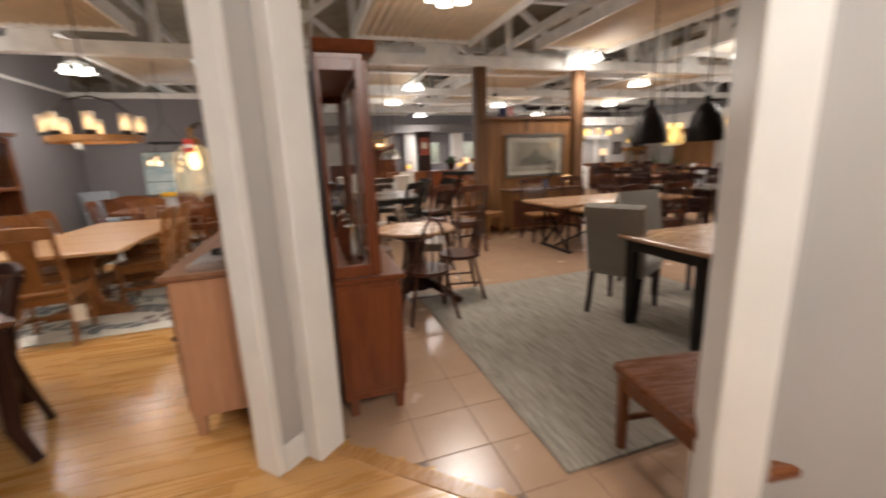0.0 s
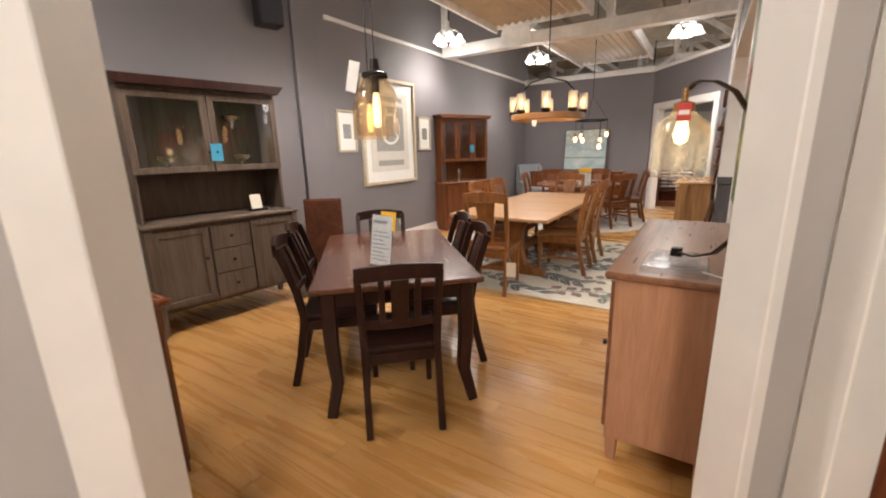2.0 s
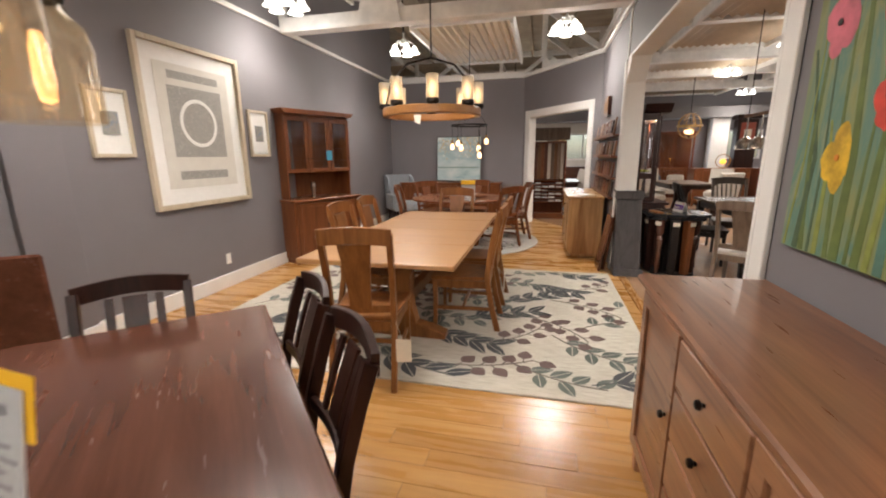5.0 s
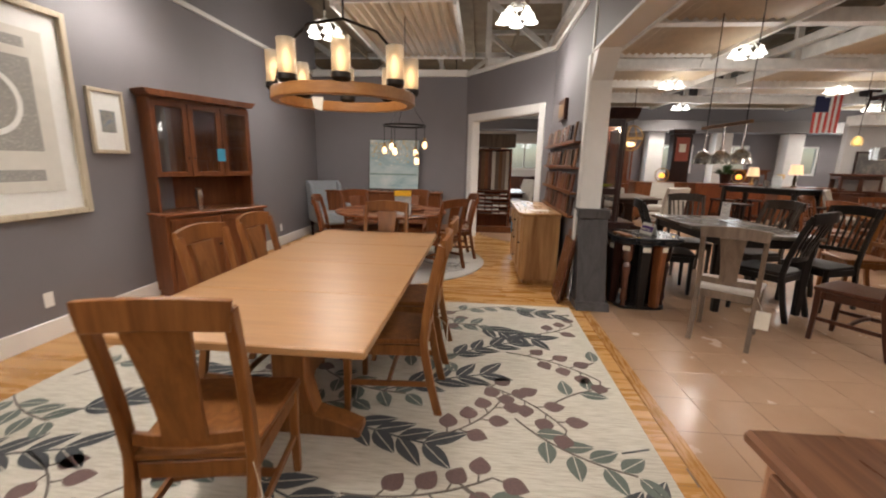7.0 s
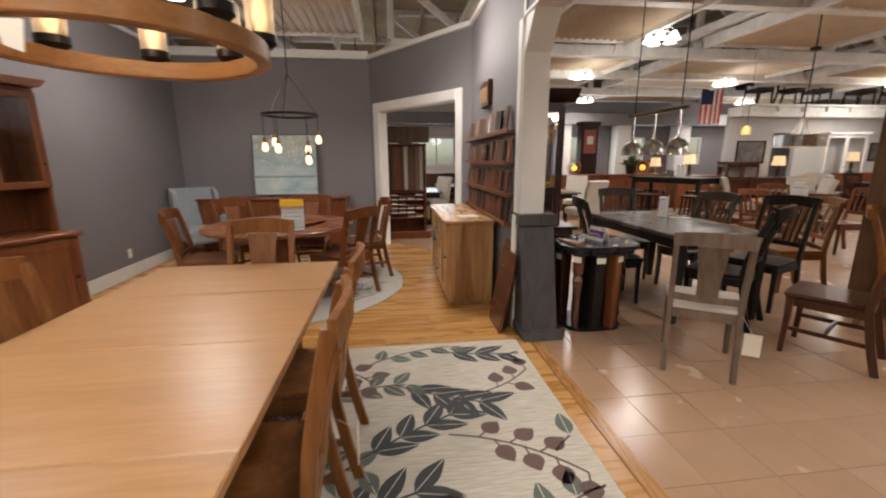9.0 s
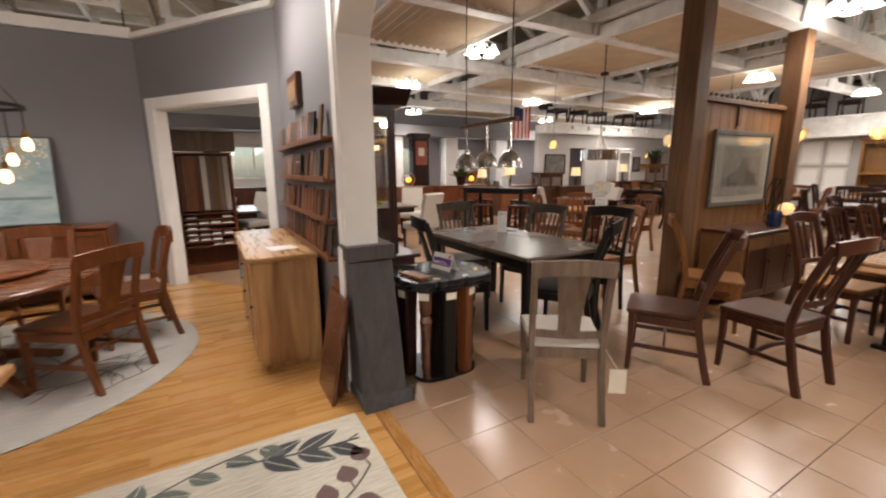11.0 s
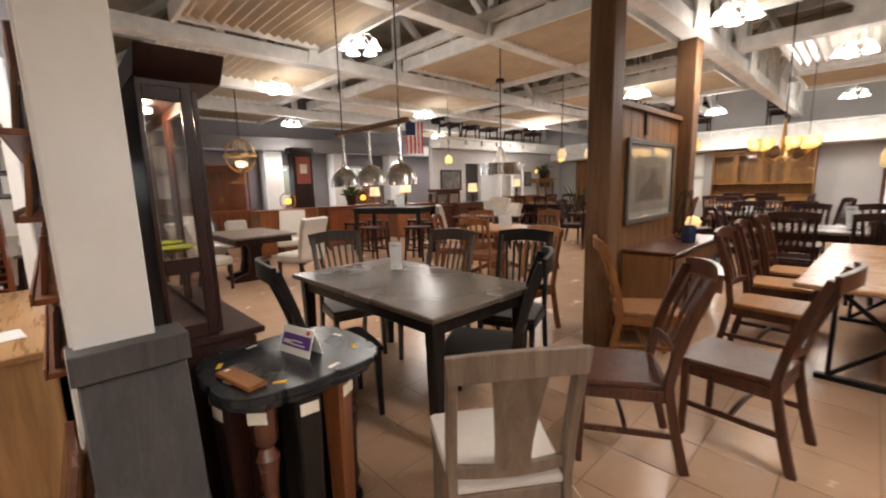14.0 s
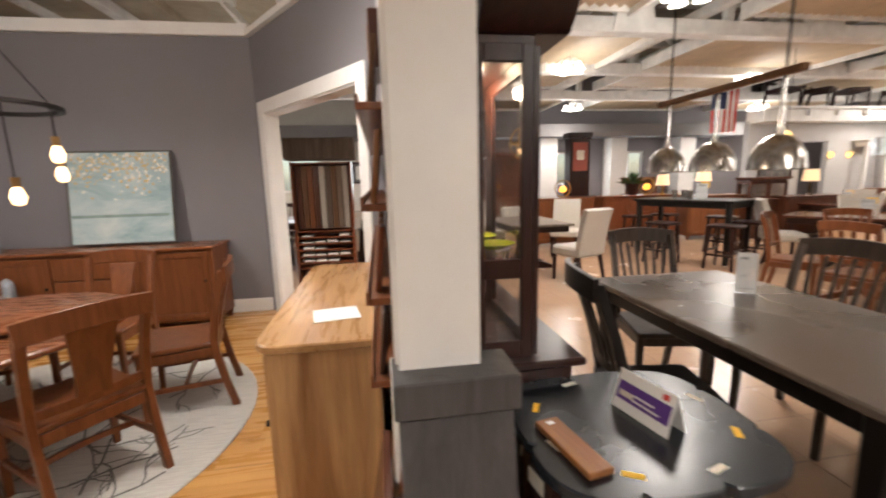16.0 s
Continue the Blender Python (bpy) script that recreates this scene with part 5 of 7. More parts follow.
for z in (1.62, 1.365, 1.11, 0.87):
    x = -0.88
    while x < 0.84:
        w_ = sr.uniform(0.07, 0.10)
        h_ = sr.uniform(0.17, 0.2)
        if sr.random() < 0.88:
            smp = thing("wood_sample", "small stained wood sample board", "wood sample", Matrix.Translation((-0.272, 8.15, 0)) @ Matrix.Rotation(radians(-90), 4, "Z") @ at(x + w_ / 2, -0.045, 0, z), "wood samples on the shelf")
            part("board", join(None, box(-w_ / 2 + 0.004, -0.008, 0, w_ / 2 - 0.004, 0.008, h_, 0.003), Matrix.Rotation(radians(-6), 4, "X")), sr.choice(SAMPLES), smp)
        x += w_ + sr.uniform(0.0, 0.03)
sg = thing("wall_plaque", "small wooden plaque with a pale panel on the grey wall", "plaque", Matrix.Translation((-0.272, 8.2, 2.03)) @ Matrix.Rotation(radians(-90), 4, "Z"))
part("board", box(-0.17, -0.045, -0.12, 0.17, 0, 0.12, 0.006), DARKBROWN, sg)
part("pale_panel", box(-0.15, -0.05, -0.08, 0.15, -0.046, 0.06, 0.002), print_material("plaque_face", [(0.30, 0.18, 0.09), (0.20, 0.11, 0.06)], 8), sg)
for k, (x, y) in enumerate(((-0.335, 7.24), (-0.40, 7.15))):
    bd = thing("leaning_board", "reddish-brown table leaf leaning against the divider", "board", Matrix.Translation((x - 0.03, y, 0.0)) @ Matrix.Rotation(radians(8 + 2 * k), 4, "Y"))
    part("board", box(-0.013, -0.17, 0, 0.013, 0.17, 0.72 - 0.05 * k, 0.005), MAHOGANY if k else CHERRY, bd)

# ---- hanging lamps of the bay ----
def cord(t, x, y, z0, z1, r=0.004, name="cord"):
    """A cord or rod; a long one runs up to the roof deck."""
    if z1 > 0.9:
        z1 = 4.285 - t.matrix_basis.translation.z
    part(name, sweep([(x, y, z0), (x, y, z1)], r, segs=6, up=(0, 1, 0)), IRON, t)


for x, y, z in ((-2.08, 2.41, 1.49), (-2.50, 2.82, 1.49)):
    j = thing("jar_pendant", "clear glass jar pendant with an amber filament bulb", "pendant lamp", Matrix.Translation((x, y, z)), "jar pendants")
    g = part("jar", lathe([(0.122, 0.0), (0.126, 0.006), (0.124, 0.06), (0.122, 0.2), (0.112, 0.255), (0.08, 0.29), (0.07, 0.315), (0.076, 0.335), (0.072, 0.335), (0.066, 0.315), (0.076, 0.286), (0.108, 0.25), (0.118, 0.2), (0.12, 0.06), (0.119, 0.004)], 32), JARGLASS, j, "clear glass jar")
    g.visible_shadow = False
    part("cap", lathe([(0.074, 0.325), (0.074, 0.345), (0.03, 0.36), (0.022, 0.42), (0.0, 0.42)], 24), IRON, j)
    part("socket", lathe([(0.022, 0.24), (0.022, 0.33)], 14), IRON, j)
    part("bulb", lathe([(0.0, 0.05), (0.019, 0.06), (0.024, 0.12), (0.021, 0.2), (0.013, 0.24)], 14), BULB, j, "glowing amber tube bulb")
    cord(j, 0, 0, 0.42, 1.78)
part("price_tag", join(None, box(-0.05, 0, -0.1, 0.05, 0.002, 0.1, 0), Matrix.Translation((-0.06, -0.09, 0.42)) @ Matrix.Rotation(radians(16), 4, "Y")), PAPER, j, "white hanging tag")

arcl = thing("arc_lamp", "arched bronze table lamp with a hanging glass bottle shade", "table lamp", Matrix.Translation((-0.5, 2.42, 0.9)))
part("base", box(-0.085, -0.115, 0.03, 0.085, 0.095, 0.052, 0.008), ACRYLIC, arcl, "clear acrylic base block")
part("base_edge", box(-0.12, -0.15, 0.0, 0.12, 0.13, 0.03, 0.008), ACRYLIC, arcl)
part("clamp", box(-0.022, -0.022, 0.05, 0.022, 0.022, 0.085, 0.005), IRON, arcl)
part("arch", sweep([(0.62 * x, -0.78 * x, z) for x, z in ((0, 0.07), (0.11, 0.075), (0.20, 0.11), (0.275, 0.18), (0.318, 0.28), (0.33, 0.38), (0.318, 0.49), (0.275, 0.59), (0.20, 0.67), (0.11, 0.715), (0.03, 0.73), (-0.01, 0.725), (-0.035, 0.71))], 0.022, 0.008, side=(0.78, 0.62, 0)), BRONZE, arcl, "bent dark bronze strip")
g = part("bottle_shade", lathe([(0.0, 0.335), (0.012, 0.345), (0.02, 0.372), (0.092, 0.376), (0.102, 0.392), (0.099, 0.55), (0.09, 0.585), (0.05, 0.615), (0.036, 0.63), (0.033, 0.63), (0.048, 0.61), (0.087, 0.58), (0.096, 0.55), (0.098, 0.4)], 32, Matrix.Translation((-0.03, -0.01, 0))), BOTTLE, arcl, "clear ribbed glass shade")
g.visible_shadow = False
part("shade_cap", lathe([(0.037, 0.625), (0.037, 0.655), (0.012, 0.665), (0.012, 0.71)], 18, Matrix.Translation((-0.03, -0.01, 0))), BRASS, arcl)
part("bulb", lathe([(0.0, 0.50), (0.02, 0.51), (0.028, 0.54), (0.02, 0.58), (0.012, 0.625)], 16, Matrix.Translation((-0.03, -0.01, 0))), ARCBULB, arcl, "glowing bulb")
part("red_tag", box(-0.045, -0.105, 0.585, 0.0, -0.103, 0.65, 0), RED, arcl, "red price tag")
part("tag_label", box(-0.04, -0.107, 0.608, -0.005, -0.1055, 0.624, 0), PAPER, arcl)
part("flex", sweep([(0.1, -0.05, 0.006), (0.18, -0.12, 0.006), (0.24, -0.16, 0.006)], 0.003, segs=6), PAPER, arcl, "white power cord")

chd = thing("ring_chandelier", "wooden ring chandelier with eight lit glass candle cups", "chandelier", Matrix.Translation((-2.1, 5.5, 1.72)))
R = 0.40
part("ring", lathe([(R - 0.02, 0), (R + 0.02, 0), (R + 0.024, 0.005), (R + 0.024, 0.06), (R + 0.02, 0.065), (R - 0.02, 0.065), (R - 0.024, 0.06), (R - 0.024, 0.005), (R - 0.02, 0)], 48), OAK, chd, "brown wooden ring")
for k in range(8):
    a = 2 * math.pi * (k + 0.35) / 8
    mm = Matrix.Translation((R * math.cos(a), R * math.sin(a), 0))
    part("cup_base", lathe([(0.0, 0.062), (0.035, 0.062), (0.052, 0.078), (0.052, 0.105), (0, 0.105)], 18, mm), IRON, chd)
    cup = part("glass_cup", lathe([(0.047, 0.105), (0.048, 0.28), (0.045, 0.28), (0.044, 0.105)], 20, mm), CUPGLASS, chd, "lit seeded glass cylinder")
    part("bulb", lathe([(0, 0.11), (0.014, 0.12), (0.026, 0.17), (0.018, 0.21), (0, 0.245)], 12, mm), BULB, cup, "glowing bulb")
for a in (0.4, 0.4 + math.pi):
    part("arch_bar", sweep([(R * math.cos(a), R * math.sin(a), 0.06), (R * 0.86 * math.cos(a), R * 0.86 * math.sin(a), 0.28), (R * 0.5 * math.cos(a), R * 0.5 * math.sin(a), 0.43), (0, 0, 0.48)], 0.009, segs=8), IRON, chd)
cord(chd, 0, 0, 0.48, 1.5, 0.007, "chain")
part("hanging_tag", prism([(-0.03, -0.02), (0.03, -0.02), (0.02, -0.09), (-0.02, -0.075)], -0.44, -0.438, "y"), TAG, chd)

pr = thing("ring_pendant", "black iron ring pendant with bare amber bulbs", "pendant lamp", Matrix.Translation((-2.33, 8.75, 1.87)))
part("ring", lathe([(0.27, -0.012), (0.30, -0.012), (0.30, 0.012), (0.27, 0.012), (0.27, -0.012)], 40), IRON, pr)
for k, (a, dz) in enumerate(((0.0, -0.26), (1.15, -0.36), (2.5, -0.28), (3.4, -0.34), (4.4, -0.36), (5.5, -0.48))):
    x, y = 0.28 * math.cos(a), 0.28 * math.sin(a)
    cord(pr, x, y, dz + 0.07, 0.0, 0.004)
    part("bulb", lathe([(0, dz - 0.045), (0.025, dz - 0.035), (0.034, dz), (0.024, dz + 0.035), (0.014, dz + 0.055)], 14, Matrix.Translation((x, y, 0))), BULB, pr, "glowing amber bulb")
    part("socket", lathe([(0.017, dz + 0.05), (0.02, dz + 0.1), (0, dz + 0.1)], 12, Matrix.Translation((x, y, 0))), BRASS, pr)
for k in range(3):
    a = 2 * math.pi * k / 3
    part("stay", sweep([(0.28 * math.cos(a), 0.28 * math.sin(a), 0.01), (0, 0, 0.42)], 0.004, segs=6), IRON, pr)
cord(pr, 0, 0, 0.42, 1.36, 0.006)

# ---- ceiling clusters: shades round a hub on a rod ----
# The two entry clusters are added; no fitting is known there.
for cx, cy in CLUSTERS:
    c = thing("ceiling_cluster", "white flower-shaped cluster light with glowing shades", "ceiling light", Matrix.Translation((cx, cy, 3.02)), "ceiling cluster lights")
    part("hub", lathe([(0, 0.12), (0.06, 0.12), (0.05, 0.18), (0.012, 0.22), (0.012, 0.3), (0, 0.3)], 14), TRUSS_WHITE, c)
    cord(c, 0, 0, 0.3, 1.24, 0.012, "rod")
    for k in range(5):
        a = 2 * math.pi * k / 5 + 0.3
        x, y = 0.17 * math.cos(a), 0.17 * math.sin(a)
        part("arm", sweep([(0, 0, 0.16), (x * 0.6, y * 0.6, 0.17), (x, y, 0.11)], 0.009, segs=6), TRUSS_WHITE, c)
        part("shade", lathe([(0.0, 0.10), (0.025, 0.10), (0.035, 0.075), (0.06, 0.02), (0.085, -0.01), (0.0, -0.004)], 14, Matrix.Translation((x, y, 0))), TUBE, c, "glowing white glass shade")

# ---- hall beside the divider ----
table("dining_table", "dark grey-topped dining table with black legs", at(1.47, 7.72, 0), 0.92, 1.62, 0.775, GREY_SHEEN_TOP, BLACKWOOD, "taper")
card_stand("table_card", "clear card holder standing on the dark table", at(1.62, 8.0, -40, 0.775), 0.09, 0.22, None, 2, 0.06)
chair("dining_chair", "greige wooden chair with a broad splat and pale seat", at(0.835, 6.39, -36), DRIFT, paint("pale_wood_seat", (0.55, 0.50, 0.45), 0.35, 5), back="splat", h=0.94, w=0.46, splat_w=0.17, tag=True, stretch=False, inset=0.035, reach=0.02)
cv = wood("grey_brown_chair", (0.045, 0.032, 0.025), (0.10, 0.075, 0.06), "z", 0.35)
lab = "black wooden dining chair with a curved slatted back"
for x, y, deg, mt, lb in ((0.93, 7.74, -103, BLACKWOOD, lab), (1.58, 7.08, 33, BLACKWOOD, lab), (1.5, 8.50, 168, cv, "grey-brown wooden chair with a curved slatted back"), (1.92, 7.92, 105, cv, "grey-brown wooden chair with a curved slatted back"), (2.25, 7.35, 110, BLACKWOOD, lab)):
    chair("dining_chair", lb, at(x, y, deg), mt, back="slats", n=6, h=1.02, group="chairs round the black table", bow=0.05, lean=0.16, crest_h=0.1, stretch=False)
lab = "dark walnut side chair with a solid curved back"
chair("side_chair", lab, at(1.81, 6.34, 31), DARKBROWN, back="slats", n=4, h=1.0, bow=0.045, lean=0.17)
chair("side_chair", lab, at(2.33, 5.89, -6), DARKBROWN, back="slats", n=4, h=1.0, bow=0.045, lean=0.17)
chair("side_chair", "honey oak side chair beside the timber post", at(2.96, 6.62, -150), OAK_Z, back="slats", n=3, h=0.98, bow=0.04, lean=0.14)

# sample pedestal: black lobed top over upright leg samples
ped = thing("leg_sample_stand", "black lobed stand holding upright table leg samples", "display stand", at(0.385, 7.13))
outline = []
NOTCHES = (-117, -77, -17, 20, 63, 103, 160, 190)
for k in range(144):
    d_ = -180 + 2.5 * k
    c_, s_ = math.cos(radians(d_)), math.sin(radians(d_))
    r_ = (abs(c_ / 0.335) ** 3.6 + abs(s_ / 0.29) ** 3.6) ** (-1 / 3.6)
    gap_ = min(abs((d_ - q + 180) % 360 - 180) for q in NOTCHES)
    r_ *= 0.93 if gap_ < 1.6 else 1 - 0.02 * max(0, 1 - gap_ / 12)
    outline.append((r_ * c_, r_ * s_))
BLACKTOP = paint("black_lacquer", (0.012, 0.014, 0.018), 0.26, 3, 0.08)
part("top", prism(outline, 0.69, 0.725, "z", 0.005), BLACKTOP, ped)
part("under_top", prism([(x * 0.9, y * 0.9) for x, y in outline], 0.655, 0.69, "z"), BLACKTOP, ped)
part("core", box(-0.10, -0.10, 0.0, 0.10, 0.10, 0.655, 0.004), BLACKWOOD, ped)
part("base", prism([(x * 0.72, y * 0.72) for x, y in outline[::2]], 0.0, 0.03, "z"), BLACKWOOD, ped)
legmats = [ESPRESSO, CHERRY, BLACKWOOD, DARKBROWN, POST, ESPRESSO, MAHOGANY, BLACKWOOD, CHERRY, ESPRESSO]
for k in range(10):
    a = 2 * math.pi * k / 10 + 0.2
    x, y = 0.245 * math.cos(a), 0.215 * math.sin(a)
    lg = thing("leg_sample", "stained wooden table leg sample standing upright", "table leg", at(0.37 + x, 7.13 + y, math.degrees(a), 0.03), "table leg samples")
    if k % 3 == 0:
        part("turned_leg", lathe([(0.03, 0), (0.022, 0.03), (0.035, 0.08), (0.025, 0.14), (0.03, 0.3), (0.045, 0.4), (0.025, 0.44), (0.045, 0.47), (0.045, 0.62)], 16), legmats[k], lg)
    else:
        part("square_leg", sweep([(0, 0, 0.62), (0, 0, 0.4), (0, 0, 0.0)], 0.10, 0.10, taper=0.75, side=(1, 0, 0)), legmats[k], lg)
    part("label_strip", box(0.052, -0.035, 0.56, 0.055, 0.035, 0.605, 0), TAG, lg, "cream paper label")
for k in range(8):
    a = 2 * math.pi * k / 8
    st = thing("sticky_label", "small yellow label on the stand top", "label", at(0.385 + 0.275 * math.cos(a + 0.3), 7.13 + 0.235 * math.sin(a + 0.3), math.degrees(a + 0.3) + 90, 0.7255), "labels on the stand")
    part("strip", box(-0.025, -0.009, 0, 0.025, 0.009, 0.001, 0), YELLOW if k % 2 else TAG, st)
tent = thing("tent_card", "white tent card with a purple panel on the black stand", "card", at(0.434, 7.13, -77, 0.726))
part("front", join(None, box(-0.098, -0.001, 0, 0.098, 0.001, 0.118, 0), Matrix.Translation((0, -0.035, 0)) @ Matrix.Rotation(radians(-18), 4, "X")), PAPER, tent)
part("back", join(None, box(-0.098, -0.001, 0, 0.098, 0.001, 0.118, 0), Matrix.Translation((0, 0.035, 0)) @ Matrix.Rotation(radians(18), 4, "X")), PAPER, tent)
part("purple_panel", join(None, box(-0.09, -0.002, 0.03, 0.09, -0.0012, 0.085, 0), Matrix.Translation((0, -0.035, 0)) @ Matrix.Rotation(radians(-18), 4, "X")), PURPLE, tent)
for k in range(2):
    part("print_line", join(None, box(-0.03, -0.003, 0.04 + 0.015 * k, 0.06 - 0.02 * k, -0.0022, 0.045 + 0.015 * k, 0), Matrix.Translation((0, -0.035, 0)) @ Matrix.Rotation(radians(-18), 4, "X")), PAPER, tent)
part("yellow_panel", join(None, box(-0.08, -0.0028, 0.042, -0.03, -0.0021, 0.058, 0), Matrix.Translation((0, -0.035, 0)) @ Matrix.Rotation(radians(-18), 4, "X")), TAG, tent)
part("red_mark", join(None, box(0.055, -0.002, 0.092, 0.075, -0.0012, 0.108, 0), Matrix.Translation((0, -0.035, 0)) @ Matrix.Rotation(radians(-18), 4, "X")), RED, tent)
blk = thing("wood_block", "orange-brown stained wood block on the black stand", "wood sample", at(0.158, 7.04, 11, 0.726))
part("block", box(-0.036, -0.115, 0, 0.036, 0.115, 0.018, 0.003), wood("orange_sample", (0.25, 0.09, 0.025), (0.36, 0.15, 0.045), "y", 0.35), blk)
part("white_label", box(-0.010, 0.085, 0.018, 0.010, 0.10, 0.0186, 0), PAPER, blk)

# dark hutch behind the post, its end towards the walk
cu = cabinet("dark_hutch", "dark wooden hutch with glazed ends and lit shelves", at(0.36, 8.02, 90), 1.22, 0.35, 0.80, HUTCHWOOD, HUTCHWOOD, HUTCHWOOD, [(1, "door"), (1, "door")], 0.06, 0.025, category="hutch", toe=True)
upper_case(cu, 1.16, 0.21, 0.345, 0.80, 1.86, HUTCHWOOD, 2, 2, 0.10)
MIRROR = metal("mirror_glass", (0.80, 0.79, 0.77), 0.06)
part("mirror_back", box(-0.54, 0.318, 0.84, 0.54, 0.328, 1.82, 0), MIRROR, cu, "mirrored back of the hutch")
for sx in (-1, 1):
    part("side_rail", box(sx * 0.568 - 0.011, 0.197, 1.085, sx * 0.568 + 0.011, 0.325, 1.15, 0.003), HUTCHWOOD, cu)
    part("side_pane", box(sx * 0.568 - 0.002, 0.197, 0.86, sx * 0.568 + 0.002, 0.325, 1.78, 0), GLASS, cu, "clear glass pane").visible_shadow = False
for y, z in ((7.62, 1.153), (7.86, 1.153)):
    pl = thing("green_plate", "yellow-green glass plate on the hutch shelf", "plate", at(0.11, y, 0, z + 0.012))
    part("dish", lathe([(0, 0.004), (0.05, 0.004), (0.085, 0.016), (0.088, 0.018), (0.05, 0.0), (0, 0.0)], 24), paint("green_glaze", (0.32, 0.36, 0.03), 0.2, 8), pl)
lamp((0.11, 7.9, 1.78), 12.0, WARM, 0.03)
pk = thing("puck_light", "small lit puck lamp under the hutch top", "lamp", at(0.11, 7.9, 0, 1.80))
part("lens", lathe([(0, 0), (0.03, 0), (0.032, 0.02), (0, 0.028)], 16), TUBE, pk)

# red hutch on the hall side of the entry column
rh = cabinet("red_hutch", "red-brown wooden hutch with glass ends beside the column", at(0.44, 2.72, 90), 1.22, 0.36, 0.81, REDWOOD, REDWOOD, REDWOOD, [(1, "door"), (1, "door")], 0.1, 0.02, category="hutch")
upper_case(rh, 1.18, 0.25, 0.355, 0.81, 1.92, REDWOOD, 2, 2, 0.05)
part("end_panel", box(-0.615, 0.05, 0.14, -0.61, 0.33, 0.74, 0.002), REDWOOD, rh)
for k in range(3):
    gv = thing("glass_vase", "clear glass vase standing in the red hutch", "vase", at(0.22, 2.35 + 0.28 * k, 0, 0.836))
    part("vase_body", lathe([(0, 0), (0.05, 0), (0.06, 0.1), (0.035, 0.19), (0.045, 0.22), (0.042, 0.22), (0.03, 0.19), (0.055, 0.1)], 18), STEEL, gv)

# tiled side of the entry: rug set, bench, round table
table("dining_table", "dark dining table with a pale top on the streaked rug", at(2.95, 2.25, 0), 1.2, 0.8, 0.76, PINE_TOP, BLACKWOOD, "taper")
for x, y, deg in ((2.64, 2.86, -62), (3.35, 3.2, 176), (3.9, 2.3, 90)):
    padded_chair("upholstered_chair", "grey upholstered dining chair with dark legs", at(x, y, deg), GREYCLOTH, ESPRESSO, 0.98, 0.48, 0.5, "chairs round the rug table")
bench = thing("bench", "reddish-brown wooden bench with square legs", "bench", at(1.46, 1.22, -8))
part("seat", box(-0.21, -0.55, 0.40, 0.25, 0.18, 0.45, 0.012), CHERRY_X, bench)
for sx in (-0.17, 0.2):
    for sy in (-0.5, 0.14):
        part("leg", sweep([(sx, sy, 0.4), (sx, sy, 0)], 0.05, 0.05, taper=0.75, side=(1, 0, 0)), CHERRY, bench)
    part("rail", box(sx - 0.012, -0.48, 0.32, sx + 0.012, 0.12, 0.39), CHERRY, bench)
part("stretcher", box(-0.16, 0.13, 0.15, 0.19, 0.15, 0.18), CHERRY, bench)
table("round_table", "small round table with a pale top and dark pedestal", at(0.98, 3.95), 0.8, 0.8, 0.74, PINE_TOP, ESPRESSO, "round")
def windsor(m, group=""):
    t = thing("windsor_chair", "dark brown bow-back windsor chair with a pale seat", "chair", m, group)
    part("seat", lathe([(0, 0.42), (0.2, 0.42), (0.215, 0.435), (0.21, 0.455), (0, 0.448)], 24), DARKBROWN, t)
    for sx in (-1, 1):
        for sy in (-1, 1):
            part("leg", sweep([(sx * 0.13, sy * 0.12, 0.43), (sx * 0.22, sy * 0.21, 0)], 0.016, segs=8), DARKBROWN, t)
        part("stretcher", sweep([(sx * 0.18, -0.17, 0.18), (sx * 0.18, 0.17, 0.18)], 0.011, segs=6), DARKBROWN, t)
    part("cross_stretcher", sweep([(-0.18, 0, 0.18), (0.18, 0, 0.18)], 0.011, segs=6), DARKBROWN, t)
    part("bow", sweep(arc((-0.2, -0.15, 0.45), (0.2, -0.15, 0.45), (0, -0.10, 0.48), 14), 0.012, segs=8), DARKBROWN, t)
    for k in range(5):
        x = -0.12 + 0.06 * k
        part("spindle", sweep([(x, -0.16, 0.45), (x * 1.2, -0.235, 0.45 + 0.46 * math.sqrt(1 - (x / 0.2) ** 2))], 0.006, segs=6), DARKBROWN, t)
    return t
for x, y, deg in ((1.42, 3.85, 80), (0.95, 3.42, 0), (0.62, 4.45, -150)):
    windsor(at(x, y, deg), "windsor chairs round the small table")

# timber partition with its posts, picture and credenza
for x in (3.06, 5.1):
    tp = thing("timber_post", "rough brown timber post up to the truss", "post", at(x, 7.03), kind="structure")
    part("shaft", box(-0.1, -0.1, 0, 0.1, 0.1, 2.93, 0.008), POST, tp)
pt = thing("board_partition", "brown vertical board partition between timber posts", "partition", kind="structure")
pr_ = random.Random(2)
x = 3.16
while x < 4.98:
    w_ = min(pr_.uniform(0.13, 0.2), 5.0 - x)
    part("board", box(x + 0.002, 7.07, 0, x + w_ - 0.002, 7.095 + pr_.uniform(0, 0.004), 2.06, 0.003), BARN, pt)
    x += w_
part("top_rail", box(3.16, 7.03, 2.06, 5.0, 7.13, 2.11), POST, pt)
part("middle_post", box(4.0, 7.05, 1.85, 4.06, 7.07, 2.06), POST, pt)
k = 0
while k < 18:
    part("peg", lathe([(0.012, 0), (0.016, 0.03), (0, 0.03)], 8, Matrix.Translation((3.22 + 0.1 * k, 7.05, 2.11))), POST, pt)
    k += 1
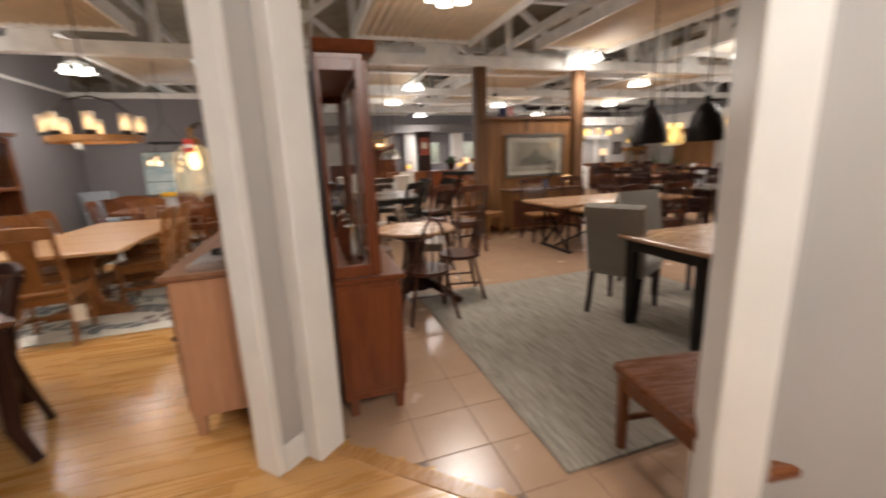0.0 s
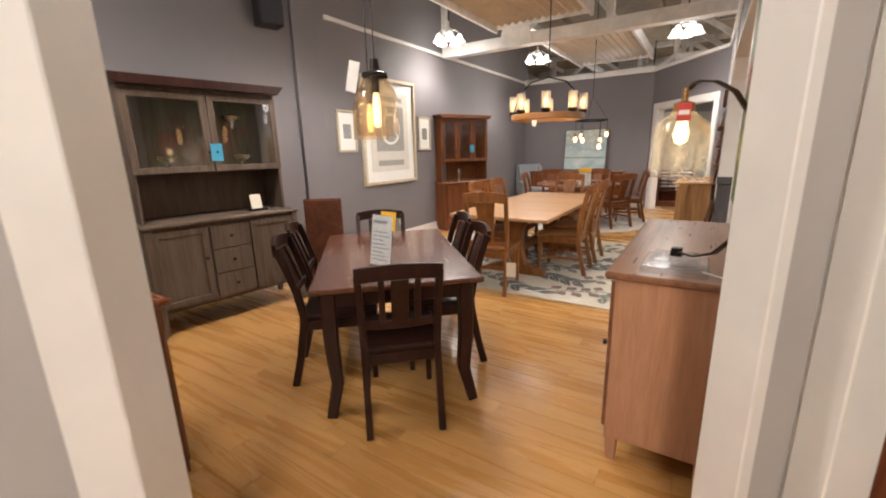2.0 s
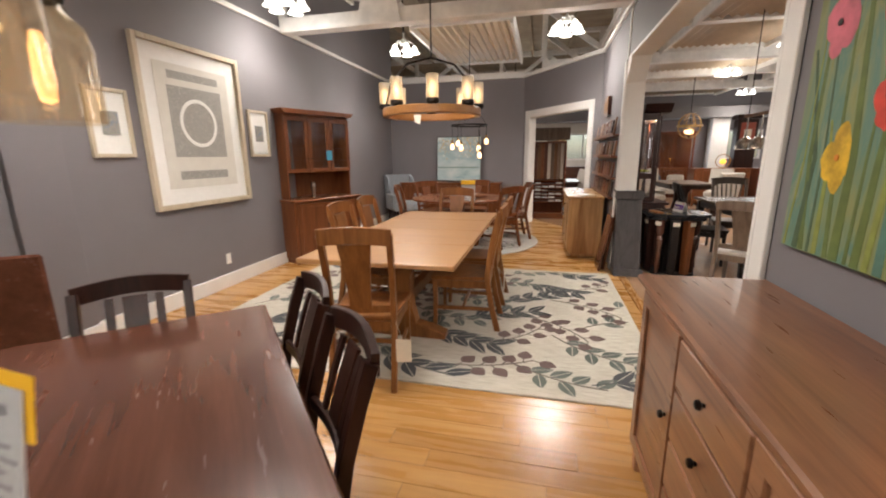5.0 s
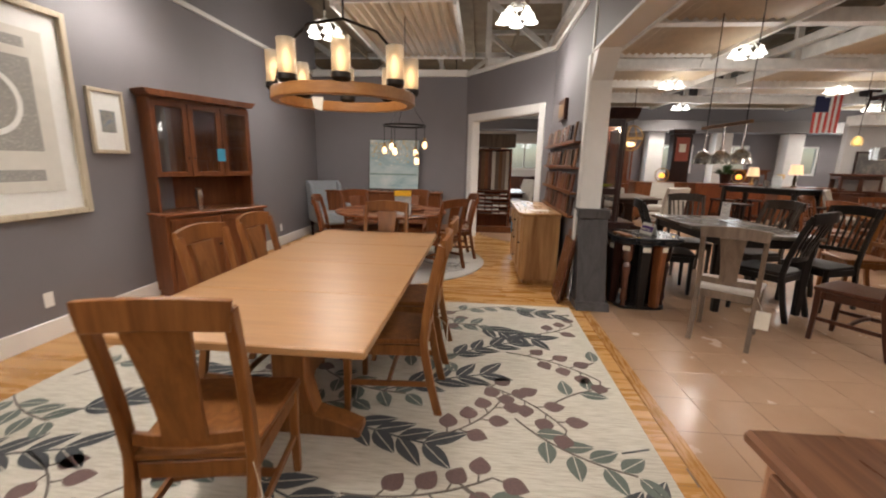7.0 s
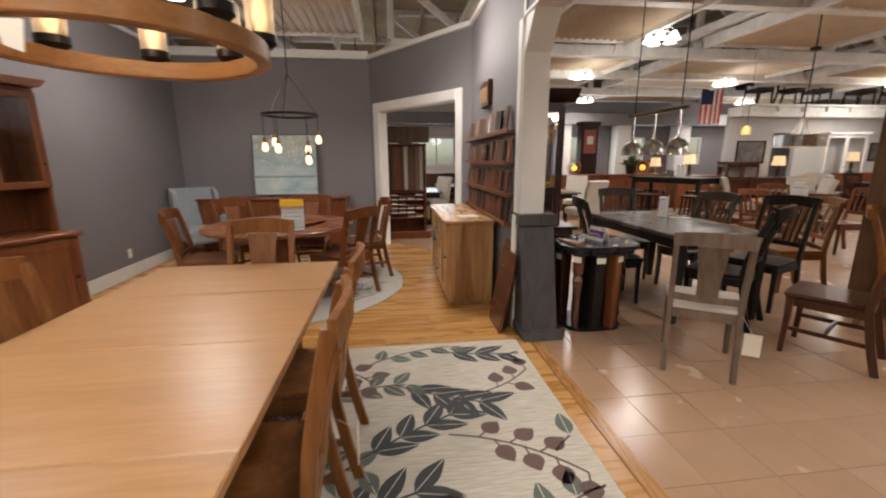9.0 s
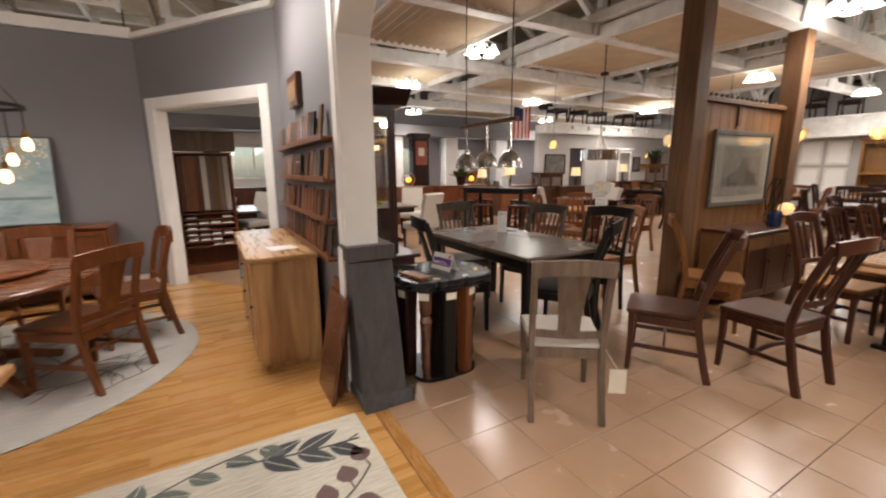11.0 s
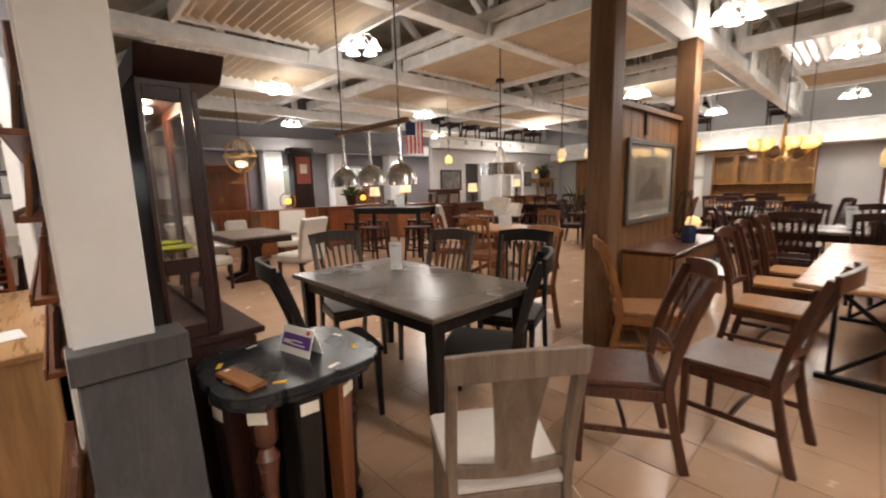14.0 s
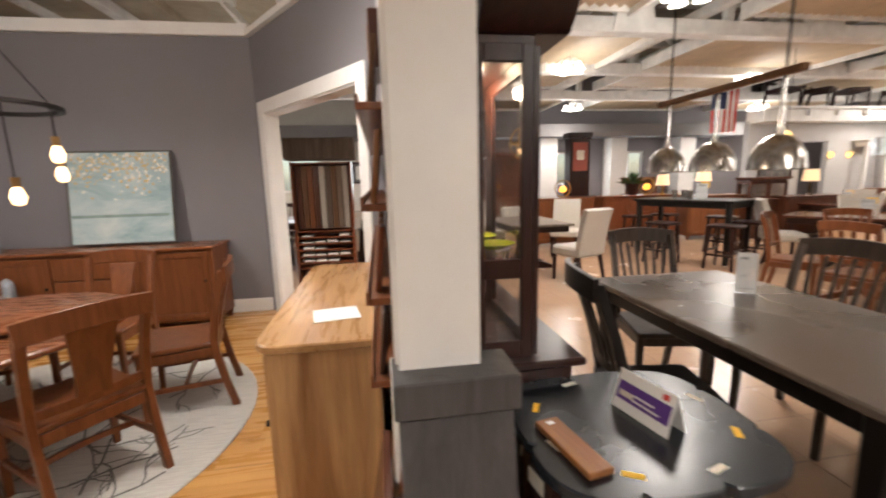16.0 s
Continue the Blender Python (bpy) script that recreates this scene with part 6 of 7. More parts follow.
pic = picture("framed_etching", "large grey-framed etching of a group on the board partition", Matrix.Translation((4.2, 7.065, 1.40)), 1.25, 0.80, FRAME_DARK, 0.05, paint("grey_image", (0.40, 0.37, 0.31), 0.5, 4, 0.15), paint("cream_mat", (0.55, 0.52, 0.45), 0.6, 5, 0.05), 0.06)
part("picture_field", box(-0.40, -0.0185, -0.20, 0.40, -0.0165, 0.24, 0), print_material("etching_field", [(0.42, 0.38, 0.30), (0.22, 0.20, 0.16), (0.34, 0.31, 0.25)], 5, 6, (1.5, 1, 1.0)), pic)
part("dark_mass", prism([(-0.33, -0.18), (0.33, -0.18), (0.30, -0.06), (0.12, -0.02), (0.05, 0.12), (-0.02, 0.12), (-0.10, -0.01), (-0.28, -0.05)], -0.0195, -0.0186, "y"), print_material("etching_mass", [(0.10, 0.09, 0.075), (0.2, 0.18, 0.14)], 18), pic, "dark hatched shape")
g = part("glazing", box(-0.575, -0.024, -0.35, 0.575, -0.022, 0.35, 0), GLASS, pic, "picture glass")
crd = cabinet("credenza", "brown wooden credenza with drawers and panel doors", at(4.18, 6.58, 0), 1.45, 0.43, 0.80, BARN, DARKBROWN, DARKBROWN, [(1, "door"), (1, "door"), (1, "door")], 0.1)
part("blue_tag", box(0.62, -0.012, 0.45, 0.70, -0.004, 0.56, 0), BLUE, crd, "blue paper tag")
for k in range(3):
    part("upper_drawer", box(-0.69 + 0.465 * k, -0.004, 0.62, -0.24 + 0.465 * k, 0.0, 0.74, 0.002), BARN, crd)
sc = thing("wire_sculpture", "black looped wire sculpture on the credenza", "sculpture", at(4.42, 6.8, 20, 0.8))
part("base", lathe([(0, 0), (0.05, 0), (0.05, 0.015), (0, 0.02)], 16), IRON, sc)
for k in range(3):
    part("loop", sweep([(0.07 * math.cos(a + k), 0.07 * math.sin(a + k) * (k - 1), 0.02 + 0.24 * (1 - math.cos(a)) ) for a in [2 * math.pi * q / 16 for q in range(17)]], 0.006, segs=6, up=(0.3, 1, 0.2)), IRON, sc)
jar = thing("blue_jar", "dark blue ceramic jar on the credenza", "jar", at(4.2, 6.68, 0, 0.8))
part("jar_body", lathe([(0, 0), (0.055, 0), (0.06, 0.02), (0.06, 0.15), (0.05, 0.165), (0.045, 0.165), (0.05, 0.15), (0.05, 0.02), (0, 0.01)], 20), paint("blue_glaze", (0.02, 0.035, 0.09), 0.2, 8), jar)
fr2 = thing("small_bulb_lamp", "round amber glass lamp on the credenza", "lamp", at(4.75, 6.8, 0, 0.8))
part("foot", lathe([(0, 0), (0.05, 0), (0.04, 0.02), (0.01, 0.04), (0.01, 0.08)], 14), BRASS, fr2)
part("globe", lathe([(0.01, 0.08), (0.06, 0.1), (0.08, 0.15), (0.06, 0.2), (0, 0.22)], 18), glow("amber_globe", (1.0, 0.6, 0.25), 1.0, (0.6, 0.4, 0.2)), fr2)

# pale table on black truss legs
tt = thing("dining_table", "long pale oak table on a black steel truss base", "table", at(4.35, 5.22, -92))
part("tabletop", box(-0.53, -1.15, 0.685, 0.53, 1.15, 0.72, 0.008), PINE_TOP, tt)
for sy in (-1, 1):
    y = sy * 0.85
    part("foot_bar", box(-0.40, y - 0.03, 0, 0.40, y + 0.03, 0.035), IRON, tt)
    part("top_bar", box(-0.36, y - 0.03, 0.65, 0.36, y + 0.03, 0.685), IRON, tt)
    for a, b_ in (((-0.33, 0.035), (0.33, 0.65)), ((0.33, 0.035), (-0.33, 0.65)), ((-0.33, 0.035), (-0.33, 0.65)), ((0.33, 0.035), (0.33, 0.65))):
        part("strut", sweep([(a[0], y, a[1]), (b_[0], y, b_[1])], 0.028, 0.028, side=(0, 1, 0)), IRON, tt)
for a in (0.05, 0.62):
    part("long_brace", sweep([(0, -0.85, a), (0, 0.85, 0.67 - a)], 0.024, 0.024), IRON, tt)
for x, y, deg in ((3.65, 5.95, 175), (4.5, 5.98, 180), (5.2, 5.95, 178)):
    chair("dining_chair", "dark walnut chair with tall slats at the pale table", at(x, y, deg), DARKBROWN, OAK, back="slats", n=4, h=1.0, group="chairs at the pale table", lean=0.13)
for x, y, deg in ((3.95, 4.55, 2), (4.7, 4.52, -2)):
    chair("dining_chair", "dark walnut chair with tall slats at the pale table", at(x, y, deg), DARKBROWN, back="slats", n=4, h=0.98, group="chairs at the pale table", lean=0.13)
chair("dining_chair", "pale driftwood chair with a curved crest in the aisle", at(1.28, 4.67, -110), DRIFT, back="splat", h=0.88, w=0.48, splat_w=0.17, stretch=False)

# ---- pendants of the hall ----
bar = thing("bar_pendant", "linear pendant with three brushed steel domes", "pendant lamp", Matrix.Translation((1.65, 8.33, 1.43)))
DOME = [(0.17, 0), (0.175, 0.004), (0.165, 0.06), (0.135, 0.12), (0.08, 0.165), (0.03, 0.18), (0.03, 0.21), (0.0, 0.21), (0.0, 0.205), (0.025, 0.175), (0.075, 0.158), (0.13, 0.115), (0.16, 0.058), (0.17, 0.002)]
part("beam", box(-0.022, -0.5, 0.445, 0.022, 0.5, 0.48, 0.006), BARN, bar, "brown wooden beam")
for dy in (-0.40, 0.0, 0.40):
    part("dome", lathe([(q * 0.7, p * 0.95) for q, p in DOME], 32, Matrix.Translation((0, dy, 0))), STEEL, bar, "brushed steel dome shade")
    part("stem", sweep([(0, dy, 0.2), (0, dy, 0.45)], 0.012, segs=8, up=(0, 1, 0)), STEEL, bar)
    part("bulb", lathe([(0, 0.05), (0.03, 0.06), (0.035, 0.09), (0.015, 0.13)], 12, Matrix.Translation((0, dy, 0))), BULB, bar)
for dy in (-0.4, 0.4):
    cord(bar, 0, dy, 0.48, 1.82, 0.006)
dm = thing("drum_chandelier", "wide dark metal drum chandelier with a white spray", "chandelier", Matrix.Translation((4.36, 9.12, 1.54)))
part("drum", lathe([(0.27, 0), (0.285, 0.0), (0.285, 0.16), (0.27, 0.16), (0.27, 0)], 40), STEEL, dm)
part("diffuser", lathe([(0, 0.01), (0.265, 0.01), (0.265, 0.03), (0, 0.03)], 32), glow("drum_diffuser", (1, 0.8, 0.55), 1.2), dm)
for k in range(5):
    a = 2 * math.pi * k / 5
    part("spray", sweep([(0.02 * math.cos(a), 0.02 * math.sin(a), 0.38), (0.06 * math.cos(a), 0.06 * math.sin(a), 0.26), (0.11 * math.cos(a), 0.11 * math.sin(a), 0.16)], 0.016, segs=6, taper=0.6), WHITE, dm)
cord(dm, 0, 0, 0.03, 1.24, 0.008)
part("canopy", lathe([(0, 1.24), (0.06, 1.24), (0.06, 1.28), (0, 1.28)], 18), IRON, dm)
lt = thing("globe_lantern", "brass cage lantern with lit candles", "pendant lamp", Matrix.Translation((2.38, 13.6, 2.05)))
for k in range(8):
    a = 2 * math.pi * k / 8
    part("rib", sweep([(0.27 * math.sin(b_) * math.cos(a), 0.27 * math.sin(b_) * math.sin(a), -0.3 * math.cos(b_)) for b_ in [math.pi * q / 8 for q in range(9)]], 0.012, segs=6), BRASS, lt)
part("band", lathe([(0.265, -0.02), (0.285, -0.02), (0.285, 0.02), (0.265, 0.02), (0.265, -0.02)], 28), BRASS, lt)
part("candle", lathe([(0, -0.2), (0.1, -0.18), (0.1, -0.1), (0, -0.1)], 12), BULB, lt)
cord(lt, 0, 0, 0.3, 1.0, 0.01)
ac = thing("amber_chandelier", "brass chandelier with amber glass cup shades", "chandelier", Matrix.Translation((6.45, 6.3, 1.62)))
part("stem", lathe([(0, -0.05), (0.03, 0), (0.02, 0.1), (0.035, 0.2), (0.015, 0.5), (0, 0.5)], 14), BRASS, ac)
for k in range(7):
    a = 2 * math.pi * k / 7
    c, s = math.cos(a), math.sin(a)
    part("arm", sweep([(0, 0, 0.05), (0.14 * c, 0.14 * s, -0.02), (0.27 * c, 0.27 * s, 0.03), (0.29 * c, 0.29 * s, 0.12)], 0.01, segs=6), BRASS, ac)
    part("shade", lathe([(0.03, 0.12), (0.075, 0.16), (0.085, 0.26), (0.08, 0.26), (0.07, 0.165), (0.0, 0.13)], 16, Matrix.Translation((0.29 * c, 0.29 * s, 0))), AMBERGLASS, ac, "amber lit glass cup")
    part("bulb", lathe([(0, 0.14), (0.03, 0.16), (0.036, 0.2), (0.02, 0.24), (0, 0.25)], 12, Matrix.Translation((0.29 * c, 0.29 * s, 0))), ARCBULB, ac, "glowing bulb")
cord(ac, 0, 0, 0.5, 1.32, 0.008)
ap = thing("amber_pendant", "amber seeded glass pendant on a black cord", "pendant lamp", Matrix.Translation((5.7, 5.3, 1.47)))
part("shade", lathe([(0.12, 0), (0.15, 0.03), (0.155, 0.13), (0.11, 0.235), (0.04, 0.3), (0.035, 0.3), (0.10, 0.23), (0.147, 0.13), (0.14, 0.03)], 24), AMBERGLASS, ap, "amber lit glass shade")
part("bulb", lathe([(0, 0.06), (0.03, 0.075), (0.042, 0.12), (0.025, 0.18), (0.014, 0.26)], 14), ARCBULB, ap, "glowing bulb")
part("cap", lathe([(0.035, 0.29), (0.03, 0.36), (0, 0.38)], 14), IRON, ap)
cord(ap, 0, 0, 0.38, 1.5, 0.008)
for x, y, z in ((2.95, 3.0, 1.47), (3.27, 2.72, 1.47)):
    dk = thing("dark_dome_pendant", "dark bronze dome pendant with a lit bulb", "pendant lamp", Matrix.Translation((x, y, z)), "dark dome pendants")
    part("dome", lathe([(r * 0.85, h * 1.75) for r, h in DOME], 28), IRON, dk)
    part("bulb", lathe([(0, 0.06), (0.03, 0.075), (0.035, 0.11), (0.015, 0.16)], 12), BULB, dk)
    cord(dk, 0, 0, 0.36, 1.4, 0.006)
for x, y in ((7.0, 9.7), (7.5, 9.4), (7.9, 9.1)):
    jp = thing("globe_pendant", "small lit glass pendant in the hall", "pendant lamp", Matrix.Translation((x, y, 1.85)), "small glass pendants")
    part("globe", lathe([(0, 0), (0.06, 0.02), (0.085, 0.08), (0.07, 0.16), (0.03, 0.2), (0, 0.2)], 18), SHADE, jp)
    cord(jp, 0, 0, 0.2, 1.35, 0.005)

# ---- far hall ----
def move(ob, m):
    return copy_thing(ob, m)


wchair = padded_chair("upholstered_chair", "cream upholstered dining chair with dark legs", at(2.35, 11.35, 20), LINEN, ESPRESSO, 1.0, 0.48, 0.5, "cream upholstered chairs")
for x, y, deg in ((3.0, 13.1, 150), (1.25, 12.0, -70), (1.6, 13.3, 190), (6.5, 10.8, 60), (7.3, 11.5, 150), (5.9, 11.6, -120), (8.6, 12.6, 30), (9.4, 13.2, 120), (8.4, 13.8, 200), (-1.0, 12.4, 40), (-0.3, 13.4, 120)):
    move(wchair, at(x, y, deg))
dchair = chair("dining_chair", "dark wooden dining chair with a slatted back", at(6.25, 5.35, -60), ESPRESSO, back="slats", n=5, h=1.0, group="dark chairs of the far hall", stretch=False)
cchair = chair("dining_chair", "cherry dining chair with a slatted back", at(4.15, 9.25, -80), CHERRY, back="slats", n=4, h=0.95, group="cherry chairs of the far hall", stretch=False)
ochair = chair("dining_chair", "light oak dining chair with a slatted back", at(2.95, 7.75, 80), OAK_Z, back="slats", n=4, h=0.98, group="oak chairs of the far hall", stretch=False)
for x, y, deg in ((5.1, 10.0, 150), (5.4, 9.2, 80), (4.3, 10.0, -150), (10.6, 9.2, 10), (11.6, 9.9, 100), (7.2, 1.2, 0), (7.9, 1.9, 80)):
    move(cchair, at(x, y, deg))
table("round_table", "round orange-brown table with a sale sign", at(4.75, 9.45), 1.05, 1.05, 0.75, OAK, CHERRY, "round")
card_stand("sale_sign", "white sale sign with a red mark on the round table", at(4.77, 9.36, -45, 0.75), 0.2, 0.24, None, 4)
sets = [(6.75, 5.75, 0, GREY_SHEEN_TOP, dchair), (9.2, 6.9, 20, GREY_SHEEN_TOP, dchair), (11.6, 7.6, 0, PINE_TOP, dchair), (10.9, 2.9, 0, WALNUT, dchair), (7.2, 1.8, 0, OAK, cchair), (9.8, 1.5, 10, GREY_SHEEN_TOP, dchair),
        (8.7, 9.3, 15, WALNUT, dchair), (11.2, 9.7, 0, OAK, cchair), (6.6, 11.2, 30, MAHOGANY, None), (8.9, 13.1, 0, MAHOGANY, None), (11.4, 12.8, 0, GREY_SHEEN_TOP, dchair), (5.2, 1.4, 0, WALNUT, dchair),
        (-0.7, 13.0, 0, GREY_SHEEN_TOP, None), (0.4, 14.6, 0, BLACKWOOD, dchair), (-2.2, 14.2, 10, GREY_SHEEN_TOP, dchair), (2.0, 12.4, 0, WEATHERED, None)]
for x, y, deg, top, seat in sets:
    table("dining_table", "wooden dining table in the far hall", at(x, y, deg), 0.95, 1.45, 0.75, top, ESPRESSO, "trestle" if seat is None else "taper", group="tables of the far hall")
    if seat is not None:
        for lx, ly, d2 in ((-0.62, -0.35, -90), (-0.62, 0.35, -90), (0.62, -0.35, 90), (0.62, 0.35, 90), (0, -0.95, 0), (0, 0.95, 180)):
            if (x, y) != (6.75, 5.75) or lx or ly > 0:
                move(seat, at(x, y, deg) @ at(lx, ly, d2 + random.uniform(-9, 9)))
for x, y, h_, mt in ((6.75, 5.6, 0.28, None), (9.1, 7.0, 0.25, YELLOW), (6.6, 11.0, 0.25, YELLOW), (11.2, 9.6, 0.22, None), (8.9, 13.0, 0.24, YELLOW), (4.95, 12.2, 0.26, YELLOW)):
    z_ = 1.0 if (x, y) == (4.95, 12.2) else 0.75
    card_stand("price_card", "white price card on a far table", at(x, y, -40, z_), 0.16, h_, mt, 4)
# tall table with stools
tall = table("high_table", "tall black counter table with glassware", at(4.95, 12.4, 25), 0.9, 1.6, 1.0, BLACKWOOD, BLACKWOOD, "taper")
st = stool("bar_stool", "dark wooden backless bar stool", at(4.2, 12.1, 20), ESPRESSO, 0.66, "bar stools round the tall table")
for x, y in ((4.75, 11.45), (5.45, 11.75), (5.75, 12.6), (4.55, 13.3), (5.2, 13.4)):
    move(st, at(x, y, 25))
for x, y in ((4.75, 12.2), (5.0, 12.55), (5.1, 12.8), (4.85, 12.7)):
    gl = thing("drinking_glass", "clear drinking glass on the tall table", "glass", at(x, y, 0, 1.0))
    part("tumbler", lathe([(0, 0), (0.035, 0), (0.045, 0.14), (0.042, 0.14), (0.033, 0.006)], 14), STEEL, gl)
tl = thing("table_lamp", "small table lamp with a lit cream shade", "lamp", at(5.5, 13.9, 0, 1.0))
part("foot", lathe([(0, 0), (0.07, 0), (0.05, 0.02), (0.02, 0.05), (0.02, 0.22)], 16), BRASS, tl)
part("shade", lathe([(0.13, 0.2), (0.10, 0.42), (0.095, 0.42), (0.125, 0.2)], 20), SHADE, tl)
# settle, cabinets and screens along the north side
for x, w_, h_, mt in ((3.4, 1.3, 1.0, CHERRY), (5.1, 1.7, 1.0, REDWOOD), (7.0, 1.5, 0.95, CHERRY), (8.8, 1.4, 0.9, DARKBROWN), (11.4, 1.6, 1.0, CHERRY), (0.2, 1.2, 1.0, DARKBROWN)):
    cabinet("low_cabinet", "reddish-brown wooden cabinet in the far hall", at(x, 16.2 if x < 2 else 13.55 if x > 8 else 14.0, 0), w_, 0.5, h_, mt, mt, mt, [(1, "door"), (1, 3), (1, "door")], 0.08)
sofa = thing("settle", "slatted wooden settle with loose cushions", "settle", at(2.2, 14.6, 180))
part("seat", box(-0.75, -0.3, 0.3, 0.75, 0.3, 0.45, 0.03), LINEN, sofa)
part("top_rail", box(-0.8, -0.36, 0.92, 0.8, -0.3, 1.0), CHERRY, sofa)
part("bottom_rail", box(-0.8, -0.36, 0.42, 0.8, -0.3, 0.5), CHERRY, sofa)
for k in range(13):
    part("slat", box(-0.74 + 0.12 * k, -0.345, 0.5, -0.68 + 0.12 * k, -0.315, 0.92), CHERRY, sofa)
for sx in (-1, 1):
    for y_ in (-0.33, 0.3):
        part("post", box(sx * 0.78 - 0.03, y_ - 0.03, 0, sx * 0.78 + 0.03, y_ + 0.03, 0.66 if y_ > 0 else 1.02), CHERRY, sofa)
    part("arm", box(sx * 0.78 - 0.05, -0.34, 0.62, sx * 0.78 + 0.05, 0.34, 0.66), CHERRY, sofa)
for x, c_, lb in ((-0.35, LINEN, "cream patterned cushion on the settle"), (0.25, fabric("blue_cushion", (0.05, 0.09, 0.14)), "dark blue cushion on the settle")):
    cs = thing("cushion", lb, "cushion", at(2.2, 14.6, 180) @ at(x, -0.2, 0, 0.45))
    part("pad", join(None, box(-0.22, -0.06, 0.0, 0.22, 0.06, 0.36, 0.05), Matrix.Rotation(radians(12), 4, "X")), c_, cs)
for x, z_ in ((3.45, 1.0), (5.35, 1.0)):
    ob_ = thing("ring_lantern", "brass ring lantern holding an amber light", "lantern", at(x, 14.2, 0, z_))
    part("ring", sweep([(0.17 * math.cos(a), 0, 0.18 + 0.17 * math.sin(a)) for a in [2 * math.pi * k / 24 for k in range(25)]], 0.012, segs=6, up=(0, 1, 0)), BRASS, ob_)
    part("foot", box(-0.08, -0.05, 0, 0.08, 0.05, 0.015), BRASS, ob_)
    part("amber_light", lathe([(0, 0.1), (0.06, 0.12), (0.075, 0.17), (0.05, 0.22), (0, 0.24)], 16), glow("amber_candle", (1.0, 0.42, 0.05), 2.2, (0.6, 0.3, 0.05)), ob_)
clock = thing("clock_case", "dark tall clock case with an orange-red panel", "clock", at(4.35, 15.4))
part("case", box(-0.25, -0.15, 0, 0.25, 0.15, 2.3, 0.01), ESPRESSO, clock)
part("hood", box(-0.29, -0.18, 2.3, 0.29, 0.18, 2.42, 0.01), ESPRESSO, clock)
part("panel", box(-0.18, -0.16, 1.55, 0.18, -0.15, 2.2, 0.004), paint("orange_panel", (0.32, 0.06, 0.03), 0.5, 5), clock)
part("dial", box(-0.09, -0.166, 1.8, 0.09, -0.16, 2.02, 0.003), TAG, clock)
for x in (4.24, 6.27, 8.37):
    pl = thing("white_pillar", "white square pillar between the far windows", "pillar", at(x, 16.9), kind="structure")
    part("shaft", box(-0.24, -0.12, 0, 0.24, 0.28, 2.45, 0.005), WHITE, pl)
structure("soffit", box(-8.8, 16.5, 2.45, 10.0, 17.15, 2.78, 0.005), paint("grey_soffit", (0.16, 0.15, 0.15), 0.7, 2), "dark grey soffit above the far windows", "soffit")
for k, x in enumerate((-4.85, -2.4, 0.2, 3.0, 5.1, 6.85, 8.85)):
    wd = (1.3, 1.2, 1.2, 1.2, 1.0, 0.9, 1.1)[k]
    wf = thing("window_%d" % (k + 1), "white framed window with a bright view", "window", at(x, 17.2), kind="structure")
    for b_ in (box(-wd / 2, 0.04, 1.2, -wd / 2 + 0.05, 0.12, 2.1), box(wd / 2 - 0.05, 0.04, 1.2, wd / 2, 0.12, 2.1), box(-wd / 2 + 0.05, 0.04, 2.05, wd / 2 - 0.05, 0.12, 2.1), box(-wd / 2 + 0.05, 0.04, 1.2, wd / 2 - 0.05, 0.12, 1.25), box(-0.02, 0.05, 1.25, 0.02, 0.11, 2.05)):
        part("window_frame", b_, WHITE, wf)
    g = part("pane", box(-wd / 2 + 0.05, 0.07, 1.25, wd / 2 - 0.05, 0.076, 2.05, 0), GLASS, wf)
    g.visible_shadow = False
    ar = new("window_daylight", bpy.data.lights.new("window_daylight", "AREA"))
    ar.data.shape, ar.data.size, ar.data.size_y, ar.data.energy, ar.data.color = "RECTANGLE", wd - 0.1, 0.8, 16, (0.88, 0.95, 1.0)
    ar.matrix_world = Matrix.Translation((x, 17.12, 1.65)) @ Matrix.Rotation(radians(-90), 4, "X")
back_lawn = structure("lawn", box(-60, 17.5, -0.4, 90, 80, -0.05, 0), paint("lawn_green", (0.09, 0.14, 0.04), 0.9, 0.5, 0.4), "green lawn outside the far windows", "ground")
# grey partition wall with dark pictures in the north-east
wall_run("wall_partition_east", (14.4, 14.2), (7.6, 14.2), 0.12, 0, 2.5, PALE_WALL, "pale partition wall with dark pictures", [(4.75, 5.45, 0, 2.05)])
for x, w_, h_ in ((8.32, 0.85, 0.6), (13.3, 0.6, 0.6), (12.2, 0.4, 0.5)):
    picture("dark_picture", "dark framed picture on the pale partition", Matrix.Translation((x, 14.075, 1.55)), w_, h_, ESPRESSO, 0.04, print_material("dark_image", [(0.03, 0.03, 0.035), (0.10, 0.09, 0.08), (0.2, 0.16, 0.14)], 5))
# flag hanging from the truss
fl = thing("hanging_flag", "striped red, white and blue flag hanging from a truss", "flag", at(7.43, 14.60, -15, 0.2))
for k in range(9):
    x0 = -0.27 + 0.06 * k
    part("stripe", sweep([(x0 + 0.03, 0.02 * math.sin(k), 2.12), (x0 + 0.03, 0.025 * math.sin(k + 1), 2.6), (x0 + 0.03, 0, 3.05 if k > 4 else 2.62)], 0.06, 0.006, side=(1, 0, 0)), RED if k % 2 == 0 else PAPER, fl)
part("canton", box(-0.27, -0.01, 2.63, 0.03, 0.012, 3.05, 0.002), paint("navy_cloth", (0.02, 0.025, 0.08), 0.8, 10), fl)
